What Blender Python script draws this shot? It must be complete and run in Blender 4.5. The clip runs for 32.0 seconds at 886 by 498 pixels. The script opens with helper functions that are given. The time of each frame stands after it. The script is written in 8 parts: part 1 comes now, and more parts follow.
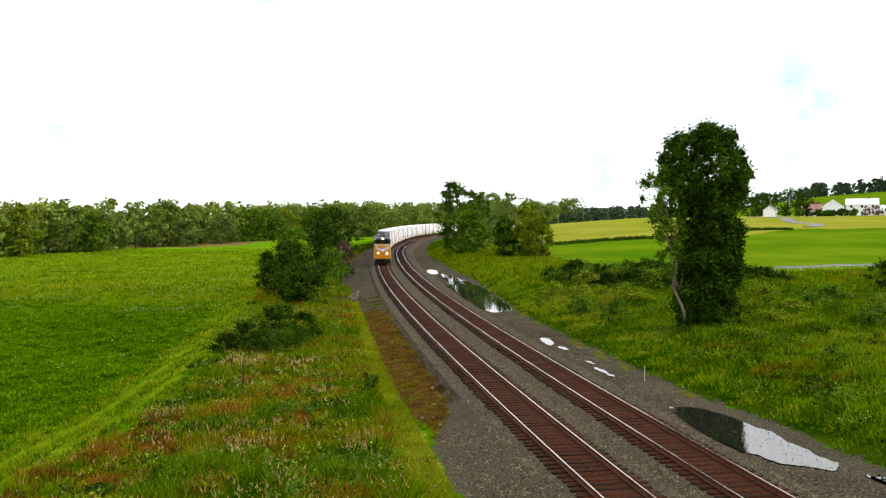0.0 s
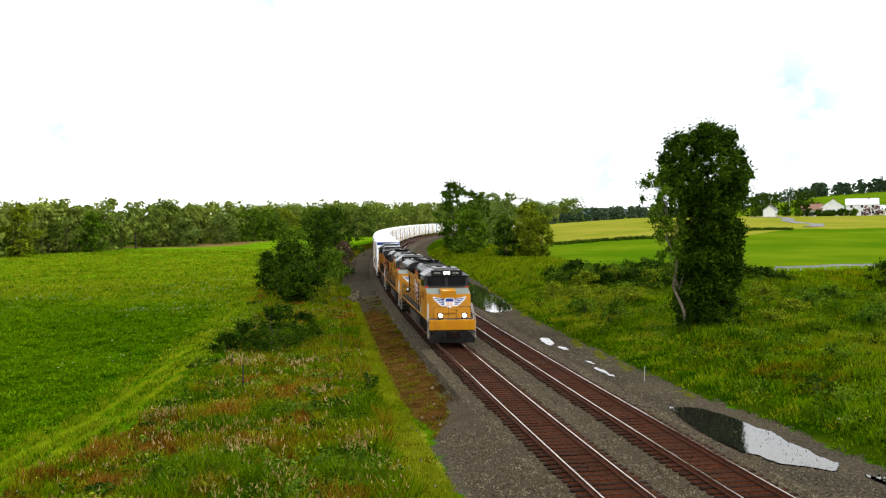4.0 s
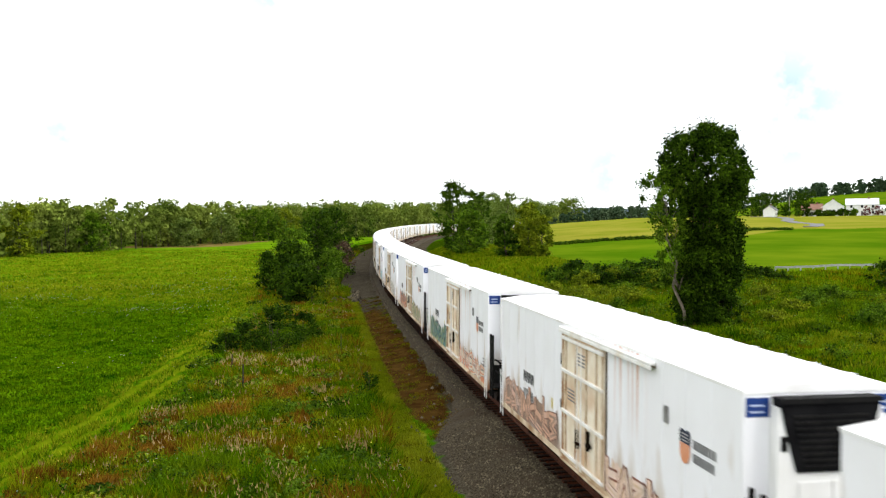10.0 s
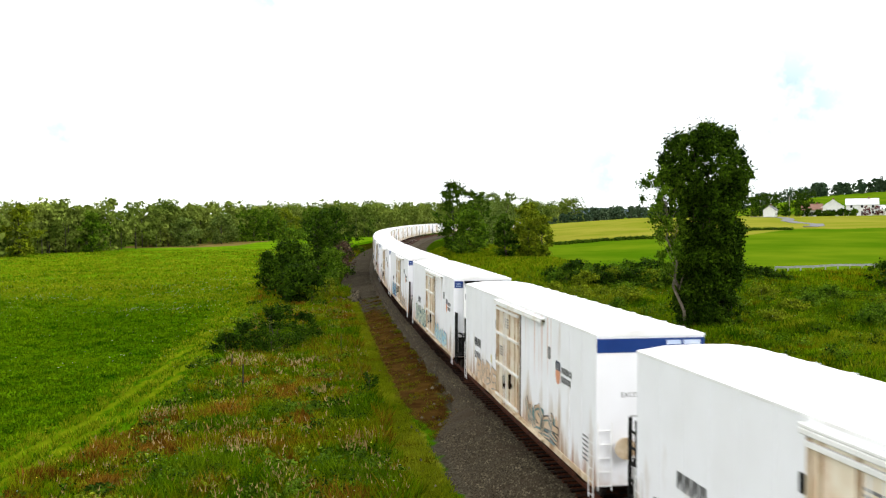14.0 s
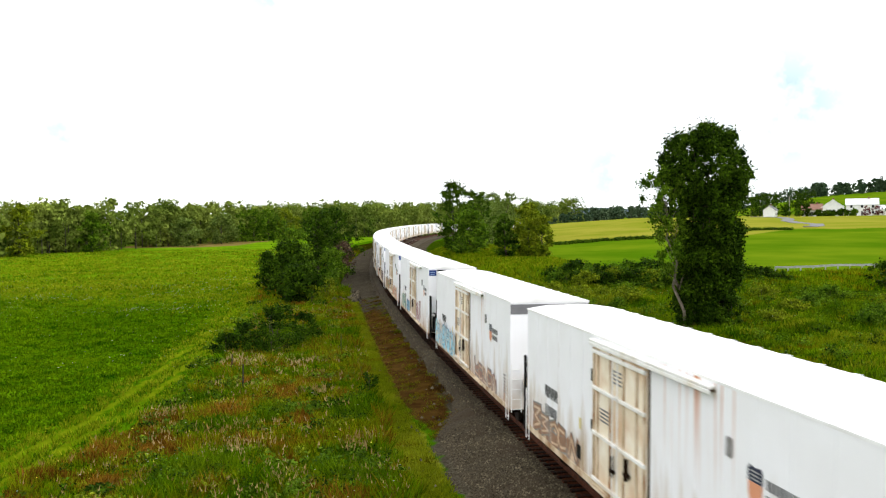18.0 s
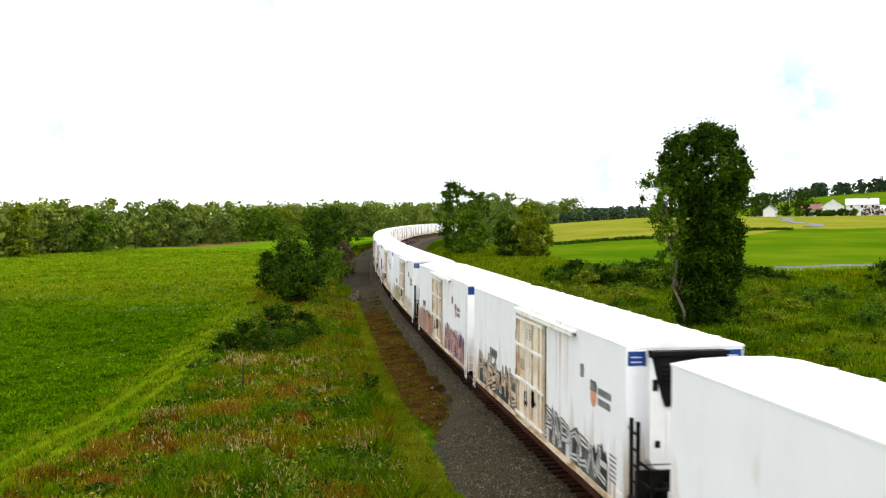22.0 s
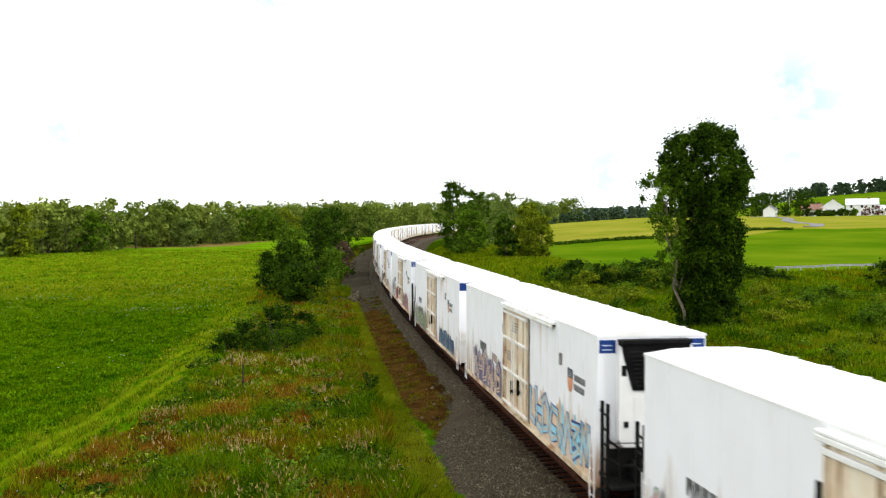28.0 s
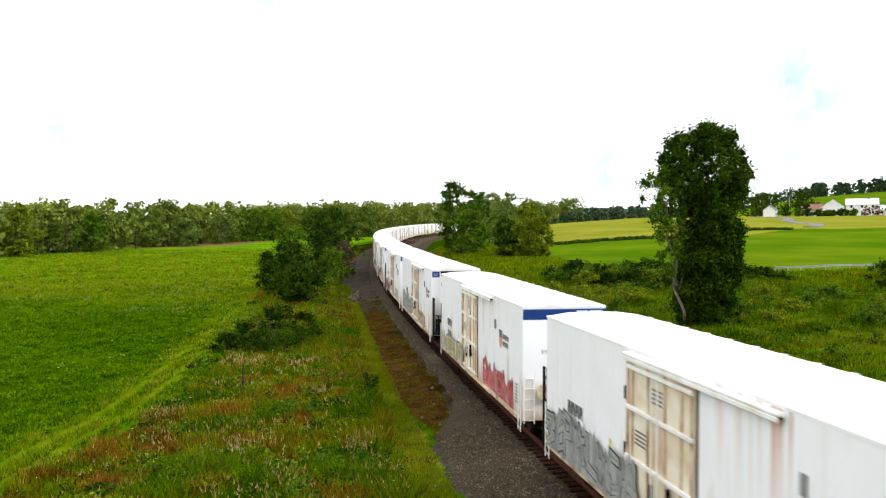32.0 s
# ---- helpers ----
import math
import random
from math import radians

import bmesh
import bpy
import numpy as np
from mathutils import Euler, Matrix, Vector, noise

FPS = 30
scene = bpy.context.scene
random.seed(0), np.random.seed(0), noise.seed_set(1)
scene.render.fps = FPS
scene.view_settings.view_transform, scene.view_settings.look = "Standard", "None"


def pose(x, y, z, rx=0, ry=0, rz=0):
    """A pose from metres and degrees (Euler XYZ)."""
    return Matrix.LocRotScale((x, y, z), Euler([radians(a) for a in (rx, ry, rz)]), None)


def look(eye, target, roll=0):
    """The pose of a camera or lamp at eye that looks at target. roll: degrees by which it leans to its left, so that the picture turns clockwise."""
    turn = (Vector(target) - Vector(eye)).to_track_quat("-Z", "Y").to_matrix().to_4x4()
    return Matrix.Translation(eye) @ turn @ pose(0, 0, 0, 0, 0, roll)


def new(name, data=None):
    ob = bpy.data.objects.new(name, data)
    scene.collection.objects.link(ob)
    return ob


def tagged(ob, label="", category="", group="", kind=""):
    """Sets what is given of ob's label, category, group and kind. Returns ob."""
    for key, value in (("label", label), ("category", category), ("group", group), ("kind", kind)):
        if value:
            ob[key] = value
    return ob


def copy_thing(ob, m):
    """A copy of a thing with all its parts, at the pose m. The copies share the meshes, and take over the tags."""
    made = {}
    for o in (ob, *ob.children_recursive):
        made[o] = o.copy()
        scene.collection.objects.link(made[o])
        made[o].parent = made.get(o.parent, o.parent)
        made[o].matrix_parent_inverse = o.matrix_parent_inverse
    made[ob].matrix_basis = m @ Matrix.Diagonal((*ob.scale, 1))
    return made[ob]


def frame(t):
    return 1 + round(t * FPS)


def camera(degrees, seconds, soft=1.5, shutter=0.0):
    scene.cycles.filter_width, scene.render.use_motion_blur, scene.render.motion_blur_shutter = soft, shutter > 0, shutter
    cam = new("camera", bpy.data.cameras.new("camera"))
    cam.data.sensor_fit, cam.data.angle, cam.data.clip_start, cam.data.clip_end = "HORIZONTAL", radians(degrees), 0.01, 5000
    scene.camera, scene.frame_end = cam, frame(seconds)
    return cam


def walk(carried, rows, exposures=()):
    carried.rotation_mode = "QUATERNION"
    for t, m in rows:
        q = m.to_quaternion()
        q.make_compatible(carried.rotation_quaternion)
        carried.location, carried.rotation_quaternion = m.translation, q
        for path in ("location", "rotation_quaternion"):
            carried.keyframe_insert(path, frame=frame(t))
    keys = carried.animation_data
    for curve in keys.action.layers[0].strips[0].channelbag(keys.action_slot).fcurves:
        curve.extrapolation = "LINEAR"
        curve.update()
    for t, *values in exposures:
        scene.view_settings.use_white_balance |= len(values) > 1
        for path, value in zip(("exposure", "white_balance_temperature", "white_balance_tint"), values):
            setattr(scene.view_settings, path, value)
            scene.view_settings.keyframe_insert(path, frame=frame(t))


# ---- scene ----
# ---------------------------------------------------------------- camera
EYE = (0.0, 0.0, 8.245)
cam = camera(51.66, 32.0, soft=1.2, shutter=0.2)
AIM = look(EYE, (0.0, 100.0, 8.245 - 100 * math.tan(radians(1.991))), -0.658)
walk(cam, [(0.0, AIM), (32.0, AIM)], exposures=[(0.0, 0.0), (32.0, 0.0)])

# ---------------------------------------------------------------- sky and sun
world = bpy.data.worlds.new("sky")
scene.world = world
world.use_nodes = True
wn, wl = world.node_tree.nodes, world.node_tree.links
wn.clear()
w_out = wn.new("ShaderNodeOutputWorld")
w_bg = wn.new("ShaderNodeBackground")
w_sky = wn.new("ShaderNodeTexSky")
w_sky.sky_type = "NISHITA"
w_sky.sun_disc = False
w_sky.sun_elevation, w_sky.sun_rotation = radians(41), radians(116)
w_co = wn.new("ShaderNodeTexCoord")
w_n = wn.new("ShaderNodeTexNoise")
w_n.inputs["Scale"].default_value, w_n.inputs["Detail"].default_value, w_n.inputs["Roughness"].default_value = 11.0, 5.0, 0.6
wl.new(w_co.outputs["Generated"], w_n.inputs["Vector"])
# thin places in the cloud cover, ragged by noise
w_sum = None
for gap, wide, deep in (((0.345, 0.93, 0.10), 0.15, 0.95), ((0.18, 0.98, 0.045), 0.09, 0.85), ((-0.09, 0.97, 0.13), 0.06, 0.8), ((-0.17, 0.96, 0.25), 0.09, 0.85), ((-0.39, 0.915, 0.085), 0.07, 0.9), ((-0.20, 0.97, 0.06), 0.06, 0.75), ((0.6, -0.4, 0.7), 0.5, 0.5), ((-0.5, -0.6, 0.6), 0.4, 0.5)):
    w_d = wn.new("ShaderNodeVectorMath")
    w_d.operation = "DISTANCE"
    w_d.inputs[1].default_value = gap
    wl.new(w_co.outputs["Generated"], w_d.inputs[0])
    w_a = wn.new("ShaderNodeMapRange")
    w_a.inputs["From Min"].default_value, w_a.inputs["From Max"].default_value = wide, 0.0
    w_a.inputs["To Min"].default_value, w_a.inputs["To Max"].default_value = 0.0, deep
    wl.new(w_d.outputs["Value"], w_a.inputs["Value"])
    if w_sum is None:
        w_sum = w_a.outputs["Result"]
    else:
        w_p = wn.new("ShaderNodeMath")
        wl.new(w_sum, w_p.inputs[0])
        wl.new(w_a.outputs["Result"], w_p.inputs[1])
        w_sum = w_p.outputs["Value"]
w_q = wn.new("ShaderNodeMapRange")
w_q.inputs["From Min"].default_value, w_q.inputs["From Max"].default_value = 0.30, 0.56
wl.new(w_n.outputs["Fac"], w_q.inputs["Value"])
w_t = wn.new("ShaderNodeMath")
w_t.operation = "MULTIPLY"
wl.new(w_sum, w_t.inputs[0])
wl.new(w_q.outputs["Result"], w_t.inputs[1])
w_r = wn.new("ShaderNodeMath")
w_r.operation = "SUBTRACT"
w_r.inputs[0].default_value = 1.0
wl.new(w_t.outputs["Value"], w_r.inputs[1])
w_scale = wn.new("ShaderNodeMix")
w_scale.data_type = "RGBA"
w_scale.blend_type = "MULTIPLY"
w_scale.inputs["Factor"].default_value = 1.0
w_scale.inputs["B"].default_value = (0.125, 0.155, 0.180, 1)
w_mix = wn.new("ShaderNodeMix")
w_mix.data_type = "RGBA"
w_mix.inputs["B"].default_value = (1.80, 1.825, 1.85, 1)
wl.new(w_sky.outputs["Color"], w_scale.inputs["A"])
wl.new(w_scale.outputs["Result"], w_mix.inputs["A"])
wl.new(w_r.outputs["Value"], w_mix.inputs["Factor"])
wl.new(w_mix.outputs["Result"], w_bg.inputs["Color"])
wl.new(w_bg.outputs["Background"], w_out.inputs["Surface"])

sun_data = bpy.data.lights.new("sun", "SUN")
sun_data.energy, sun_data.angle, sun_data.color = 2.4, radians(30), (1.0, 0.97, 0.92)
sun = new("sun", sun_data)
sun.matrix_world = look((70, -34, 68), (0, 0, 0))

# ---------------------------------------------------------------- materials
DULL = 0.64  # the land and all dark things are this much duller than the sample colours below


def material(name, c1, c2, scale=1.0, rough=0.8, metal=0.0, bump=0.0, bump_scale=None, c3=None, scale3=0.2, island=0.0, rand=0.0,
             low=0.35, high=0.65, stretch=(1, 1, 1), spec=0.3, translucent=0.0):
    """Two base colours over noise, a third over larger stains, with random change by piece and relief."""
    if max(c2) < 0.62 and metal < 0.5:
        c1, c2, c3 = (tuple(v * DULL for v in c) if c else None for c in (c1, c2, c3))
    m = bpy.data.materials.new(name)
    m.use_nodes = True
    n, l = m.node_tree.nodes, m.node_tree.links
    b = n["Principled BSDF"]
    b.inputs["Roughness"].default_value, b.inputs["Metallic"].default_value = rough, metal
    b.inputs["Specular IOR Level"].default_value = spec
    co = n.new("ShaderNodeTexCoord")
    mp = n.new("ShaderNodeMapping")
    mp.inputs["Scale"].default_value = stretch
    l.new(co.outputs["Object"], mp.inputs["Vector"])
    t = n.new("ShaderNodeTexNoise")
    t.inputs["Scale"].default_value, t.inputs["Detail"].default_value = scale, 6.0
    l.new(mp.outputs["Vector"], t.inputs["Vector"])
    r = n.new("ShaderNodeValToRGB")
    r.color_ramp.elements[0].position, r.color_ramp.elements[1].position = low, high
    r.color_ramp.elements[0].color, r.color_ramp.elements[1].color = (*c1, 1), (*c2, 1)
    l.new(t.outputs["Fac"], r.inputs["Fac"])
    out = r.outputs["Color"]
    if c3:
        t3 = n.new("ShaderNodeTexNoise")
        t3.inputs["Scale"].default_value, t3.inputs["Detail"].default_value = scale3, 4.0
        l.new(mp.outputs["Vector"], t3.inputs["Vector"])
        r3 = n.new("ShaderNodeValToRGB")
        r3.color_ramp.elements[0].position, r3.color_ramp.elements[1].position = 0.48, 0.66
        l.new(t3.outputs["Fac"], r3.inputs["Fac"])
        x = n.new("ShaderNodeMix")
        x.data_type = "RGBA"
        x.inputs["B"].default_value = (*c3, 1)
        l.new(r3.outputs["Color"], x.inputs["Factor"])
        l.new(out, x.inputs["A"])
        out = x.outputs["Result"]
    if island or rand:
        h = n.new("ShaderNodeHueSaturation")
        g = n.new("ShaderNodeNewGeometry") if island else n.new("ShaderNodeObjectInfo")
        a = n.new("ShaderNodeMapRange")
        k = island or rand
        a.inputs["To Min"].default_value, a.inputs["To Max"].default_value = 1 - k, 1 + k
        l.new(g.outputs["Random Per Island" if island else "Random"], a.inputs["Value"])
        l.new(a.outputs["Result"], h.inputs["Value"])
        l.new(out, h.inputs["Color"])
        out = h.outputs["Color"]
    l.new(out, b.inputs["Base Color"])
    if bump:
        tb = n.new("ShaderNodeTexNoise")
        tb.inputs["Scale"].default_value, tb.inputs["Detail"].default_value = bump_scale or scale * 4, 5.0
        l.new(mp.outputs["Vector"], tb.inputs["Vector"])
        bp = n.new("ShaderNodeBump")
        bp.inputs["Strength"].default_value, bp.inputs["Distance"].default_value = bump, 0.03
        l.new(tb.outputs["Fac"], bp.inputs["Height"])
        l.new(bp.outputs["Normal"], b.inputs["Normal"])
    if translucent:
        tr = n.new("ShaderNodeBsdfTranslucent")
        l.new(out, tr.inputs["Color"])
        mx = n.new("ShaderNodeMixShader")
        mx.inputs["Fac"].default_value = translucent
        l.new(b.outputs["BSDF"], mx.inputs[1])
        l.new(tr.outputs["BSDF"], mx.inputs[2])
        l.new(mx.outputs["Shader"], n["Material Output"].inputs["Surface"])
    return m


def glow(name, colour, strength):
    m = material(name, colour, colour, 1.0, 0.3)
    b = m.node_tree.nodes["Principled BSDF"]
    b.inputs["Emission Color"].default_value, b.inputs["Emission Strength"].default_value = (*colour, 1), strength
    return m


M_BALLAST = material("ballast_stone", (0.010, 0.0072, 0.004), (0.128, 0.100, 0.056), 13.0, 0.95, bump=1.0, bump_scale=12.0, c3=(0.060, 0.042, 0.024), scale3=0.35, low=0.36, high=0.66, spec=0.1)
M_STONE = material("loose_stone", (0.058, 0.046, 0.028), (0.175, 0.146, 0.092), 3.0, 0.95, island=0.75, spec=0.1)
M_RAIL = material("rusty_rail_steel", (0.050, 0.015, 0.006), (0.13, 0.036, 0.012), 6.0, 0.8, 0.0, 0.3, spec=0.15)
M_RAILTOP = material("polished_rail_head", (0.28, 0.235, 0.20), (0.40, 0.35, 0.315), 2.0, 0.26, 1.0)
M_SLEEPER = material("rust_stained_timber", (0.007, 0.0032, 0.0014), (0.030, 0.0125, 0.005), 3.0, 0.95, 0, 0.6, 20.0, c3=(0.072, 0.017, 0.0036), scale3=1.2, rand=0.5, stretch=(6, 1, 1), spec=0.1)
M_RUST = material("rust_brown_ballast", (0.022, 0.005, 0.0014), (0.112, 0.027, 0.0055), 9.0, 0.95, bump=1.0, bump_scale=16.0, c3=(0.050, 0.018, 0.006), scale3=0.8, spec=0.05)
M_WATER = material("still_rain_water", (0.012, 0.013, 0.010), (0.02, 0.02, 0.015), 0.5, 0.03, 0.0, 0.05, 2.2, spec=0.5)
M_BARK = material("tree_bark", (0.035, 0.027, 0.020), (0.11, 0.085, 0.062), 4.0, 0.9, 0, 0.8, 14.0)
M_PALEBARK = material("pale_cottonwood_bark", (0.16, 0.13, 0.09), (0.34, 0.29, 0.21), 4.0, 0.9, 0, 0.6, 14.0)
M_LEAF_DARK = material("dark_green_leaves", (0.014, 0.040, 0.001), (0.066, 0.130, 0.004), 0.6, 0.7, island=0.8, translucent=0.2, spec=0.03)
M_LEAF_MID = material("mid_green_leaves", (0.065, 0.148, 0.005), (0.160, 0.270, 0.014), 0.5, 0.7, island=0.7, translucent=0.35, spec=0.03)
M_LEAF_DEEP = material("deep_green_leaves", (0.030, 0.078, 0.003), (0.092, 0.165, 0.008), 0.5, 0.7, island=0.7, translucent=0.3, spec=0.03)
M_LEAF_LIGHT = material("yellow_green_leaves", (0.150, 0.220, 0.006), (0.275, 0.330, 0.014), 0.5, 0.7, island=0.6, translucent=0.35, spec=0.03)
M_LEAF_GREY = material("pale_green_leaves", (0.125, 0.200, 0.030), (0.235, 0.320, 0.060), 0.5, 0.7, island=0.6, translucent=0.35, spec=0.05)
M_FAR = material("far_wood_leaves", (0.100, 0.165, 0.020), (0.300, 0.370, 0.062), 0.05, 0.8, island=0.5, translucent=0.35, spec=0.0)
# haze put into the leaf colour as a duller, bluer green
M_FARHAZE = material("haze_tinted_tree_line", (0.045, 0.085, 0.040), (0.105, 0.155, 0.080), 0.05, 0.8, island=0.5, translucent=0.25, spec=0.0)
# distance haze mixed into the forest's base colour
M_RIDGE = material("haze_tinted_far_forest", (0.060, 0.100, 0.125), (0.095, 0.140, 0.165), 0.02, 0.9)
M_DEADWOOD = material("bare_brown_twigs", (0.085, 0.052, 0.034), (0.17, 0.11, 0.075), 2.0, 0.9, island=0.5, spec=0.0)
M_GRASS = material("field_grass_blades", (0.084, 0.184, 0.0012), (0.172, 0.292, 0.003), 0.06, 0.8, island=0.6, translucent=0.25, spec=0.0, c3=(0.026, 0.095, 0.0007), scale3=0.6)
M_WEED = material("wild_meadow_blades", (0.095, 0.168, 0.0015), (0.250, 0.265, 0.004), 0.25, 0.8, island=0.65, translucent=0.25, spec=0.0, c3=(0.20, 0.125, 0.006), scale3=0.45)
M_LIME = material("lime_green_short_grass", (0.205, 0.262, 0.005), (0.330, 0.365, 0.014), 0.2, 0.8, island=0.35, translucent=0.25, spec=0.0)
# vine green, also used as the shaded copy of the bank's grass
M_BANKDARK = material("dark_green_vines_and_shade", (0.050, 0.125, 0.001), (0.150, 0.240, 0.005), 0.4, 0.8, island=0.6, translucent=0.25, spec=0.0)
M_BROWN = material("red_brown_dead_weeds", (0.130, 0.058, 0.006), (0.29, 0.145, 0.015), 0.4, 0.9, island=0.6, translucent=0.2, spec=0.0)
M_DEADWEED = material("dark_red_brown_dead_weeds", (0.070, 0.034, 0.008), (0.150, 0.072, 0.017), 0.5, 0.9, island=0.6, spec=0.0)
M_STRAW = material("pale_straw_seed_heads", (0.33, 0.21, 0.06), (0.54, 0.40, 0.17), 0.5, 0.9, island=0.4, spec=0.0)
M_FLOWER = material("white_flowers", (0.50, 0.52, 0.40), (0.60, 0.61, 0.50), 1.0, 0.7)
M_YELLOW_FLOWER = material("yellow_flowers", (0.55, 0.45, 0.02), (0.70, 0.60, 0.04), 1.0, 0.7)

# ---------------------------------------------------------------- mesh helpers
class Build:
    """Collects vertices and faces of one mesh."""

    def __init__(self):
        self.v, self.f, self.m, self.mi = [], [], [], 0

    def face(self, pts):
        k = len(self.v)
        self.v.extend(pts)
        self.f.append(tuple(range(k, k + len(pts))))
        self.m.append(self.mi)

    def box(self, x0, x1, y0, y1, z0, z1, c=0.0):
        """A box, its edges chamfered by c."""
        k = len(self.v)
        if c <= 0:
            self.v += [(x0, y0, z0), (x1, y0, z0), (x1, y1, z0), (x0, y1, z0), (x0, y0, z1), (x1, y0, z1), (x1, y1, z1), (x0, y1, z1)]
            fs = [(3, 2, 1, 0), (4, 5, 6, 7), (0, 1, 5, 4), (1, 2, 6, 5), (2, 3, 7, 6), (3, 0, 4, 7)]
        else:
            c = min(c, (x1 - x0) / 2.1, (y1 - y0) / 2.1, (z1 - z0) / 2.1)
            loop = [(x0 + c, y0), (x1 - c, y0), (x1, y0 + c), (x1, y1 - c), (x1 - c, y1), (x0 + c, y1), (x0, y1 - c), (x0, y0 + c)]
            inner = [(x0 + c, y0 + c), (x1 - c, y0 + c), (x1 - c, y1 - c), (x0 + c, y1 - c)]
            self.v += [(x, y, z0) for x, y in inner] + [(x, y, z0 + c) for x, y in loop] + [(x, y, z1 - c) for x, y in loop] + [(x, y, z1) for x, y in inner]
            fs = [(3, 2, 1, 0), (20, 21, 22, 23)]
            for i in range(8):
                j = (i + 1) % 8
                fs.append((4 + i, 4 + j, 12 + j, 12 + i))
            for a, b, p, q in ((0, 1, 0, 1), (1, 2, 2, 3), (2, 3, 4, 5), (3, 0, 6, 7)):
                fs += [(a, b, 4 + q, 4 + p), (12 + p, 12 + q, 20 + b, 20 + a)]
            for a, p, q in ((1, 1, 2), (2, 3, 4), (3, 5, 6), (0, 7, 0)):
                fs += [(a, 4 + q, 4 + p), (12 + p, 12 + q, 20 + a)]
        for f in fs:
            self.f.append(tuple(k + i for i in f))
            self.m.append(self.mi)

    def prism(self, loop, axis, a, b):
        """A closed outline (2D) drawn out along an axis from a to b. axis x: (y, z); y: (x, z); z: (x, y)."""
        put = {"x": lambda p, t: (t, p[0], p[1]), "y": lambda p, t: (p[0], t, p[1]), "z": lambda p, t: (p[0], p[1], t)}[axis]
        k, n = len(self.v), len(loop)
        self.v += [put(p, a) for p in loop] + [put(p, b) for p in loop]
        area = sum(loop[i][0] * loop[(i + 1) % n][1] - loop[(i + 1) % n][0] * loop[i][1] for i in range(n))
        flip = (area < 0) ^ (b < a) ^ (axis == "y")
        fs = [tuple(range(n - 1, -1, -1)), tuple(range(n, 2 * n))] + [(i, (i + 1) % n, n + (i + 1) % n, n + i) for i in range(n)]
        for f in fs:
            self.f.append(tuple(k + i for i in (f[::-1] if flip else f)))
            self.m.append(self.mi)

    def tube(self, pts, r, sides=6, r_end=None):
        """A round bar through the points."""
        pts = [Vector(p) for p in pts]
        k0, n = len(self.v), len(pts)
        for i, p in enumerate(pts):
            t = (pts[min(i + 1, n - 1)] - pts[max(i - 1, 0)]).normalized()
            u = t.cross(Vector((0, 0, 1)) if abs(t.z) < 0.9 else Vector((1, 0, 0))).normalized()
            w = t.cross(u)
            rr = r if r_end is None else r + (r_end - r) * i / max(1, n - 1)
            self.v += [tuple(p + u * (rr * math.cos(a)) + w * (rr * math.sin(a))) for a in (2 * math.pi * j / sides for j in range(sides))]
        for i in range(n - 1):
            for j in range(sides):
                q = (j + 1) % sides
                self.f.append((k0 + i * sides + j, k0 + i * sides + q, k0 + (i + 1) * sides + q, k0 + (i + 1) * sides + j))
                self.m.append(self.mi)
        self.f += [tuple(k0 + j for j in range(sides - 1, -1, -1)), tuple(k0 + (n - 1) * sides + j for j in range(sides))]
        self.m += [self.mi, self.mi]

    def disc(self, c, axis, r, h, sides=16, r2=None):
        """A drum round an axis, centred at c, h thick."""
        r2 = r if r2 is None else r2
        a = {"x": (1, 0, 0), "y": (0, 1, 0), "z": (0, 0, 1)}[axis]
        self.tube([Vector(c) - Vector(a) * h / 2, Vector(c) + Vector(a) * h / 2], r, sides, r2)

    def mesh(self, name, mats, smooth=False):
        me = bpy.data.meshes.new(name)
        me.from_pydata([tuple(p) for p in self.v], [], self.f)
        for m in mats if isinstance(mats, (list, tuple)) else [mats]:
            me.materials.append(m)
        if any(self.m):
            me.polygons.foreach_set("material_index", self.m)
        if smooth:
            me.polygons.foreach_set("use_smooth", [True] * len(self.f))
        me.update()
        return me


def part(name, shape, mats, parent=None, label="", smooth=False, at=None):
    """One mesh object, under a thing or a part."""
    ob = new(name, shape if isinstance(shape, bpy.types.Mesh) else shape.mesh(name, mats, smooth))
    if parent is not None:
        ob.parent = parent
    if at is not None:
        ob.matrix_basis = at
    if label:
        ob["label"] = label
    return ob


def cloud(name, verts, faces_per, mats, index=None):
    """A mesh of many loose equal faces from an array (n, corners, 3)."""
    n, c = verts.shape[0], verts.shape[1]
    me = bpy.data.meshes.new(name)
    me.vertices.add(n * c)
    me.vertices.foreach_set("co", np.ascontiguousarray(verts, dtype=np.float32).ravel())
    me.loops.add(n * c)
    me.loops.foreach_set("vertex_index", np.arange(n * c, dtype=np.int32))
    me.polygons.add(n)
    me.polygons.foreach_set("loop_start", np.arange(0, n * c, c, dtype=np.int32))
    for m in mats:
        me.materials.append(m)
    if index is not None:
        me.polygons.foreach_set("material_index", np.asarray(index, dtype=np.int32))
    me.update(calc_edges=True)
    return me


# ---------------------------------------------------------------- the railway line
K_S = [-900, -70, -12, 40, 90, 140, 180, 220, 260, 300, 360, 440, 490, 560, 640, 860, 940, 1700]
K_V = [0, 0, 0.855, 0.568, 0.608, 0.637, 0.41, 0.915, 0.896, 0.276, 0.963, 2.21, 2.3, -1.5, -2.2, -0.9, 0, 0]
STEP = 2.0
LS = np.arange(-900, 1700, STEP)
_k = np.interp(LS, K_S, K_V) * 1e-3
_i0 = int(900 / STEP)
_th = np.concatenate([[0], np.cumsum((_k[1:] + _k[:-1]) / 2 * STEP)])
_th = -0.1734 + _th - _th[_i0]
_mid = (_th[1:] + _th[:-1]) / 2
LX = np.concatenate([[0], np.cumsum(np.sin(_mid) * STEP)])
LY = np.concatenate([[0], np.cumsum(np.cos(_mid) * STEP)])
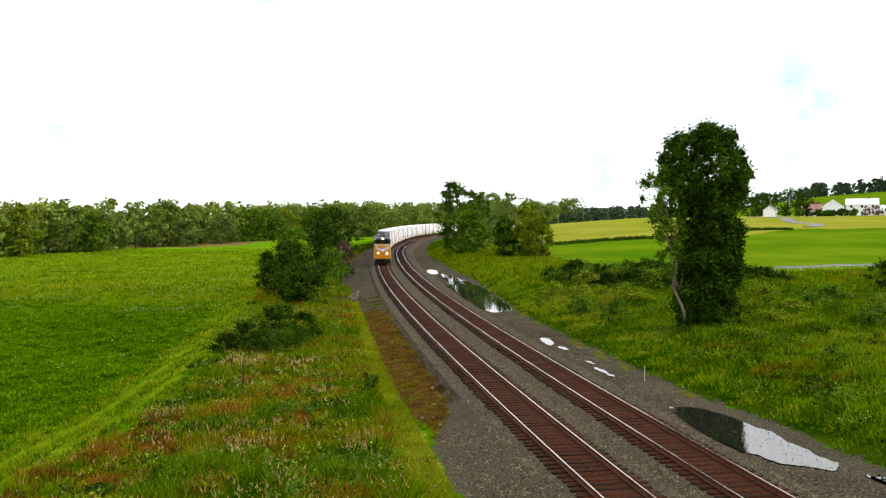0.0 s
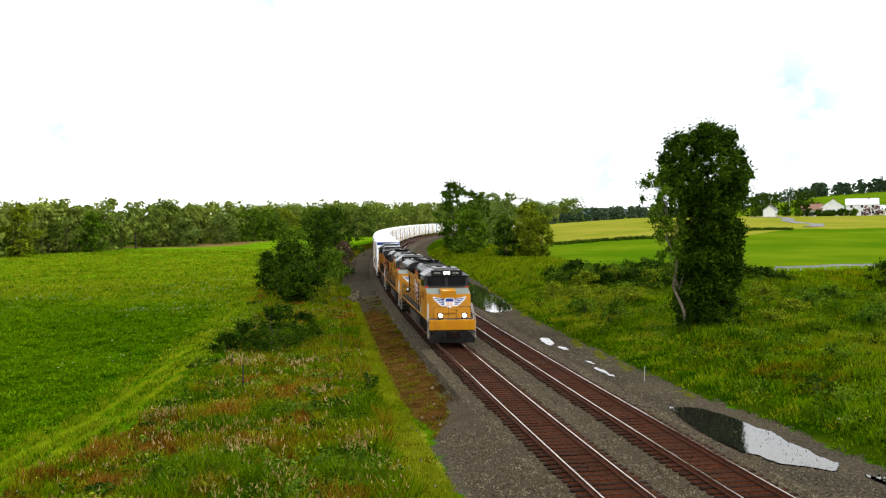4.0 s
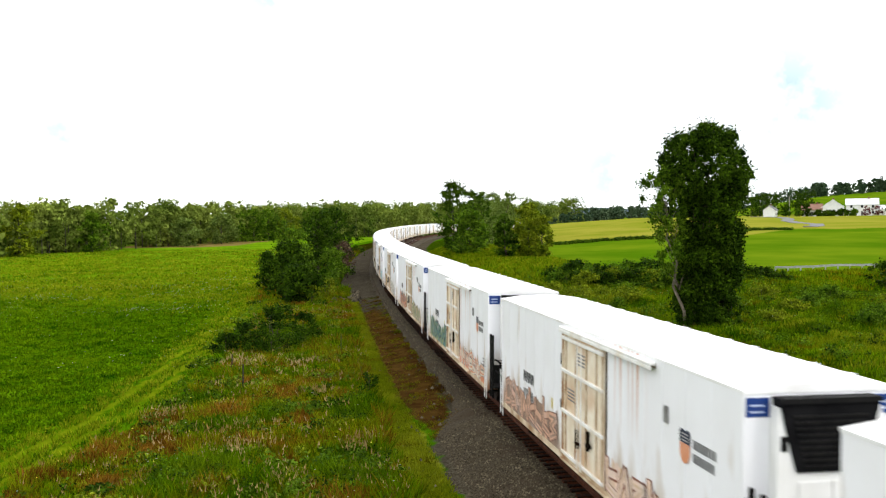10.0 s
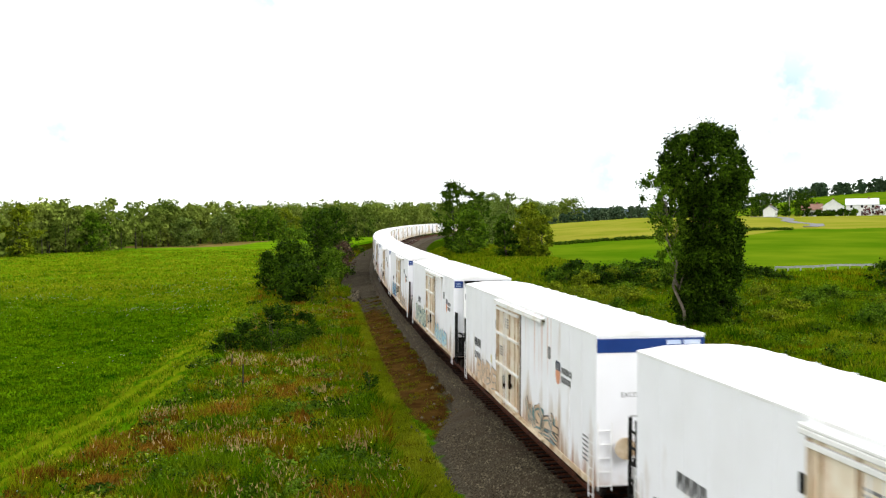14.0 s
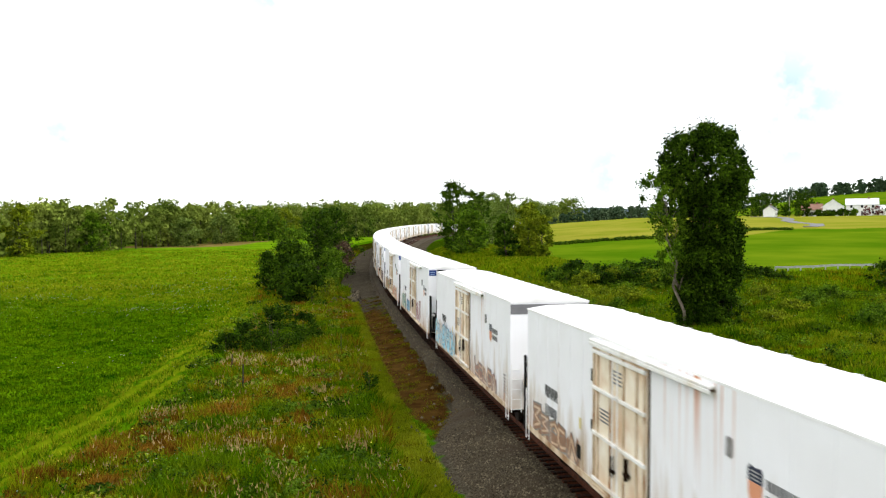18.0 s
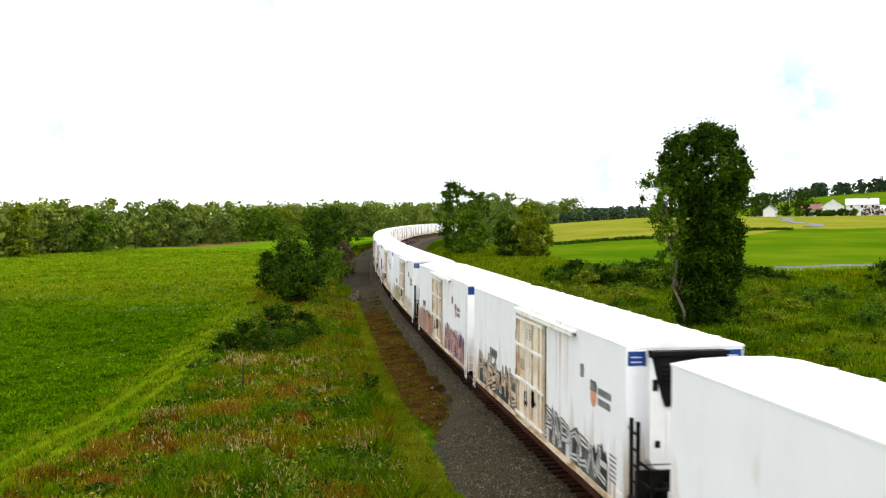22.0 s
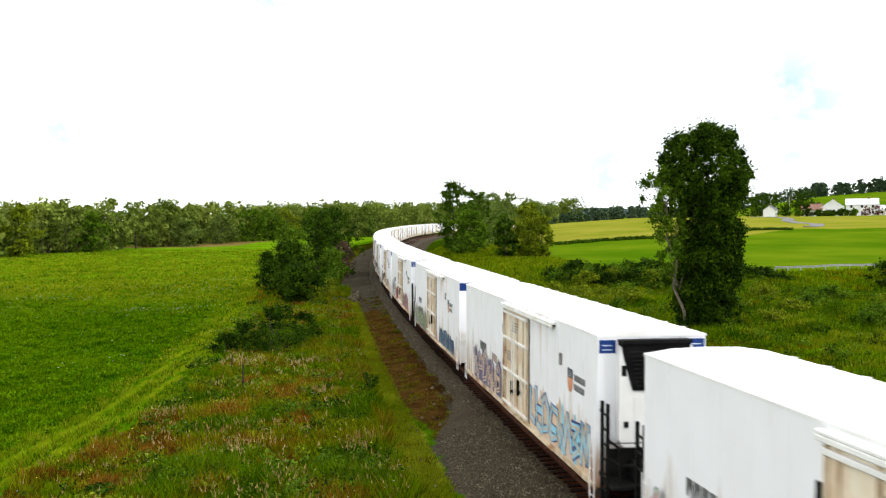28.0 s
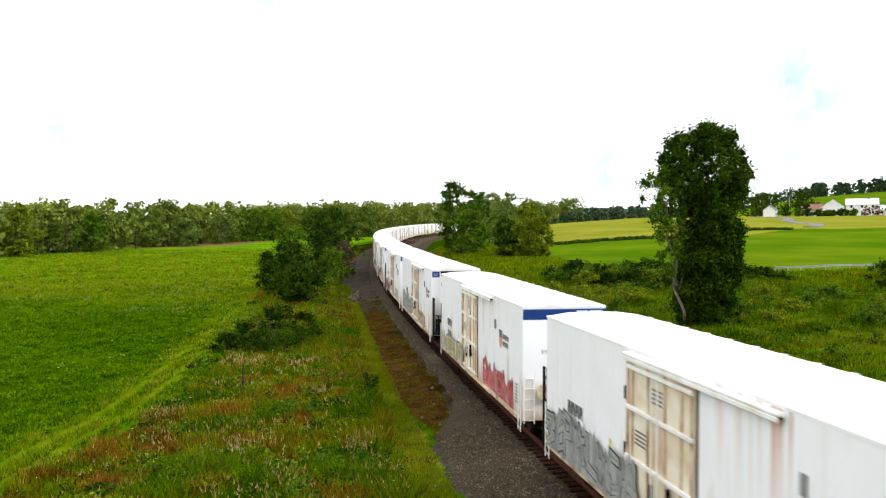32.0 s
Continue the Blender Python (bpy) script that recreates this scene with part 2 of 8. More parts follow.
LX, LY = 8.4586 + LX - LX[_i0], 8.0 + LY - LY[_i0]
GAUGE, SECOND, CANT = 1.505, 3.9385, radians(0.71)


def line(s, d=0.0):
    """Plan point at s metres along the near line and d metres to its right, and the heading."""
    th = np.interp(s, LS, _th)
    return np.interp(s, LS, LX) + d * np.cos(th), np.interp(s, LS, LY) - d * np.sin(th), th


def offset(x, y):
    """Distance along the near line and to its right, of plan points."""
    x, y = np.atleast_1d(np.asarray(x, float)), np.atleast_1d(np.asarray(y, float))
    s, d = np.empty_like(x), np.empty_like(x)
    cx, cy, ct, cs = LX[::4], LY[::4], _th[::4], LS[::4]
    for a in range(0, len(x), 8000):
        xa, ya = x[a:a + 8000], y[a:a + 8000]
        i = ((xa[:, None] - cx) ** 2 + (ya[:, None] - cy) ** 2).argmin(1)
        for _ in range(2):
            dx, dy = xa - np.interp(cs[i], LS, LX), ya - np.interp(cs[i], LS, LY)
            along = dx * np.sin(ct[i]) + dy * np.cos(ct[i])
        ss = cs[i] + np.clip(along, -8, 8)
        px, py, th = line(ss)
        s[a:a + 8000], d[a:a + 8000] = ss, (xa - px) * np.cos(th) - (ya - py) * np.sin(th)
    return s, d


def smooth01(t):
    t = np.clip(t, 0, 1)
    return t * t * (3 - 2 * t)


def waves(x, y, scale, seed):
    """Cheap smooth unevenness."""
    r = np.random.RandomState(seed)
    z = np.zeros_like(x)
    for i in range(6):
        a, w, ph = r.uniform(0, 6.28), r.uniform(0.6, 1.8) / scale, r.uniform(0, 6.28)
        z += np.sin((x * np.cos(a) + y * np.sin(a)) * w * 6.28 + ph)
    return z / 6


def verge(s, d):
    """Offset from the line with the widening gravel verge right of it taken out."""
    w = np.interp(s, [20, 31, 36, 60, 78, 90, 108, 120, 160, 190, 260], [0.9, 0.9, 0.15, 0.2, 0.35, 1.2, 2.2, 2.7, 2.2, 1.4, 0.75])
    return d - w * smooth01((d - 6.8) / 2.5)


def ground(x, y):
    """Height of the land."""
    x, y = np.atleast_1d(np.asarray(x, float)), np.atleast_1d(np.asarray(y, float))
    s, d = offset(x, y)
    d = verge(s, d)
    z = np.interp(d, [-60, -22, -16, -9, -5.5, -4.2, -2.9, -2.2, -1.8, 6.6, 7.2, 9.9, 11.0, 14, 22, 40], [-1.6, -1.6, -1.5, -1.05, -0.88, -0.80, -0.60, -0.50, -1.0, -1.05, -0.86, -0.82, -0.5, -0.2, -0.15, 0.0])
    far = smooth01((np.abs(d) - 9.6) / 7)
    z += far * (0.16 * waves(x, y, 9.0, 3) + 0.08 * waves(x, y, 3.2, 4))
    hummock = smooth01((d - 11) / 4) * (1 - smooth01((d - 36) / 8)) * smooth01((y - 30) / 20) * (1 - smooth01((y - 112) / 10))
    z += hummock * (0.62 * waves(x, y, 11.0, 13) + 0.42 * waves(x, y, 4.5, 14))
    z += 0.7 * smooth01((d - 10) / 6) * smooth01((s - 70) / 40) * (1 - smooth01((d - 30) / 20)) * (1 - smooth01((s - 300) / 60))
    u = x / np.maximum(y, 20)
    rise = np.interp(u, [0.05, 0.12, 0.17, 0.21, 0.36, 0.5], [0.0, 4.4, 5.7, 6.8, 6.6, 6.8])
    side = smooth01((d - 24) / 30)
    z += side * rise * smooth01((y - 105) / 330) ** 0.85
    hill = np.interp(u, [0.28, 0.34, 0.40, 0.5, 0.8], [0, 8.0, 17.0, 23.0, 28.0])
    z += side * hill * smooth01((y - 440) / 480)
    z -= 2.5 * smooth01((u - 0.06) / 0.05) * (1 - smooth01((u - 0.26) / 0.06)) * smooth01((y - 440) / 150)
    return z


def lane_at(s):
    """Offset of the middle of the farm lane."""
    return np.interp(s, [18, 31, 35, 38, 42, 48, 57, 64, 75, 88, 104, 120, 150], [-24.5, -20.9, -20.3, -19.6, -18.9, -18.3, -17.9, -17.65, -17.35, -17.0, -16.8, -16.5, -16.2])


def meadow_edge(s):
    """Offset of the field side of the wild meadow."""
    return np.interp(s, [18, 29, 33, 40, 48, 55, 62, 100, 150], [-23.0, -19.9, -18.7, -17.2, -15.7, -14.9, -14.7, -15.2, -15.5])


def lime_edge(s):
    return np.interp(s, [20, 40, 70, 100], [-5.75, -5.75, -5.5, -5.45])


# ---------------------------------------------------------------- ground sheet
def spread(a, b, fine_a, fine_b, fine, grow=1.13, most=260.0):
    v = list(np.arange(fine_a, fine_b + 1e-6, fine))
    st = fine
    while v[-1] < b:
        st = min(st * grow, most)
        v.append(v[-1] + st)
    st, lo = fine, []
    q = fine_a
    while q > a:
        st = min(st * grow, most)
        q -= st
        lo.append(q)
    return np.array(lo[::-1] + v)


gx, gy = spread(-4200, 4200, -34, 44, 0.7), spread(-1500, 4900, 22, 112, 0.7, 1.06)
GX, GY = np.meshgrid(gx, gy)
gxf, gyf = GX.ravel(), GY.ravel()
gz = ground(gxf, gyf)
g_s, g_d = offset(gxf, gyf)
g_d = verge(g_s, g_d)
nx, ny = len(gx), len(gy)
quad = (np.arange(ny - 1)[:, None] * nx + np.arange(nx - 1)[None, :]).ravel()
gm = bpy.data.meshes.new("ground")
gm.vertices.add(nx * ny)
gm.vertices.foreach_set("co", np.stack([gxf, gyf, gz], 1).astype(np.float32).ravel())
gm.loops.add(4 * len(quad))
gm.loops.foreach_set("vertex_index", np.stack([quad, quad + 1, quad + nx + 1, quad + nx], 1).astype(np.int32).ravel())
gm.polygons.add(len(quad))
gm.polygons.foreach_set("loop_start", np.arange(0, 4 * len(quad), 4, dtype=np.int32))
gm.polygons.foreach_set("use_smooth", np.ones(len(quad), dtype=bool))


def mask(name, values):
    a = gm.attributes.new(name, "FLOAT", "POINT")
    a.data.foreach_set("value", np.asarray(values, dtype=np.float32))


def band(v, a, b, soft):
    return smooth01((v - a) / soft + 0.5) * (1 - smooth01((v - b) / soft + 0.5))


# soil zones of the line's margins: gravel, short lime-green grass, dead weeds, wild meadow, crop
mask("gravel", band(g_d, -2.9 - 1.5 * (1 - smooth01((g_s - 28) / 6)) - 3.6 * smooth01((g_s - 74) / 14), 9.9, 1.4))
mask("lime", band(g_d + 0.3 * waves(gxf, gyf, 8, 8) - lime_edge(g_s), 0.0, np.interp(g_s, [20, 40, 70, 95], [1.35, 1.15, 1.05, 0.9]), 0.8) * (1 - smooth01((g_s - 84) / 10)))
mask("brown", band(g_d + 0.45 * waves(gxf, gyf, 5, 9), -4.75, np.interp(g_s, [30, 45, 60, 80], [-2.9, -2.2, -2.0, -2.6]), 1.9) * smooth01((g_s - 28.5 - 1.2 * (g_d + 2.9) ** 2 * (g_d < -2.9)) / 4) * (1 - smooth01((g_s - 70) / 24)))
mask("moss", band(g_d + 0.5 * waves(gxf, gyf, 6, 19), 9.25, 9.75, 0.7) * band(g_s + 6 * waves(gxf, gyf, 12, 29), 37, 92, 10) * (0.45 + 0.55 * (waves(gxf, gyf, 9, 39) > -0.1)))
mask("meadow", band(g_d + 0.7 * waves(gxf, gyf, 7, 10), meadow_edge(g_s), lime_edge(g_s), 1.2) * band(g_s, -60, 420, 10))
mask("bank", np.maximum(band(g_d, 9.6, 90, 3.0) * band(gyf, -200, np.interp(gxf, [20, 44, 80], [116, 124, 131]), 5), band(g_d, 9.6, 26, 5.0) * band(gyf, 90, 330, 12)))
g_u = gxf / np.maximum(gyf, 20)
ripe = smooth01((gyf - 222 - 40 * smooth01((g_u - 0.3) / 0.1)) / 12) * smooth01((g_d - 30) / 10) * (1 - smooth01((gyf - 480) / 60))
mask("ripe", ripe)
g_l = g_d - lane_at(g_s)
mask("rut", np.maximum(np.exp(-((g_l - 0.75) / 0.42) ** 2), np.exp(-((g_l + 0.75) / 0.42) ** 2)) * (1 - smooth01((g_s - 118) / 25)))
mask("lane", np.exp(-(g_l / 0.35) ** 2) * (1 - smooth01((g_s - 118) / 25)))
# the left field's green gets paler and yellower with y
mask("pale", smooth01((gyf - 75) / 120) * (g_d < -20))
mask("crop", smooth01((g_d - 25) / 6) * smooth01((gyf - np.interp(gxf, [20, 44, 80], [112, 121, 128])) / 6))
mask("stubble", band(g_d + 8 * waves(gxf, gyf, 40, 12), -110, -66, 12) * band(gyf, 330, 420, 20))
gm.update(calc_edges=True)


def ground_material():
    m = bpy.data.materials.new("meadow_soil_and_gravel")
    m.use_nodes = True
    n, l = m.node_tree.nodes, m.node_tree.links
    b = n["Principled BSDF"]
    b.inputs["Roughness"].default_value, b.inputs["Specular IOR Level"].default_value = 1.0, 0.0
    co = n.new("ShaderNodeTexCoord")

    def noise_at(scale, detail=5.0):
        t = n.new("ShaderNodeTexNoise")
        t.inputs["Scale"].default_value, t.inputs["Detail"].default_value = scale, detail
        l.new(co.outputs["Object"], t.inputs["Vector"])
        return t.outputs["Fac"]

    def ramp(fac, c1, c2, low=0.35, high=0.65):
        r = n.new("ShaderNodeValToRGB")
        r.color_ramp.elements[0].position, r.color_ramp.elements[1].position = low, high
        k = DULL if max(c2) < 0.5 else 1.0
        r.color_ramp.elements[0].color, r.color_ramp.elements[1].color = (*(v * k for v in c1), 1), (*(v * k for v in c2), 1)
        l.new(fac, r.inputs["Fac"])
        return r.outputs["Color"]

    def mix(f, a, c):
        x = n.new("ShaderNodeMix")
        x.data_type = "RGBA"
        l.new(f, x.inputs["Factor"])
        l.new(a, x.inputs["A"])
        l.new(c, x.inputs["B"])
        return x.outputs["Result"]

    edge = noise_at(1.3, 6.0)

    def zone(name, rough=0.55):
        a = n.new("ShaderNodeAttribute")
        a.attribute_name = name
        s = n.new("ShaderNodeMath")
        s.operation = "MULTIPLY_ADD"
        l.new(edge, s.inputs[0])
        s.inputs[1].default_value = rough * 2
        l.new(a.outputs["Fac"], s.inputs[2])
        r = n.new("ShaderNodeMapRange")
        r.inputs["From Min"].default_value, r.inputs["From Max"].default_value = rough + 0.40, rough + 0.60
        l.new(s.outputs[0], r.inputs["Value"])
        return r.outputs["Result"]

    col = ramp(noise_at(0.09, 6), (0.038, 0.122, 0.001), (0.080, 0.190, 0.0015))
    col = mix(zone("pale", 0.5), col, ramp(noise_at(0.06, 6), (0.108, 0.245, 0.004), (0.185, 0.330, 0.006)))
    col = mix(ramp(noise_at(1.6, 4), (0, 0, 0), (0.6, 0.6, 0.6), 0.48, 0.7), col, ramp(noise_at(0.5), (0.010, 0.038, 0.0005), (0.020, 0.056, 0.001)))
    col = mix(zone("crop"), col, ramp(noise_at(0.045, 8), (0.075, 0.170, 0.003), (0.155, 0.235, 0.008)))
    col = mix(zone("stubble"), col, ramp(noise_at(0.3), (0.19, 0.14, 0.035), (0.25, 0.19, 0.06)))
    col = mix(zone("ripe"), col, ramp(noise_at(0.05), (0.22, 0.26, 0.018), (0.33, 0.32, 0.04)))
    # bank and meadow soil darkened: shade between the blades put into its colour
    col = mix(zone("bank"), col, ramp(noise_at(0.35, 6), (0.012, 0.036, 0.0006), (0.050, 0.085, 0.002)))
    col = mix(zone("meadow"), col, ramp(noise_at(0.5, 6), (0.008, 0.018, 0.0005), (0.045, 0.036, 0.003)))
    col = mix(zone("rut", 0.4), col, ramp(noise_at(1.1, 5), (0.105, 0.170, 0.002), (0.165, 0.215, 0.005)))
    col = mix(zone("lane", 0.3), col, ramp(noise_at(2.0), (0.025, 0.065, 0.001), (0.050, 0.090, 0.002)))
    col = mix(zone("lime", 0.35), col, ramp(noise_at(0.8, 6), (0.175, 0.215, 0.010), (0.270, 0.285, 0.024)))
    col = mix(zone("gravel"), col, mix(ramp(noise_at(0.4), (0, 0, 0), (1, 1, 1), 0.4, 0.65), ramp(noise_at(11.0, 6), (0.030, 0.025, 0.016), (0.152, 0.130, 0.088), 0.33, 0.68), ramp(noise_at(9.0, 6), (0.022, 0.018, 0.013), (0.115, 0.098, 0.072), 0.33, 0.68)))
    col = mix(zone("moss", 0.6), col, ramp(noise_at(1.2, 6), (0.070, 0.070, 0.010), (0.125, 0.135, 0.012)))
    col = mix(zone("brown", 0.7), col, ramp(noise_at(0.55, 6), (0.055, 0.058, 0.006), (0.075, 0.075, 0.008)))
    col = mix(zone("brown", 0.6), col, ramp(noise_at(1.2, 6), (0.050, 0.023, 0.006), (0.115, 0.064, 0.014), 0.36, 0.64))
    l.new(col, b.inputs["Base Color"])
    bp = n.new("ShaderNodeBump")
    bp.inputs["Strength"].default_value, bp.inputs["Distance"].default_value = 0.9, 0.12
    l.new(noise_at(5.0, 8), bp.inputs["Height"])
    l.new(bp.outputs["Normal"], b.inputs["Normal"])
    return m


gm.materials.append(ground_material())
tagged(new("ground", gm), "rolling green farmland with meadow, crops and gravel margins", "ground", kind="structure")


# ---------------------------------------------------------------- ballast, rails, sleepers
def swept(prof, s_list, base=0.0, wobble=0.0, mats=None, name="ballast", closed=False, shoulder=False):
    """A cross-section (d, z) drawn along the line."""
    n = len(prof)
    V, F = [], []
    rnd = np.random.RandomState(5)
    for s in s_list:
        jig = rnd.uniform(-wobble, wobble, n) if wobble else np.zeros(n)
        if shoulder:
            k = float(smooth01((s - 30) / 8))
            jig[:3] += k * np.array([1.9, 1.2, 0.75])
        for j, (d, z) in enumerate(prof):
            x, y, _ = line(s, base + d + jig[j])
            V.append((x, y, z - (d if abs(d) < 2.2 and not wobble else 0) * math.sin(CANT) * (0 if wobble else 1)))
    m = n if closed else n - 1
    for i in range(len(s_list) - 1):
        for j in range(m):
            q = (j + 1) % n
            F.append((i * n + j, i * n + q, (i + 1) * n + q, (i + 1) * n + j))
    me = bpy.data.meshes.new(name)
    me.from_pydata(V, [], F)
    for k in mats:
        me.materials.append(k)
    return me, n, m


S_FINE = np.concatenate([np.arange(-60, 15, 5), np.arange(15, 130, 0.8), np.arange(130, 560, 4.0), np.arange(560, 1000, 20)])
me, _, _ = swept([(-4.7, -0.98), (-3.6, -0.66), (-2.9, -0.50), (-2.0, -0.24), (-1.35, -0.22), (0, -0.235), (1.35, -0.22), (1.7, -0.26), (1.96, -0.30), (2.25, -0.26), (2.6, -0.22), (3.92, -0.235), (5.25, -0.22), (5.75, -0.25), (6.45, -0.66), (7.0, -0.86), (7.8, -0.98)],
                 S_FINE, 0.0, 0.10, [M_BALLAST], "ballast", shoulder=True)
ballast = tagged(new("ballast", me), "grey crushed stone ballast bed under two tracks", "ballast", kind="structure")

S_RAIL = np.concatenate([np.arange(-700, 0, 10), np.arange(0, 130, 1.0), np.arange(130, 560, 3.0), np.arange(560, 1500, 10)])
RAIL = [(-0.075, -0.172), (0.075, -0.172), (0.075, -0.160), (0.012, -0.130), (0.010, -0.045), (0.036, -0.035), (0.036, -0.004), (0.028, 0.0), (-0.028, 0.0), (-0.036, -0.004), (-0.036, -0.035), (-0.010, -0.045), (-0.012, -0.130), (-0.075, -0.160)]


def sleeper_mesh(name):
    b = Build()
    b.box(-1.30, 1.30, -0.115, 0.115, -0.36, -0.176, 0.018)
    return b.mesh(name, M_SLEEPER)


for base, nm in ((0.0, "near"), (SECOND, "far")):
    track = tagged(new("railway_track"), "rusty steel rails on dark timber sleepers in grey ballast", "railway track", "tracks", "structure")
    for side in (-1, 1):
        prof = [(side * GAUGE / 2 + d, z) for d, z in RAIL]
        me, n, m = swept(prof, S_RAIL, base, 0.0, [M_RAIL, M_RAILTOP], "rail", True)
        idx = np.zeros((len(S_RAIL) - 1, m), dtype=np.int32)
        idx[:, 7:8] = 1
        me.polygons.foreach_set("material_index", idx.ravel())
        part("rail", me, None, track, "rusty rail with a bright worn head")
    # rust-stained stones close by the rails
    for side in (-1, 1):
        me, _, _ = swept(sorted([(side * 1.22, -0.25), (side * 1.10, -0.196), (side * 0.12, -0.198), (side * 0.0, -0.205)]), S_FINE, base, 0.05, [M_RUST], "rust_stain")
        part("rust_stain", me, None, track)
    shared = sleeper_mesh("sleeper")
    rs = random.Random(11)
    rest = Build()
    s = -40.0
    near = 0
    while s < 470:
        x, y, th = line(s, base + rs.uniform(-0.07, 0.07))
        mt = pose(float(x), float(y), rs.uniform(-0.012, 0.006), 0, 0.71, -math.degrees(float(th)) + rs.uniform(-1.5, 1.5))
        if s >= 14 and near < 300:
            part("sleeper", shared, None, track, at=mt)
            near += 1
        elif s < 14 or s < 330:
            k = len(rest.v)
            rest.box(-1.30, 1.30, -0.115, 0.115, -0.36, -0.176)
            rest.v[k:] = [tuple(mt @ Vector(p)) for p in rest.v[k:]]
        s += 0.515 * (1 if s < 250 else 2)
    tagged(part("sleeper", rest, M_SLEEPER, track, "weathered timber sleepers farther along the line"), kind="stuff")


# ---------------------------------------------------------------- puddles
def puddle(outline, z, label, ragged=0.22):
    """A flat pool with a ragged rim."""
    rp = random.Random(len(outline))
    pts = []
    wave = [(rp.uniform(0.7, 3.2), rp.uniform(0, 6.3), rp.uniform(0.2, 1.0)) for _ in range(7)]
    n = len(outline)
    for i, (s, d) in enumerate(outline):
        s2, d2 = outline[(i + 1) % n]
        s0, d0 = outline[i - 1]
        s3, d3 = outline[(i + 2) % n]
        for k in range(14):
            f = k / 14
            h = [(-f + 2 * f * f - f ** 3) / 2, (2 - 5 * f * f + 3 * f ** 3) / 2, (f + 4 * f * f - 3 * f ** 3) / 2, (f ** 3 - f * f) / 2]
            ss = s0 * h[0] + s * h[1] + s2 * h[2] + s3 * h[3]
            dd = d0 * h[0] + d * h[1] + d2 * h[2] + d3 * h[3]
            t = i + f
            jd = sum(a * math.sin(w * t * 6.28 / 2 + p) for w, p, a in wave) / 3.5 * ragged + rp.uniform(-0.3, 0.3) * ragged
            js = sum(a * math.cos(w * t * 6.28 / 2 + p * 2) for w, p, a in wave) / 3.5 * ragged * 2 + rp.uniform(-0.5, 0.5) * ragged
            x, y, _ = line(ss + js, dd + jd)
            pts.append((float(x), float(y)))
    b = Build()
    b.prism(pts, "z", z - 0.05, z)
    tagged(part("puddle", b, M_WATER), label, "puddle", "rain puddles beside the track", "structure")


puddle([(34.0, 7.75), (33.2, 9.0), (31.3, 9.6), (28.4, 9.65), (25.6, 9.7), (23.4, 9.65), (23.0, 9.0), (24.2, 7.7), (26.2, 7.15), (28.4, 7.0), (31.4, 7.25)], -0.806, "wide still puddle on gravel mirroring tree and sky", 0.16)
puddle([(78.2, 7.7), (79.5, 9.6), (82.5, 10.6), (92, 11.1), (108, 11.5), (120, 11.2), (135, 9.9), (137, 9.0), (124, 8.6), (112, 7.6), (100, 7.4), (90, 7.3), (83, 7.3)], -0.806, "long dark puddle between ballast and grass bank", 0.35)
puddle([(138, 7.4), (139, 8.6), (147, 8.9), (151, 8.2), (146, 7.3)], -0.806, "small bright puddle beside ballast")
puddle([(55.4, 7.5), (56.4, 8.1), (58.8, 8.3), (59.6, 7.9), (57.4, 7.5)], -0.812, "small shallow puddle on gravel", 0.12)
puddle([(53.2, 7.9), (53.5, 8.35), (54.7, 8.25), (54.8, 7.9)], -0.812, "small shallow puddle on gravel", 0.10)
puddle([(42.8, 7.7), (43.0, 8.0), (45.6, 7.9), (45.6, 7.65)], -0.812, "narrow shallow puddle on gravel", 0.10)
puddle([(47.0, 8.0), (47.2, 8.2), (48.2, 8.15), (48.3, 7.95)], -0.812, "narrow shallow puddle on gravel", 0.08)
puddle([(20.6, 9.9), (21.0, 10.4), (22.0, 10.2), (21.7, 9.8)], -0.806, "small puddle at grass edge")

# ---------------------------------------------------------------- plants
RN = np.random.RandomState(21)


def leaves_at(centres, radii, count, size, flat=0.75, loose=False):
    """Leaf quads scattered through clumps, denser at their outside, or loosely round their middles."""
    k = RN.randint(0, len(centres), count)
    v = RN.normal(size=(count, 3))
    v /= np.linalg.norm(v, axis=1)[:, None] + 1e-9
    r = np.minimum(np.abs(RN.normal(scale=0.62, size=count)), 1.3) if loose else RN.uniform(0.35, 1.0, count) ** 0.6
    p = centres[k] + v * (radii[k] * r)[:, None] * np.array([1, 1, flat])
    n = v * (0.45 if loose else 1.0) + RN.normal(scale=0.7, size=(count, 3)) + np.array([0, 0, 0.35])
    n /= np.linalg.norm(n, axis=1)[:, None]
    t = np.cross(n, RN.normal(size=(count, 3)))
    t /= np.linalg.norm(t, axis=1)[:, None] + 1e-9
    b = np.cross(n, t)
    s = size * RN.uniform(0.6, 1.4, count)[:, None]
    return np.stack([p - t * s * 0.5, p + b * s * 0.32, p + t * s * 0.5, p - b * s * 0.32], 1)


def limb(b, a, c, r1, r2, bend, sides=5, cuts=4):
    a, c = np.array(a, float), np.array(c, float)
    pts = []
    for i in range(cuts + 1):
        f = i / cuts
        p = a + (c - a) * f
        p[2] += bend * math.sin(f * math.pi)
        if 0 < i < cuts:
            p[:2] += RN.uniform(-0.06, 0.06, 2) * np.linalg.norm(c - a) * 0.5
        pts.append(tuple(p))
    b.tube(pts, r1, sides, r2)


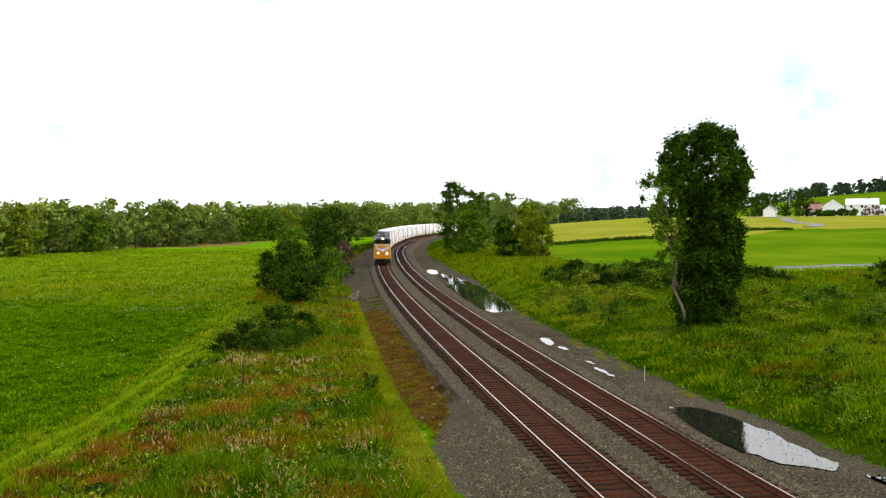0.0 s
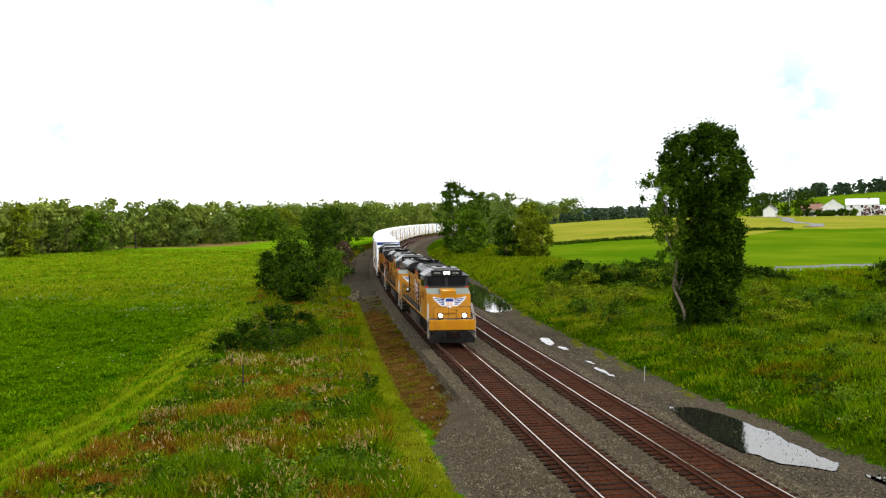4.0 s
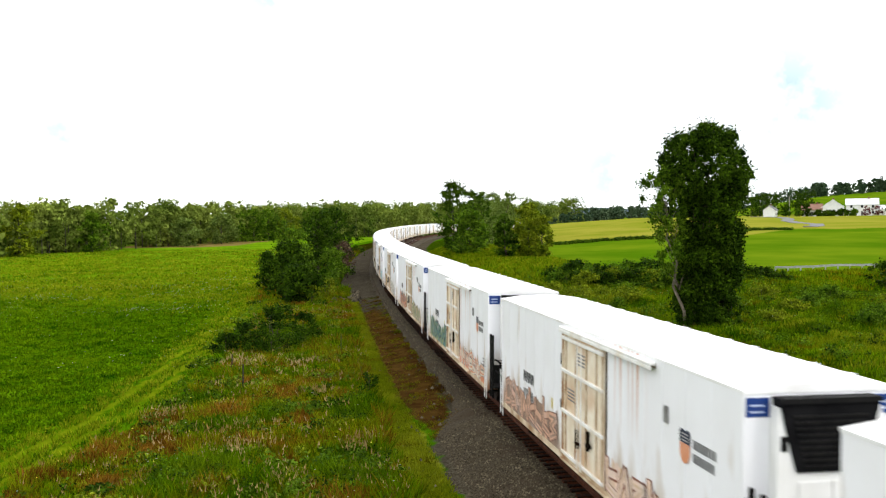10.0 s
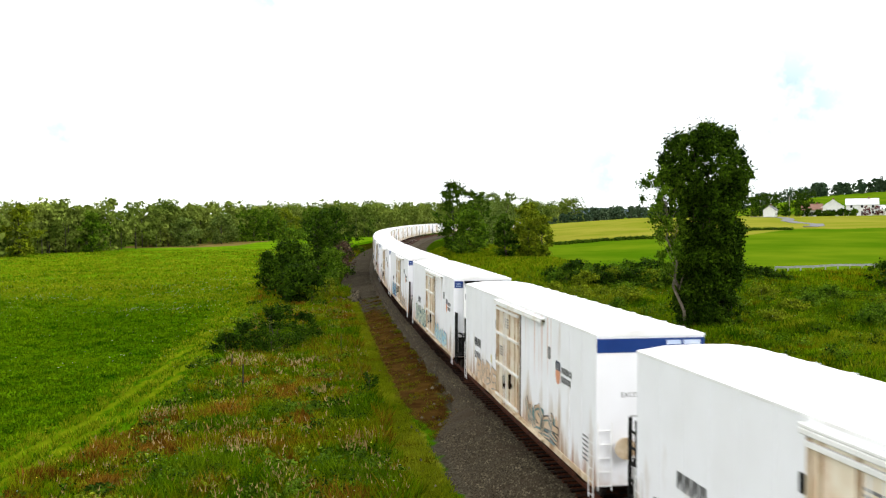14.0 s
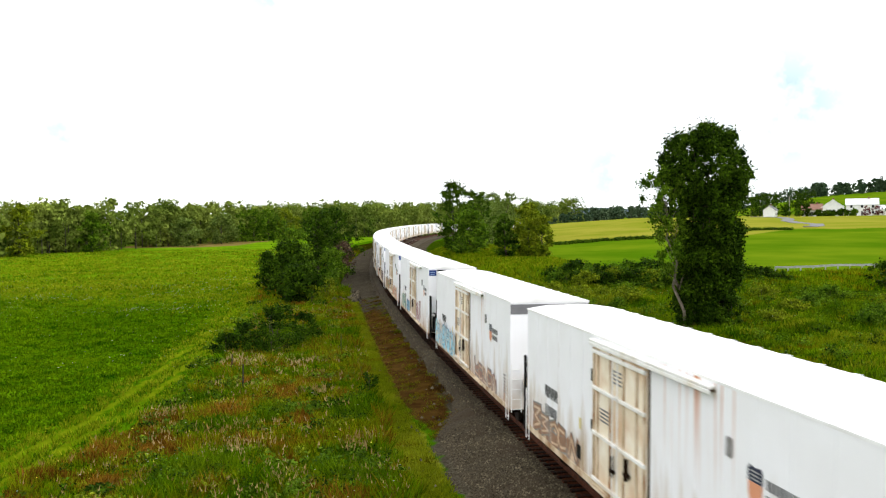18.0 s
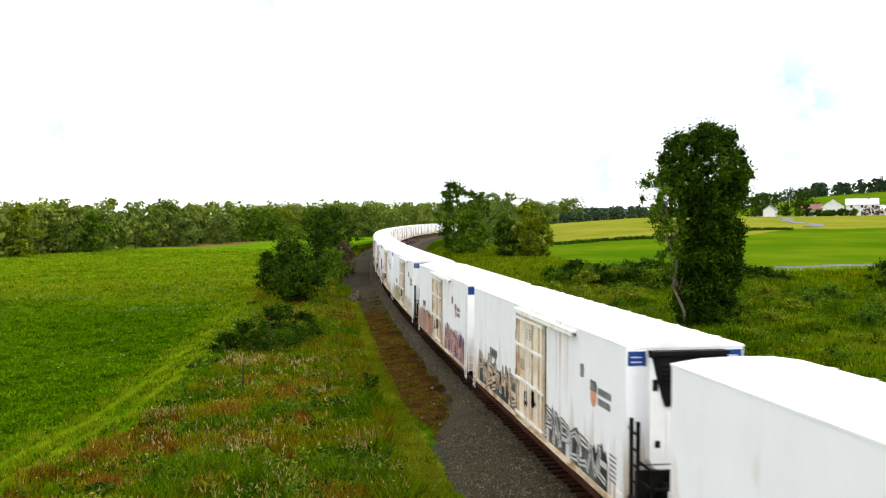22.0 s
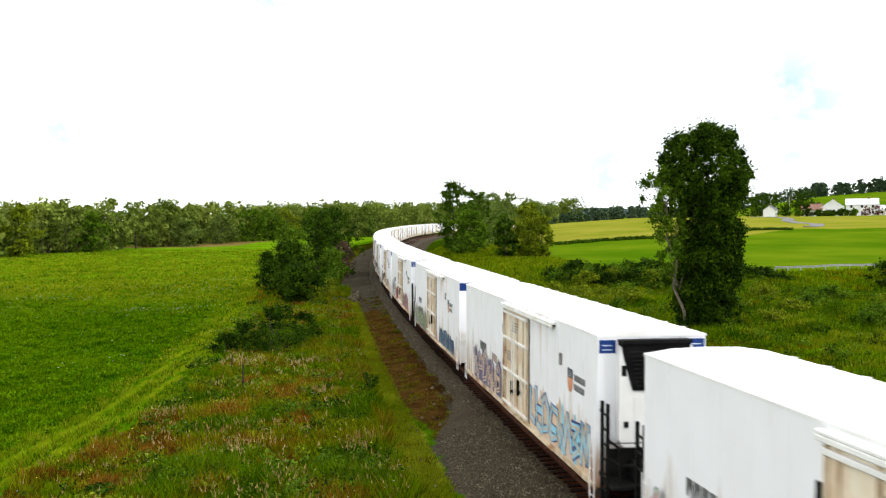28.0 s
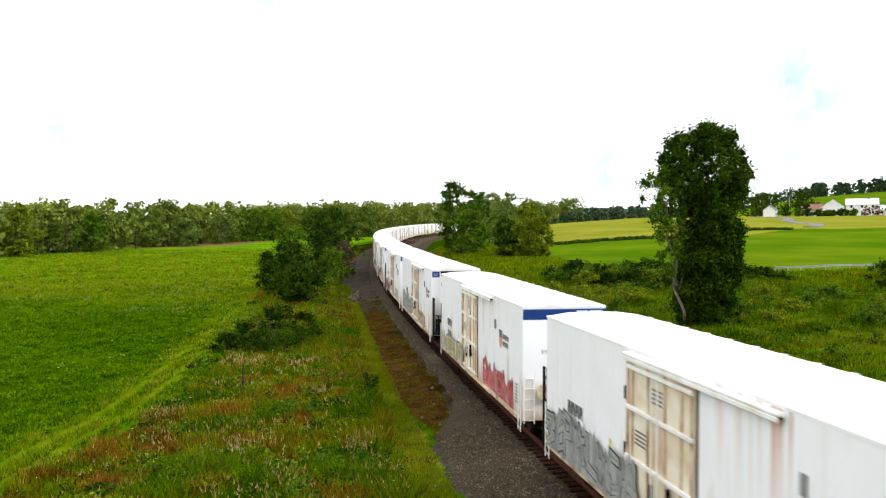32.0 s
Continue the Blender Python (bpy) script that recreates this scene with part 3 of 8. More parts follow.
def crown_clumps(h, low, wide, shape, count):
    """Centres and radii of clumps inside an envelope."""
    zs = RN.uniform(low, 1.0, count)
    f = (zs - low) / (1 - low)
    if shape == "poplar":
        env = np.interp(f, [0, 0.12, 0.3, 0.45, 0.6, 0.75, 0.88, 0.96, 1], [0.60, 0.68, 0.78, 0.72, 0.88, 1.0, 0.86, 0.6, 0.35])
    elif shape == "shrub":
        env = np.interp(f, [0, 0.3, 0.7, 1], [1.0, 1.0, 0.8, 0.35])
    else:
        env = np.interp(f, [0, 0.25, 0.55, 0.8, 1], [0.6, 0.95, 1.0, 0.75, 0.3])
    a = RN.uniform(0, 2 * math.pi, count)
    if shape == "cottonwood":
        left = np.interp(zs, [0, 0.12, 0.3, 0.45, 0.56, 0.66, 0.74, 0.84, 0.93, 1.0], [-1.5, -1.8, -1.7, -1.5, -1.6, -1.9, -2.6, -3.0, -1.9, 0.1])
        right = np.interp(zs, [0, 0.12, 0.3, 0.45, 0.56, 0.7, 0.8, 0.88, 0.95, 1.0], [2.0, 2.7, 3.1, 3.2, 3.7, 3.7, 3.8, 3.4, 2.5, 1.4])
        rim = RN.uniform(0.1, 1.0, count) ** 0.5
        c = np.stack([(left + right) / 2 + np.cos(a) * rim * ((right - left) / 2 - 0.2), np.sin(a) * rim * ((right - left) / 2 - 0.3), zs * h * 0.965], 1)
        for gx_, gz_, gr in ((-1.3, 10.0, 0.75), (0.5, 10.9, 0.55), (-0.3, 8.0, 0.5), (2.9, 8.6, 0.6), (-2.0, 8.7, 0.7), (1.9, 12.6, 0.45), (-1.2, 12.4, 0.4), (3.0, 5.6, 0.5)):
            near = ((c[:, 0] - gx_) ** 2 + (c[:, 2] - gz_) ** 2 < (gr + 0.3) ** 2) & (RN.uniform(0, 1, count) < 0.8)
            c[near, 2] += RN.uniform(-2.6, 2.2, int(near.sum()))
            c[near, 2] = np.minimum(c[near, 2], h * 0.93)
        return c
    rr = np.sqrt(RN.uniform(0.06, 1.0, count)) * env * wide / 2
    lump = 1 + 0.22 * np.sin(a * 3 + RN.uniform(0, 6)) + (0.05 if shape == "poplar" else 0.15) * np.sin(zs * 17 + RN.uniform(0, 6))
    c = np.stack([np.cos(a) * rr * lump, np.sin(a) * rr * lump, zs * h * 0.96], 1)
    return c


def tree(x, y, h, wide, leaf, label, shape="round", low=0.22, clumps=60, count=2600, size=0.3, trunk=None, group="", name="tree", category="tree", clump=None, forks=1, shift=(0.0, 0.0), tall=0.75, bark=None):
    """A tree: a tapered trunk with limbs, and a crown of many leaves in clumps."""
    z = float(ground(x, y)[0])
    root = tagged(new(name), label, category, group)
    root.matrix_basis = pose(x, y, z - 0.05)
    c = crown_clumps(h, low, wide, shape, clumps)
    c[:, 0] += shift[0] * c[:, 2] / h
    c[:, 1] += shift[1] * c[:, 2] / h
    cr = (clump or wide * 0.16) * RN.uniform(0.65, 1.35, clumps)
    b = Build()
    tr = trunk or max(0.05, h * 0.017)
    lean = RN.uniform(-0.03, 0.03, 2) * h + np.array(shift)
    for k in range(forks):
        off = RN.uniform(-0.3, 0.3, 2) * (0 if k == 0 else 1) * min(1.0, wide * 0.12)
        top = (lean[0] + off[0] * 4, lean[1] + off[1] * 4, h * (0.86 - 0.12 * k))
        limb(b, (off[0], off[1], -0.25), top, tr * (1 if k == 0 else 0.7), tr * 0.15, 0, 7, 6)
    for i in range(min(26, clumps // 3)):
        f = max(low * 0.7, c[i][2] / h - RN.uniform(0.10, 0.24))
        limb(b, (lean[0] * f, lean[1] * f, f * h), c[i], tr * 0.42 * (1.1 - f), tr * 0.06, 0.0, 4, 3)
    part("trunk", b, bark or M_BARK, root, smooth=True)
    part("crown", cloud("crown", leaves_at(c, cr, count, size, tall, True), 4, [leaf]), None, root)
    return root


def shrub(x, y, h, wide, leaf, label, count=900, size=0.16, group="", low=0.05):
    return tree(x, y, h, wide, leaf, label, "shrub", low, max(14, int(wide * 7)), count, size, 0.04, group, "shrub", "shrub", forks=3)


# the tall poplar by the ditch, and its pale slender neighbour stem
tree(18.1, 64.8, 14.9, 6.4, M_LEAF_DARK, "tall dark green cottonwood with lobed open crown above grass bank", "cottonwood", 0.03, 700, 165000, 0.19, 0.24, clump=0.44, forks=3, shift=(0.0, 0), tall=1.5)
tree(16.9, 64.0, 11.6, 3.4, M_LEAF_MID, "slender pale-barked cottonwood with thin open foliage", "poplar", 0.36, 80, 12000, 0.18, 0.14, clump=0.42, shift=(-1.7, 0), tall=1.2, bark=M_PALEBARK)
for x, y, h, w in ((17.4, 63.6, 2.2, 2.0), (19.2, 63.8, 3.4, 2.6), (20.4, 64.6, 3.2, 2.4), (18.4, 63.2, 2.2, 2.2)):
    shrub(x, y, h, w, M_LEAF_DARK, "dark leafy undergrowth at the foot of a cottonwood", 2600, 0.16, "undergrowth")

# thicket between field and line
G1 = "thicket left of the railway line"
for x, y, h, w, lf, n in ((-16.1, 101.6, 4.3, 4.8, M_LEAF_DARK, 4200), (-24.2, 127, 5.4, 4.2, M_LEAF_DARK, 2600), (-18.9, 112, 6.7, 5.2, M_LEAF_DARK, 3600), (-19.6, 121, 8.6, 5.4, M_LEAF_MID, 3200), (-17.8, 131, 10.8, 6.2, M_LEAF_DARK, 3600), (-16.8, 144, 11.4, 6.0, M_LEAF_DARK, 3400), (-19.8, 152, 11.2, 6.2, M_LEAF_DARK, 3000), (-15.4, 126, 5.2, 4.0, M_LEAF_MID, 2000)):
    tree(x, y, h, w, lf, "broad dark green thicket tree beside field edge", "round", 0.04, 90, n * 3, 0.28, group=G1)
for x, y, h, w in ((-14.6, 101, 2.0, 2.6), (-13.6, 107, 2.2, 3.0), (-14.2, 114, 2.4, 3.0), (-14.6, 121, 2.6, 3.2), (-15.4, 132, 3.2, 3.4)):
    shrub(x, y, h, w, M_LEAF_LIGHT if h < 2.3 else M_LEAF_MID, "bright green bush beside the ballast edge", 1100, 0.2, G1)
# low dark shrubs in the meadow
G2 = "low shrubs in the meadow"
for x, y, h, w in ((-12.0, 64.0, 3.5, 3.6), (-14.2, 65.0, 2.2, 2.8), (-15.8, 66.0, 1.4, 2.0), (-10.4, 67.4, 2.5, 2.6), (-12.6, 68.5, 3.2, 3.4)):
    shrub(x, y, h, w, M_LEAF_DARK, "low dark green shrub standing in rough meadow", 4200, 0.15, G2)
shrub(-4.0, 48.0, 1.1, 1.4, M_LEAF_DARK, "small round dark green bush in lime grass", 900, 0.10, G2)
shrub(17.6, 43.0, 1.0, 1.5, M_LEAF_DARK, "small dark green bush on grass bank", 800, 0.10, G2)
# grey dead brush beside the line
for x, y in ((-15.4, 138), (-16.6, 146), (-17.4, 154), (-18.2, 162), (-19.4, 170), (-20.4, 180)):
    tree(x, y, 5.6, 4.6, M_DEADWOOD, "bare brown brush beside the railway line", "round", 0.06, 40, 2200, 0.24, group="dead brush", name="dead_brush", category="brush")

# clump of trees inside the curve
G3 = "trees inside the curve"
for x, y, h, w, lf, n in ((2.6, 200, 15.6, 8.0, M_LEAF_DEEP, 4200), (7.2, 213, 14.4, 8.0, M_LEAF_DEEP, 3400), (5.3, 187, 9.2, 8.0, M_LEAF_MID, 4200), (11.4, 168, 8.4, 4.2, M_LEAF_DEEP, 3000), (15.8, 169, 10.4, 5.4, M_LEAF_LIGHT, 3600),
                          (18.0, 165, 7.8, 4.2, M_LEAF_LIGHT, 2400), (10.4, 236, 14.6, 8.6, M_LEAF_GREY, 3000), (18.1, 258, 15.0, 9.6, M_LEAF_GREY, 3000), (25.4, 268, 13.4, 8.6, M_LEAF_GREY, 2600), (14.5, 270, 14.8, 10, M_LEAF_GREY, 2600), (22.0, 234, 8.6, 7, M_LEAF_LIGHT, 2200)):
    tree(x, y, h, w, lf, "leafy green tree in a clump inside the railway curve", "round", 0.06, 70, n * 2, 0.46, group=G3)
# dark hedge mounds on the bank
G4 = "brambles on the bank"
for i in range(44):
    x, y = 13.4 + 13.6 * (i % 22) / 21 + RN.uniform(-0.6, 0.6), (101 if i < 22 else 107) + 2.5 * RN.uniform(-1, 1)
    shrub(x, y, RN.uniform(1.5, 2.7), RN.uniform(2.6, 4.2), (M_LEAF_MID, M_LEAF_DARK, M_LEAF_DARK, M_LEAF_MID, M_LEAF_LIGHT)[i % 5], "tangled green bramble mound on the bank", 2200, 0.24, G4)
for x, y, h, w, lf in ((11.0, 92, 1.5, 3.4, M_LEAF_LIGHT), (13.5, 90, 1.6, 3.6, M_LEAF_LIGHT), (16.0, 91, 1.5, 3.4, M_LEAF_LIGHT), (18.5, 93, 1.6, 3.6, M_LEAF_MID), (14.5, 84, 1.2, 3.0, M_LEAF_LIGHT), (17.0, 85, 1.3, 3.0, M_LEAF_LIGHT), (12.2, 79, 1.3, 2.4, M_LEAF_MID), (14.0, 74, 1.5, 2.4, M_LEAF_MID), (26, 84, 1.3, 3.4, M_LEAF_MID), (30, 86, 1.4, 3.6, M_LEAF_LIGHT), (33, 82, 1.2, 3.6, M_LEAF_MID), (36, 85, 1.3, 3.4, M_LEAF_MID), (29, 76, 1.1, 3.0, M_LEAF_LIGHT), (34, 72, 1.2, 3.4, M_LEAF_MID), (38, 78, 1.3, 3.4, M_LEAF_LIGHT), (25, 69, 1.0, 2.6, M_LEAF_LIGHT), (31, 65, 1.0, 3.0, M_LEAF_MID)):
    shrub(x, y, h, w, lf, "soft mound of tall bright green weeds on the bank", 2600, 0.17, G4)
for x, y, h, w in ((32.5, 106, 2.4, 4.0), (35.0, 107, 2.4, 3.6), (37.5, 108, 1.9, 3.2), (40.0, 108.5, 1.4, 3.0), (47.5, 98, 3.0, 3.4), (49.5, 99, 3.4, 3.4)):
    shrub(x, y, h, w, M_LEAF_DARK, "dark green hedge bush at the top of the bank", 2200, 0.24, G4)

# single trees before the far wood
G5 = "trees at the far field edge"
for px_, y, h, w, lf in ((-121, 262, 15.2, 9.0, M_LEAF_LIGHT), (-131, 262, 12.2, 11, M_LEAF_MID), (-111, 290, 12.4, 9, M_LEAF_MID), (-97, 345, 10.5, 11, M_LEAF_GREY), (-90, 372, 12.4, 12, M_LEAF_GREY), (-80, 420, 14.5, 13, M_LEAF_MID), (-74, 432, 15, 13, M_LEAF_LIGHT), (-62, 440, 15.5, 12, M_LEAF_MID)):
    tree(px_, y, h, w, lf, "tall green tree at the edge of a distant wood", "round", 0.05, 60, 4200, 0.75, group=G5)


def wood(name, label, path, depth, count, h, leaf, size, clump=3.2, per=26):
    """A far wood along a path: many crowns in one mesh."""
    seg = [math.hypot(path[i + 1][0] - path[i][0], path[i + 1][1] - path[i][1]) for i in range(len(path) - 1)]
    C, R = [], []
    b = Build()
    for i in range(count):
        q = RN.uniform(0, sum(seg))
        j = 0
        while q > seg[j]:
            q -= seg[j]
            j += 1
        f = q / seg[j]
        dx, dy = (path[j + 1][0] - path[j][0]) / seg[j], (path[j + 1][1] - path[j][1]) / seg[j]
        back = RN.uniform(0, 1) ** 1.4 * depth
        x, y = path[j][0] + dx * q - dy * back, path[j][1] + dy * q + dx * back
        z = float(ground(x, y)[0])
        hh = h * RN.uniform(0.78, 1.08) * float(np.interp(y, [300, 520, 760], [1.0, 1.12, 1.3]))
        w = hh * RN.uniform(0.42, 0.62)
        c = crown_clumps(hh, 0.05, w, "round", 9) + np.array([x, y, z])
        C.append(c)
        R.append(np.full(9, w * 0.27) * RN.uniform(0.7, 1.3, 9))
        if back < depth * 0.4:
            b.tube([(x, y, z - 0.3), (x, y, z + hh * 0.6)], 0.2, 4, 0.06)
    root = tagged(new(name), label, "woodland", kind="stuff")
    part("trunks", b, M_BARK, root)
    part("crowns", cloud("crowns", leaves_at(np.concatenate(C), np.concatenate(R), count * per, size), 4, [leaf]), None, root)


wood("far_wood", "long belt of green deciduous woodland beyond the field", [(-260, 170), (-190, 200), (-127, 246), (-112, 305), (-88, 415), (-40, 470), (-26, 540), (20, 640), (120, 780)], 60, 900, 16.2, M_FAR, 1.25, per=330)
wood("far_wood", "woodland behind the inside of the railway curve", [(22, 300), (25, 360), (28, 410), (30, 450)], 14, 60, 13.5, M_FAR, 1.1, per=130)
wood("far_wood", "dark wooded strip beyond the ripe field", [(460, 1050), (60, 900)], 120, 280, 10, M_FARHAZE, 2.2, per=60)
wood("far_wood", "low haze-tinted tree line beyond the ripe field", [(58, 556), (120, 580), (175, 600)], 26, 90, 8, M_FARHAZE, 1.1, per=260)
wood("far_wood", "dark tree line on top of a distant hill", [(800, 830), (560, 880), (330, 860)], 40, 170, 10, M_FARHAZE, 1.8, per=200)
G6 = "trees round the farm houses"
for x, y, h, w, lf in ((160, 462, 11, 10, M_LEAF_DARK), (167, 474, 12.5, 11, M_LEAF_DARK), (175, 484, 12, 11, M_LEAF_DARK), (154, 456, 10, 10, M_LEAF_DARK), (194, 500, 13.5, 12, M_LEAF_DARK), (201, 506, 14, 12, M_LEAF_DARK), (171.5, 440, 8.5, 4.6, M_LEAF_DARK), (174.5, 438, 6.5, 4, M_LEAF_DARK), (168.5, 434, 4, 4, M_LEAF_MID), (187, 428, 3.2, 6, M_LEAF_DARK), (181, 428, 3.0, 6, M_LEAF_DARK), (176, 428, 3.0, 5, M_LEAF_DARK), (193, 430, 3.4, 4, M_LEAF_MID), (210, 430, 6.5, 5, M_LEAF_DARK), (215, 432, 6, 6, M_LEAF_DARK), (165, 440, 6, 5, M_LEAF_DARK)):
    tree(x, y, h, w, lf, "dark green garden tree near farm houses", "round", 0.06, 40, 1500, 0.75, group=G6)
M_LEAF_RED = material("dark_red_leaves", (0.10, 0.008, 0.015), (0.20, 0.02, 0.03), 0.5, 0.6, island=0.4)
for x, y in ((198.5, 428), (204.5, 430)):
    tree(x, y, 4.6, 4.4, M_LEAF_RED, "small dark red ornamental tree before a white house", "round", 0.08, 30, 800, 0.5, group="red garden trees")
for x, y, h, w in ((-91, 406, 15, 14), (-85, 412, 14.5, 13)):
    tree(x, y, h, w, M_LEAF_MID, "tall green tree at the edge of a distant wood", "round", 0.05, 60, 4200, 0.75, group=G5)

# ---------------------------------------------------------------- refrigerator cars
def painted_side():
    """White car paint with rust runs and grime that thickens low on the side."""
    m = bpy.data.materials.new("weathered_white_car_paint")
    m.use_nodes = True
    n, l = m.node_tree.nodes, m.node_tree.links
    b = n["Principled BSDF"]
    b.inputs["Roughness"].default_value, b.inputs["Specular IOR Level"].default_value = 0.42, 0.4
    co, inf = n.new("ShaderNodeTexCoord"), n.new("ShaderNodeObjectInfo")
    sep = n.new("ShaderNodeSeparateXYZ")
    l.new(co.outputs["Object"], sep.inputs[0])
    shift = n.new("ShaderNodeMath")
    shift.operation = "MULTIPLY_ADD"
    l.new(inf.outputs["Random"], shift.inputs[0])
    shift.inputs[1].default_value = 400.0
    l.new(sep.outputs["X"], shift.inputs[2])
    com = n.new("ShaderNodeCombineXYZ")
    l.new(shift.outputs[0], com.inputs["X"])
    l.new(sep.outputs["Y"], com.inputs["Y"])
    l.new(sep.outputs["Z"], com.inputs["Z"])

    def streak(scale, sx, sz, low, high, top):
        mp = n.new("ShaderNodeMapping")
        mp.inputs["Scale"].default_value = (sx, 0.3, sz)
        l.new(com.outputs[0], mp.inputs["Vector"])
        t = n.new("ShaderNodeTexNoise")
        t.inputs["Scale"].default_value, t.inputs["Detail"].default_value = scale, 5.0
        l.new(mp.outputs["Vector"], t.inputs["Vector"])
        # grime reaches higher where the noise is strong
        h = n.new("ShaderNodeMapRange")
        h.inputs["From Min"].default_value, h.inputs["From Max"].default_value = 0.8, top
        h.inputs["To Min"].default_value, h.inputs["To Max"].default_value = 0.24, -0.12
        l.new(sep.outputs["Z"], h.inputs["Value"])
        a = n.new("ShaderNodeMath")
        l.new(t.outputs["Fac"], a.inputs[0])
        l.new(h.outputs["Result"], a.inputs[1])
        r = n.new("ShaderNodeMapRange")
        r.inputs["From Min"].default_value, r.inputs["From Max"].default_value = low, high
        l.new(a.outputs[0], r.inputs["Value"])
        return r.outputs["Result"]

    base = n.new("ShaderNodeValToRGB")
    base.color_ramp.elements[0].position, base.color_ramp.elements[1].position = 0.3, 0.7
    base.color_ramp.elements[0].color, base.color_ramp.elements[1].color = (0.83, 0.83, 0.85, 1), (0.87, 0.875, 0.905, 1)
    tb = n.new("ShaderNodeTexNoise")
    tb.inputs["Scale"].default_value = 0.8
    l.new(com.outputs[0], tb.inputs["Vector"])
    l.new(tb.outputs["Fac"], base.inputs["Fac"])
    out = base.outputs["Color"]
    for colour, fac in (((0.50, 0.40, 0.28), streak(1.6, 1.0, 0.25, 0.54, 0.84, 3.4)), ((0.32, 0.14, 0.06), streak(2.4, 2.0, 0.18, 0.61, 0.86, 2.7))):
        x = n.new("ShaderNodeMix")
        x.data_type = "RGBA"
        x.inputs["B"].default_value = (*colour, 1)
        l.new(fac, x.inputs["Factor"])
        l.new(out, x.inputs["A"])
        out = x.outputs["Result"]
    # rust runs under the door rail
    mp = n.new("ShaderNodeMapping")
    mp.inputs["Scale"].default_value = (2.6, 0.3, 0.05)
    l.new(com.outputs[0], mp.inputs["Vector"])
    t = n.new("ShaderNodeTexNoise")
    t.inputs["Scale"].default_value, t.inputs["Detail"].default_value = 2.2, 3.0
    l.new(mp.outputs["Vector"], t.inputs["Vector"])
    fac = None
    for src, a0, a1 in ((t.outputs["Fac"], 0.53, 0.70), (sep.outputs["Z"], 2.6, 4.7), (sep.outputs["X"], 1.6, 2.6), (sep.outputs["X"], 6.0, 4.8)):
        r = n.new("ShaderNodeMapRange")
        r.inputs["From Min"].default_value, r.inputs["From Max"].default_value = a0, a1
        l.new(src, r.inputs["Value"])
        if fac is None:
            fac = r.outputs["Result"]
        else:
            a = n.new("ShaderNodeMath")
            a.operation = "MULTIPLY"
            l.new(fac, a.inputs[0])
            l.new(r.outputs["Result"], a.inputs[1])
            fac = a.outputs[0]
    x = n.new("ShaderNodeMix")
    x.data_type = "RGBA"
    x.inputs["B"].default_value = (0.55, 0.22, 0.08, 1)
    l.new(fac, x.inputs["Factor"])
    l.new(out, x.inputs["A"])
    out = x.outputs["Result"]
    l.new(out, b.inputs["Base Color"])
    return m


def words(text, size):
    """A mesh of built-in font letters, standing in the y-z plane and centred."""
    cu = bpy.data.curves.new("words", "FONT")
    cu.body, cu.size, cu.align_x, cu.extrude = text, size, "CENTER", 0.002
    ob = bpy.data.objects.new("words", cu)
    me = bpy.data.meshes.new_from_object(ob)
    bpy.data.objects.remove(ob)
    bpy.data.curves.remove(cu)
    return me


M_SIDE = painted_side()
M_ROOF = material("white_roof_paint", (0.80, 0.80, 0.80), (0.88, 0.88, 0.88), 0.6, 0.5, c3=(0.70, 0.69, 0.67), scale3=0.4)
M_DOOR = material("cream_plug_door_paint", (0.70, 0.60, 0.45), (0.80, 0.74, 0.62), 1.5, 0.5, c3=(0.60, 0.42, 0.26), scale3=0.7, rand=0.10)
M_DOORBAR = material("dirty_cream_door_frame", (0.46, 0.35, 0.22), (0.68, 0.57, 0.42), 2.0, 0.6, c3=(0.30, 0.16, 0.07), scale3=1.2)
M_CROSSBAR = material("white_door_bar_paint", (0.76, 0.75, 0.72), (0.84, 0.83, 0.81), 2.0, 0.5, c3=(0.66, 0.59, 0.49), scale3=0.9)
M_SEALGAP = material("brown_door_seal_and_shadow_gap", (0.10, 0.075, 0.05), (0.26, 0.20, 0.14), 2.0, 0.8, spec=0.1)
M_VENT = material("dusty_grey_vent", (0.26, 0.25, 0.24), (0.38, 0.37, 0.36), 4.0, 0.7)
M_BLUE = material("deep_blue_panel", (0.007, 0.045, 0.24), (0.011, 0.065, 0.31), 1.0, 0.4)
M_GREYBAND = material("faded_grey_panel", (0.22, 0.22, 0.23), (0.30, 0.30, 0.31), 1.0, 0.5)
M_BLACK = material("black_painted_steel", (0.005, 0.005, 0.005), (0.016, 0.015, 0.014), 3.0, 0.6, spec=0.12)
M_GRILLE = material("black_plastic_grille", (0.004, 0.004, 0.005), (0.011, 0.011, 0.012), 3.0, 0.6, spec=0.08)
# grimy brown taken near black, the shade below the decks included in it
M_UNDER = material("grimy_shade_darkened_underframe", (0.004, 0.003, 0.002), (0.016, 0.010, 0.006), 2.0, 0.95, c3=(0.028, 0.013, 0.006), scale3=0.8, spec=0.04)
M_WHEEL = material("dark_steel_wheel", (0.020, 0.014, 0.011), (0.05, 0.036, 0.028), 4.0, 0.7, 0.0, spec=0.15)
M_TEXT = material("grey_black_lettering", (0.10, 0.10, 0.10), (0.22, 0.22, 0.22), 2.0, 0.6)
M_LETTER = material("faded_grey_lettering", (0.20, 0.20, 0.20), (0.34, 0.34, 0.34), 2.0, 0.6)
M_SMUDGE = material("faded_grey_smudge", (0.48, 0.48, 0.47), (0.60, 0.60, 0.59), 3.0, 0.7)
M_NAVY = material("navy_emblem_paint", (0.02, 0.03, 0.07), (0.03, 0.04, 0.09), 1.0, 0.5)
M_ORANGE = material("faded_orange_emblem_paint", (0.62, 0.25, 0.13), (0.72, 0.36, 0.22), 1.0, 0.5)
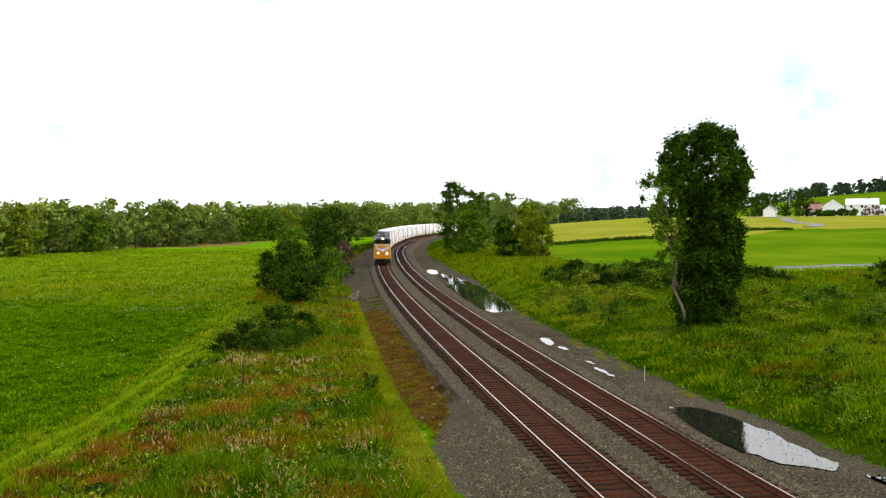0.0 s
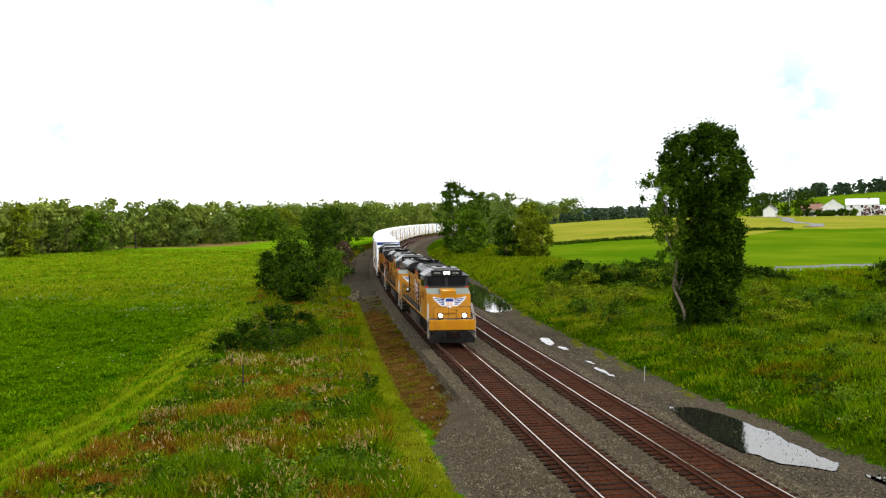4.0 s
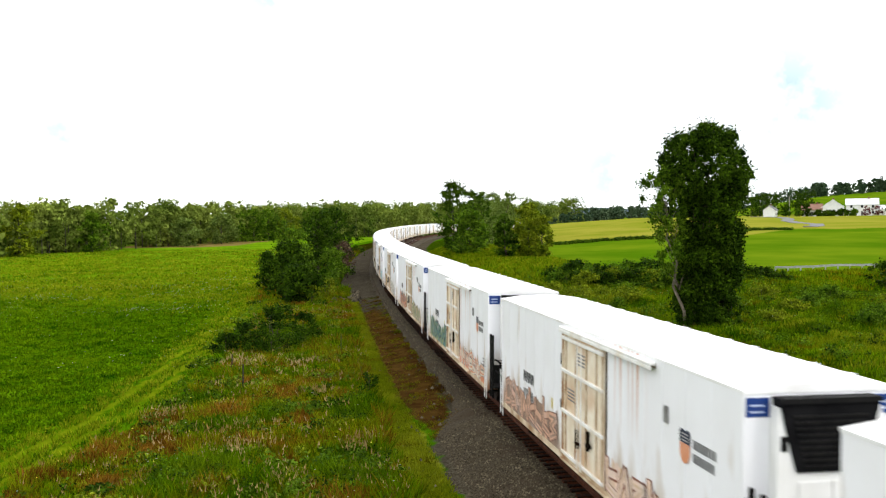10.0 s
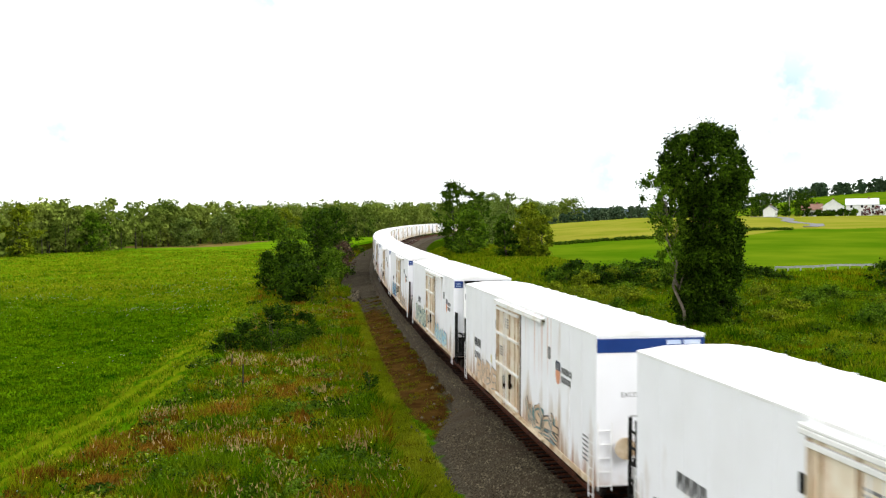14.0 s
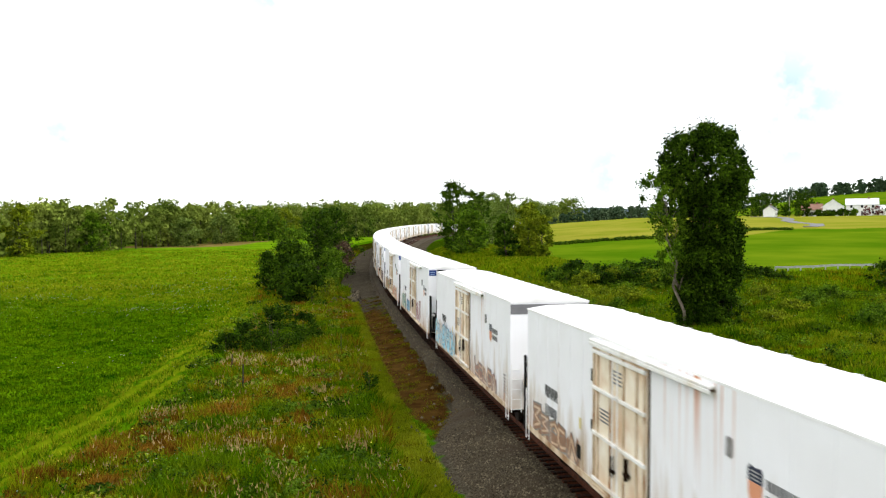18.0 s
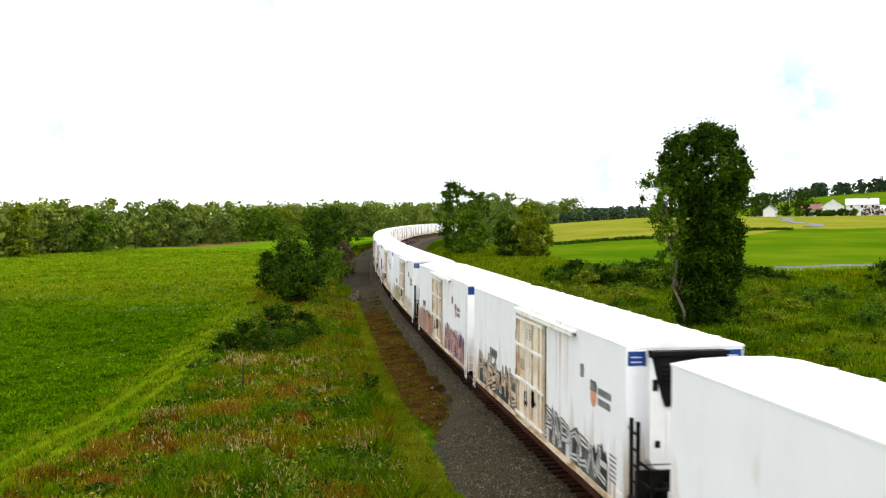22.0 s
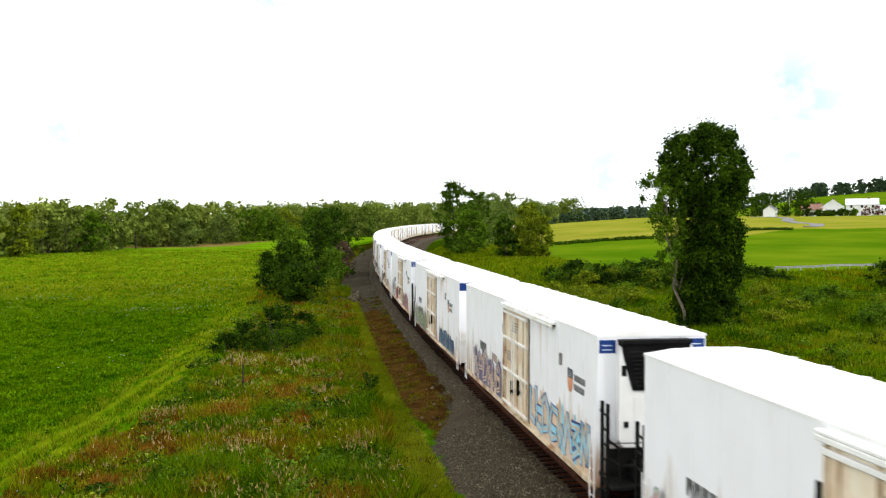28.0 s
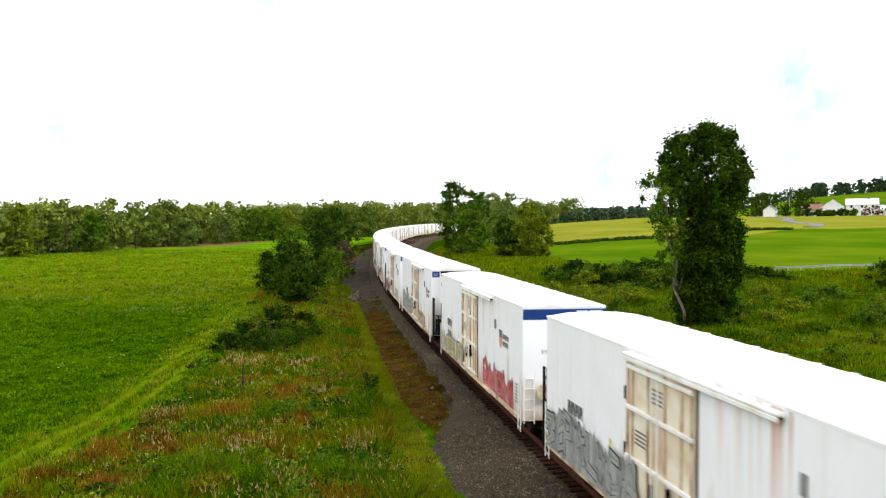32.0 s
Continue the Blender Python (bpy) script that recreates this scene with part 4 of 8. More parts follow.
M_WHITE = material("white_paint", (0.76, 0.76, 0.74), (0.84, 0.84, 0.83), 1.0, 0.4)
M_YELLOWTAG = material("yellow_tag_paint", (0.62, 0.52, 0.18), (0.72, 0.62, 0.25), 1.0, 0.5)

CAR_HALF, CAR_Y, CAR_LOW, CAR_EAVE, CAR_TOP = 9.9, 1.54, 0.85, 4.97, 5.11


def bogie(parent, x, wheels=(-0.89, 0.89), r=0.46):
    """A truck with side frames, springs, axles and wheels."""
    b = Build()
    for y in (-1.0, 1.0):
        w0, w1 = wheels[0], wheels[-1]
        b.prism([(w0 - 0.22, 0.36), (w0 + 0.25, 0.36), (w0 + 0.55, 0.22), (w1 - 0.55, 0.22), (w1 - 0.25, 0.36), (w1 + 0.22, 0.36), (w1 + 0.22, 0.60), (w1 - 0.3, 0.66), (w1 - 0.5, 0.84), (w0 + 0.5, 0.84), (w0 + 0.3, 0.66), (w0 - 0.22, 0.60)], "y", y - 0.08, y + 0.08)
        for sx in (-0.2, 0.0, 0.2):
            b.disc((sx, y * 1.1, 0.5), "z", 0.07, 0.26, 8)
    b.box(-0.22, 0.22, -1.15, 1.15, 0.50, 0.80, 0.03)
    for w in wheels:
        b.tube([(w, -0.98, r), (w, 0.98, r)], 0.075, 8)
    t = part("truck", b, M_UNDER, parent, "grimy cast steel truck", at=pose(x, 0, 0))
    for w in wheels:
        for y in (-0.76, 0.76):
            part("wheel", WHEEL[r], None, t, at=pose(w, y, r))
    return t


def wheel_mesh(r):
    b = Build()
    b.disc((0, 0, 0), "y", r, 0.13, 22)
    b.disc((0, 0, 0), "y", r * 0.78, 0.15, 22)
    b.disc((0, 0, 0), "y", r * 0.30, 0.22, 14)
    return b.mesh("wheel", M_WHEEL)


WHEEL = {0.46: wheel_mesh(0.46), 0.53: wheel_mesh(0.53)}


def ladder(b, x, y, z0, z1, along="x", w=0.42, step=0.36, r=0.018):
    a, c = ((x, y), (x + w, y)) if along == "x" else ((x, y), (x, y + w))
    b.tube([(*a, z0), (*a, z1)], r, 5)
    b.tube([(*c, z0), (*c, z1)], r, 5)
    z = z0 + 0.12
    while z < z1:
        b.tube([(*a, z), (*c, z)], r * 0.8, 4)
        z += step


def unit_end(root, e):
    """The end with the cooling unit. e: 1 front, -1 rear."""
    f = lambda x: e * x
    X = CAR_HALF

    def slab(b, x0, x1, *r):
        b.box(min(e * x0, e * x1), max(e * x0, e * x1), *r)

    b = Build()
    b.prism([(-1.03, 4.72), (-0.98, 4.72), (-0.90, 4.36), (-0.66, 3.52), (0.66, 3.52), (0.90, 4.36), (0.98, 4.72), (1.03, 4.72), (1.03, 2.20), (0.97, 2.06), (0.82, 1.98), (-0.82, 1.98), (-0.97, 2.06), (-1.03, 2.20)], "x", f(X), f(X + 0.30))
    unit = part("cooling_unit", b, M_WHITE, root, "white cooling unit with black slatted grille")
    b = Build()
    b.prism([(-0.99, 4.88), (0.99, 4.88), (0.89, 4.38), (0.65, 3.53), (-0.65, 3.53), (-0.89, 4.38)], "x", f(X), f(X + 0.34))
    part("grille", b, M_GRILLE, unit)
    b = Build()
    b.prism([(-1.0, 4.80), (1.0, 4.80), (0.97, 4.90), (-0.97, 4.90)], "x", f(X + 0.30), f(X + 0.40))
    part("grille_hood", b, M_BLACK, unit)
    b = Build()
    for i in range(9):
        z = 3.62 + i * 0.115
        w = 0.50 + (z - 3.5) * 0.24
        b.prism([(-w, z), (w, z), (w, z + 0.045), (-w, z + 0.045)], "x", f(X + 0.34), f(X + 0.37))
    part("slats", b, M_BLACK, unit, "row of black grille slats")
    for y0, z0, dz in ((-0.97, 3.92, 0.28), (-0.90, 2.52, 0.17), (0.62, 2.10, 0.17)):
        b = Build()
        slab(b, X + 0.30, X + 0.315, y0, y0 + 0.13, z0, z0 + dz)
        part("hatch", b, M_BLACK, unit)
    for y0, y1 in ((-0.62, 0.02), (0.06, 0.72)):
        b = Build()
        slab(b, X + 0.30, X + 0.318, y0, y1, 2.25, 3.36, 0.02)
        part("service_panel", b, M_WHITE, unit)
    b = Build()
    b.tube([(f(X + 0.5), -1.45, 2.16), (f(X + 0.5), 1.45, 2.16)], 0.016, 4)
    part("safety_rail", b, M_BLACK, root)
    for y0, y1 in ((-1.50, -1.04), (1.04, 1.50)):
        b = Build()
        slab(b, X, X + 0.012, y0, y1, 4.50, 4.86)
        box = part("blue_marking", b, M_BLUE, root, "blue panel with pale lines of lettering")
        b = Build()
        for z in (4.58, 4.70):
            slab(b, X + 0.012, X + 0.016, y0 + 0.08, y1 - 0.10, z, z + 0.028)
        part("lettering", b, material_pale, box)
    # black platform, posts and rungs
    b = Build()
    slab(b, X, X + 1.0, -1.45, 1.45, 1.05, 1.13)
    slab(b, X, X + 0.09, -1.3, 1.3, 0.9, 1.9)
    for y in (-1.50, 1.42):
        for x in (0.14, 0.58):
            slab(b, X + x, X + x + 0.08, y, y + 0.08, 0.6, 3.25)
        for z in (0.9, 1.3, 1.7, 2.1, 2.5, 2.9):
            slab(b, X + 0.14, X + 0.66, y + 0.02, y + 0.06, z, z + 0.05)
        slab(b, X, X + 0.2, y + 0.02, y + 0.06, 2.95, 3.0)
        slab(b, X, X + 0.2, y + 0.02, y + 0.06, 1.2, 1.3)
    slab(b, X + 0.9, X + 0.96, -1.25, -1.19, 1.1, 2.15)
    slab(b, X + 0.9, X + 0.96, 1.19, 1.25, 1.1, 2.15)
    for z in (1.65, 2.1):
        slab(b, X + 0.90, X + 0.96, -1.25, 1.25, z, z + 0.05)
        slab(b, X, X + 0.93, -1.25, -1.20, z, z + 0.05)
        slab(b, X, X + 0.93, 1.20, 1.25, z, z + 0.05)
    slab(b, X + 0.1, X + 0.75, -0.7, 0.8, 1.13, 1.62, 0.04)
    part("end_platform", b, M_BLACK, root, "black end platform with ladder and rails")


def stripe_end(root, e, band_mat):
    """The plain end with a wide marking band under the eave."""
    X = CAR_HALF

    def slab(b, x0, x1, *r):
        b.box(min(e * x0, e * x1), max(e * x0, e * x1), *r)

    b = Build()
    slab(b, X, X + 0.012, -1.535, 1.535, 4.50, 4.88)
    band_ = part("marking_band", b, band_mat, root, "wide marking band across the car end")
    b = Build()
    slab(b, X + 0.012, X + 0.016, 0.45, 0.86, 4.70, 4.82)
    slab(b, X + 0.012, X + 0.016, 0.94, 1.42, 4.70, 4.82)
    part("lettering", b, material_pale, band_)
    b = Build()
    b.prism([(-0.62, 2.72), (-0.2, 2.74), (0.1, 2.70), (0.62, 2.74), (0.6, 2.78), (0.2, 2.79), (-0.2, 2.78), (-0.6, 2.77)], "x", e * (X + 0.001), e * (X + 0.004))
    b.prism([(-0.28, 2.46), (0.10, 2.42), (0.34, 2.50), (0.28, 2.69), (0.05, 2.70), (-0.22, 2.68), (-0.34, 2.58)], "x", e * (X + 0.001), e * (X + 0.0035))
    part("painted_over_patch", b, M_SMUDGE, root, "grey painted-over patch")
    me = words("EXCESS HEIGHT CAR", 0.185)
    me.materials.append(M_LETTER)
    part("lettering", me, None, root, "grey stencilled words", at=pose(e * (X + 0.003), 0.02, 3.28) @ Matrix(((0, 0, e, 0), (e, 0, 0, 0), (0, 1, 0, 0), (0, 0, 0, 1))))
    for yy in (-1.5, 1.12):
        b = Build()
        ladder(b, e * (X + 0.06), yy, 0.75, 2.6, "y", 0.38, 0.38)
        part("ladder", b, M_WHITE, root, "white end ladder rungs")
    b = Build()
    slab(b, X, X + 0.25, -0.45, 0.45, 0.80, 1.0, 0.02)
    part("end_sill", b, M_DOORBAR, root)
    b = Build()
    b.disc((e * (X + 0.14), -0.75, 1.9), "x", 0.30, 0.06, 14)
    b.disc((e * (X + 0.07), -0.75, 1.9), "x", 0.05, 0.16, 8)
    part("hand_brake", b, M_DOORBAR, root)


material_pale = material("pale_blue_white_lettering", (0.45, 0.55, 0.75), (0.65, 0.72, 0.85), 2.0, 0.5)


def refrigerator_car(front_unit, band_mat):
    """A white insulated boxcar with a plug door on each side."""
    root = tagged(new("refrigerator_car"))
    X, Y, Z0, Z1 = CAR_HALF, CAR_Y, CAR_LOW, CAR_EAVE
    o = 0.0 if front_unit else -1.22  # the doors stand nearer to the cooling unit's end
    b = Build()
    ribs = [x for x in (-X + 0.1 + i * (2 * X - 0.2) / 16 for i in range(17)) if not -1.55 + o < x < 2.6 + o]
    loop = [(-X, -Y)]
    for x in ribs:
        loop += [(x - 0.035, -Y), (x - 0.028, -Y - 0.013), (x + 0.028, -Y - 0.013), (x + 0.035, -Y)]
    loop.append((X, -Y))
    b.prism(loop + [(x, -y) for x, y in loop[::-1]], "z", Z0, Z1)
    part("body", b, M_SIDE, root)
    b = Build()
    n = 15
    cuts = [(-X - 0.02 + i * (2 * X + 0.04) / n) for i in range(n + 1)]
    prof = lambda k: [(-Y - 0.016, Z1 - 0.04), (Y + 0.016, Z1 - 0.04), (Y + 0.016, Z1 + 0.02), (Y * 0.55, CAR_TOP - 0.02 + k), (0, CAR_TOP + k), (-Y * 0.55, CAR_TOP - 0.02 + k), (-Y - 0.016, Z1 + 0.02)]
    b.prism(prof(0), "x", cuts[0], cuts[-1])
    roof = part("roof", b, M_ROOF, root)
    b = Build()
    b.prism([(y * 1.004, z + 0.028) for y, z in prof(0)[2:]] + [(0, Z1 - 0.02)], "x", -0.045, 0.045)
    seam = b.mesh("roof_seam", M_ROOF)
    for c in cuts[1:-1]:
        part("roof_seam", seam, None, roof, at=pose(c, 0, 0))
    b = Build()
    for s in (-1, 1):
        y0, y1 = sorted((s * (Y - 0.02), s * (Y + 0.025)))
        b.box(-X + 0.1, X - 0.1, y0, y1, Z0 - 0.10, Z0 + 0.10, 0.01)
    part("side_sill", b, M_DOORBAR, root, "rust-streaked lower side sill")
    # plug doors
    for s in (-1, 1):
        b = Build()
        b.box(o - 1.42, o + 2.52, *sorted((s * Y, s * (Y + 0.018))), 0.90, 4.74)
        part("door_surround", b, M_SEALGAP, root, "dark brown door surround")
        b = Build()
        b.box(o - 1.34, o + 2.44, *sorted((s * (Y + 0.018), s * (Y + 0.06))), 0.96, 4.68, 0.015)
        door = part("door", b, M_DOOR, root, "cream plug door with raised bars")
        for x, w in ((-1.27, 0.06), (-0.95, 0.045), (0.02, 0.05), (0.98, 0.05), (1.85, 0.05), (2.36, 0.06)):
            b = Build()
            b.box(o + x - w, o + x + w, *sorted((s * (Y + 0.06), s * (Y + 0.10))), 0.98, 4.66, 0.012)
            part("upright", b, M_DOORBAR, door)
        for z in (1.10, 2.36, 3.58, 4.56):
            b = Build()
            b.box(o - 1.33, o + 2.43, *sorted((s * (Y + 0.06), s * (Y + 0.135))), z - 0.05, z + 0.05, 0.012)
            part("crossbar", b, M_CROSSBAR, door, "white door crossbar")
        for x in (0.36, 0.72):
            b = Build()
            b.box(o + x - 0.022, o + x + 0.022, *sorted((s * (Y + 0.135), s * (Y + 0.165))), 0.98, 4.5)
            part("locking_rod", b, M_CROSSBAR, door)
        for x, z in ((0.30, 1.55), (1.30, 1.72)):
            b = Build()
            b.box(o + x, o + x + 0.08, *sorted((s * (Y + 0.10), s * (Y + 0.19))), z, z + 0.55, 0.015)
            b.box(o + x - 0.12, o + x + 0.22, *sorted((s * (Y + 0.10), s * (Y + 0.17))), z + 0.10, z + 0.2, 0.015)
            part("door_lever", b, M_UNDER, door, "dark door lever")
        ye, yf = sorted((s * (Y + 0.06), s * (Y + 0.064)))
        b = Build()
        for z in (3.92, 4.02, 4.12, 4.22):
            b.box(o + 0.12, o + 0.80, ye, yf, z, z + 0.05)
        for z in (2.75, 2.85, 2.95, 3.05):
            b.box(o - 0.82, o - 0.12, ye, yf, z, z + 0.05)
        part("lettering", b, M_LETTER, door)
        # the rail's shadow line, built as a thin dark brown strip
        b = Build()
        b.box(o - 1.45, o + 5.78, *sorted((s * Y, s * (Y + 0.05))), 4.74, 4.80, 0.01)
        part("rail_shadow_gap", b, M_SEALGAP, root)
        b = Build()
        b.box(o - 1.45, o + 5.80, *sorted((s * Y, s * (Y + 0.17))), 4.80, 4.88, 0.02)
        b.box(o - 1.45, o + 5.80, *sorted((s * (Y + 0.12), s * (Y + 0.17))), 4.70, 4.80, 0.015)
        part("door_rail", b, M_CROSSBAR, root, "long white door rail")
        b = Build()
        b.box(o - 1.45, o + 5.80, *sorted((s * Y, s * (Y + 0.11))), 0.80, 0.87, 0.01)
        part("lower_door_rail", b, M_DOORBAR, root)
        ya, yb = sorted((s * Y, s * (Y + 0.06)))
        b = Build()
        b.box(o + 6.34, o + 6.52, ya, yb, 3.64, 4.02, 0.02)
        part("side_vent", b, M_VENT, root, "grey side vent")
        for z in (3.68, 2.28):
            b = Build()
            b.box(o - 1.60, o - 1.47, ya, yb, z, z + 0.34, 0.02)
            part("hinge_box", b, M_BLACK, root)
        # emblem: a shield in two colours with lines of lettering
        ya = s * (Y + 0.013)
        b = Build()
        b.prism([(o + 7.15, 3.42), (o + 7.65, 3.42), (o + 7.67, 3.64), (o + 7.58, 3.72), (o + 7.4, 3.68), (o + 7.22, 3.72), (o + 7.13, 3.64)], "y", ya, ya + s * 0.004)
        emblem = part("emblem", b, M_NAVY, root, "navy and orange shield emblem")
        b = Build()
        b.prism([(o + 7.15, 3.415), (o + 7.65, 3.415), (o + 7.64, 3.18), (o + 7.55, 3.04), (o + 7.4, 2.98), (o + 7.25, 3.04), (o + 7.16, 3.18)], "y", ya, ya + s * 0.004)
        part("shield_field", b, M_ORANGE, emblem)
        b = Build()
        for k in range(3):
            b.box(o + 7.22, o + 7.58, *sorted((ya + s * 0.004, ya + s * 0.006)), 3.46 + 0.07 * k, 3.49 + 0.07 * k)
        part("shield_stripe", b, M_SMUDGE, emblem)
        for z, w in ((3.40, 1.08), (3.12, 1.0)):
            b = Build()
            for k in range(8):
                b.box(o + 7.80 + k * w / 8, o + 7.80 + (k + 0.70) * w / 8, *sorted((ya, ya + s * 0.004)), z, z + 0.19)
            part("lettering", b, M_LETTER, root)
        b = Build()
        for k in range(4):
            b.prism([(o - 6.35 + k * 0.36, 2.36), (o - 6.28 + k * 0.36, 2.36), (o - 6.16 + k * 0.36, 2.62), (o - 6.12 + k * 0.36, 2.36), (o - 6.06 + k * 0.36, 2.36), (o - 6.06 + k * 0.36, 2.74), (o - 6.35 + k * 0.36, 2.74)], "y", ya, ya + s * 0.004)
        part("lettering", b, M_TEXT, root)
        b = Build()
        for k in range(6):
            b.box(o - 6.30 + k * 0.22, o - 6.15 + k * 0.22, *sorted((ya, ya + s * 0.004)), 1.80, 2.12)
        for z in (1.35, 1.48, 1.61, 1.74, 1.87, 2.0):
            b.box(8.75, 9.35, *sorted((ya, ya + s * 0.003)), z, z + 0.05)
        part("lettering", b, M_LETTER, root)
        b = Build()
        b.box(o - 2.75, o - 2.58, *sorted((ya, ya + s * 0.004)), 2.10, 2.42)
        part("inspection_tag", b, M_YELLOWTAG, root)
        b = Build()
        b.box(o - 2.95, o - 2.60, *sorted((ya, ya + s * 0.005)), 1.22, 1.62)
        part("black_plate", b, M_BLACK, root)
        for x in (9.44, -9.84):
            b = Build()
            ladder(b, x, s * (Y + 0.06), 0.45, 2.2, "x", 0.40, 0.36)
            part("ladder", b, M_WHITE, root, "short white side ladder")
    # underframe
    b = Build()
    b.box(-X + 0.2, X - 0.2, -0.35, 0.35, 0.45, 0.86)
    b.box(-X + 0.1, X - 0.1, -1.3, 1.3, 0.74, 0.86)
    b.box(-3.6, -1.6, -1.25, -0.5, 0.42, 0.80, 0.04)
    b.box(1.2, 3.4, 0.4, 1.25, 0.45, 0.80, 0.04)
    part("underframe", b, M_UNDER, root)
    for e in (-1, 1):
        b = Build()
        reach = 1.9 if (e == 1) == front_unit else 0.95
        x0, x1 = sorted((e * (X - 0.3), e * (X + reach)))
        b.box(x0, x1, -0.13, 0.13, 0.68, 0.92, 0.03)
        x0, x1 = sorted((e * (X + reach - 0.37), e * (X + reach - 0.02)))
        b.box(x0, x1, -0.24, 0.20, 0.62, 0.98, 0.05)
        part("coupler", b, M_UNDER, root)
        bogie(root, e * 7.05)
    unit_end(root, 1 if front_unit else -1)
    stripe_end(root, -1 if front_unit else 1, band_mat)
    return root


# spray paint on the car sides: outlines, fills and drips, no two alike
SPRAY = {}


def spray(colour):
    if colour not in SPRAY:
        c = tuple(colour)
        SPRAY[colour] = material("spray_paint", tuple(v * 0.82 for v in c), tuple(min(1, v * 1.12) for v in c), 2.5, 0.6, c3=tuple(v * 0.6 + 0.22 for v in c), scale3=0.9)
    return SPRAY[colour]


def graffiti(root, x0, x1, z1, back, fill, line_, seed, s=-1, z0=0.95, o=0.0):
    """A sprayed piece between x0 and x1: ragged backing, interlocked spiky shapes with outlines and small highlights."""
    rg = random.Random(seed)
    b = Build()
    y = s * (CAR_Y + 0.014)
    if x0 < 2.5 + o and x1 > -1.4 + o:
        y = s * (CAR_Y + 0.138)
    top = lambda pts: [(x, min(max(z, 0.88), 4.6)) for x, z in pts]
    n = max(6, int((x1 - x0) * 3.2))
    prev = z0 + (z1 - z0) * rg.uniform(0.5, 0.8)
    for i in range(n):
        xa, xb = x0 + (x1 - x0) * i / n, x0 + (x1 - x0) * (i + 1) / n
        nxt = z0 + (z1 - z0) * rg.uniform(0.45, 0.85)
        b.mi = rg.choice((0, 0, 0, 1))
        b.prism([(xa, z0), (xb + 0.01, z0), (xb + 0.01, nxt), ((xa + xb) / 2 + rg.uniform(-0.06, 0.06), max(prev, nxt) + (z1 - z0) * rg.uniform(0.0, 0.2)), (xa, prev)], "y", y, y + s * 0.002)
        prev = nxt
    k = max(3, int((x1 - x0) / 0.85))
    H = z1 - z0
    forms = ([(0, 0), (0.1, 1), (0.9, 0.9), (0.8, 0.5), (0.1, 0.45)], [(0, 1), (0.35, 0.1), (0.6, 0.7), (1, 0)], [(0.9, 0.9), (0.2, 0.95), (0.0, 0.4), (0.3, 0.0), (0.95, 0.15)], [(0, 0), (0.15, 0.95), (0.8, 0.1), (0.95, 1)],
             [(0.05, 0.9), (0.9, 0.95), (0.2, 0.5), (0.9, 0.3), (0.1, 0.0)], [(0.1, 1), (0.15, 0.1), (0.9, 0.0)], [(0, 0), (0.45, 1), (0.9, 0.05)], [(0.1, 0.05), (0.05, 0.8), (0.5, 1), (0.95, 0.7), (0.85, 0.1), (0.2, 0.0)])
    for j in range(k):
        w = (x1 - x0) / k
        xa, za = x0 + w * j + rg.uniform(-0.05, 0.05) * w, z0 + H * rg.uniform(0.05, 0.2)
        ww, hh = w * rg.uniform(0.8, 1.05), H * rg.uniform(0.55, 0.8)
        lean = rg.uniform(-0.15, 0.3)
        bones = [rg.choice(forms)]
        if rg.random() < 0.6:
            bones.append([(0.1, rg.uniform(0.3, 0.6)), (0.9, rg.uniform(0.3, 0.7))])
        lift = s * 0.0004 * (j % 5)
        fat = w * rg.uniform(0.10, 0.15)
        for layer, grow, tone in ((0, fat + 0.045, 2), (1, fat, 1), (2, fat * 0.28, 0)):
            b.mi = tone
            for bone in bones if layer < 2 else bones[:1]:
                pts = [(xa + (p + q * lean) * ww, za + q * hh) for p, q in bone]
                for (xm, zm), (xn, zn) in zip(pts, pts[1:]):
                    L = math.hypot(xn - xm, zn - zm) + 1e-6
                    tx, tz = (xn - xm) / L, (zn - zm) / L
                    e, g0, g1 = grow * 0.7, grow * rg.uniform(0.75, 1.15) if layer < 2 else grow, grow * rg.uniform(0.75, 1.15) if layer < 2 else grow
                    quad_ = [(xm - tx * e - tz * g0, zm - tz * e + tx * g0), (xm - tx * e + tz * g0, zm - tz * e - tx * g0), (xn + tx * e + tz * g1, zn + tz * e - tx * g1), (xn + tx * e - tz * g1, zn + tz * e + tx * g1)]
                    b.prism(top(quad_), "y", y + s * (0.003 + 0.003 * layer) + lift, y + s * (0.005 + 0.003 * layer) + lift)
    part("graffiti", b, [spray(back), spray(fill), spray(line_)], root, "sprayed graffiti")


GREY, TEAL, ORA, RED, PINK, CYAN = (0.36, 0.36, 0.34), (0.12, 0.30, 0.32), (0.62, 0.22, 0.10), (0.55, 0.04, 0.04), (0.70, 0.32, 0.40), (0.28, 0.58, 0.72)
NAVYS, PALE, BLK, SAND, LIMEG, PURP, YEL = (0.03, 0.05, 0.25), (0.62, 0.66, 0.52), (0.03, 0.03, 0.03), (0.62, 0.45, 0.30), (0.40, 0.48, 0.22), (0.20, 0.17, 0.30), (0.70, 0.55, 0.12)
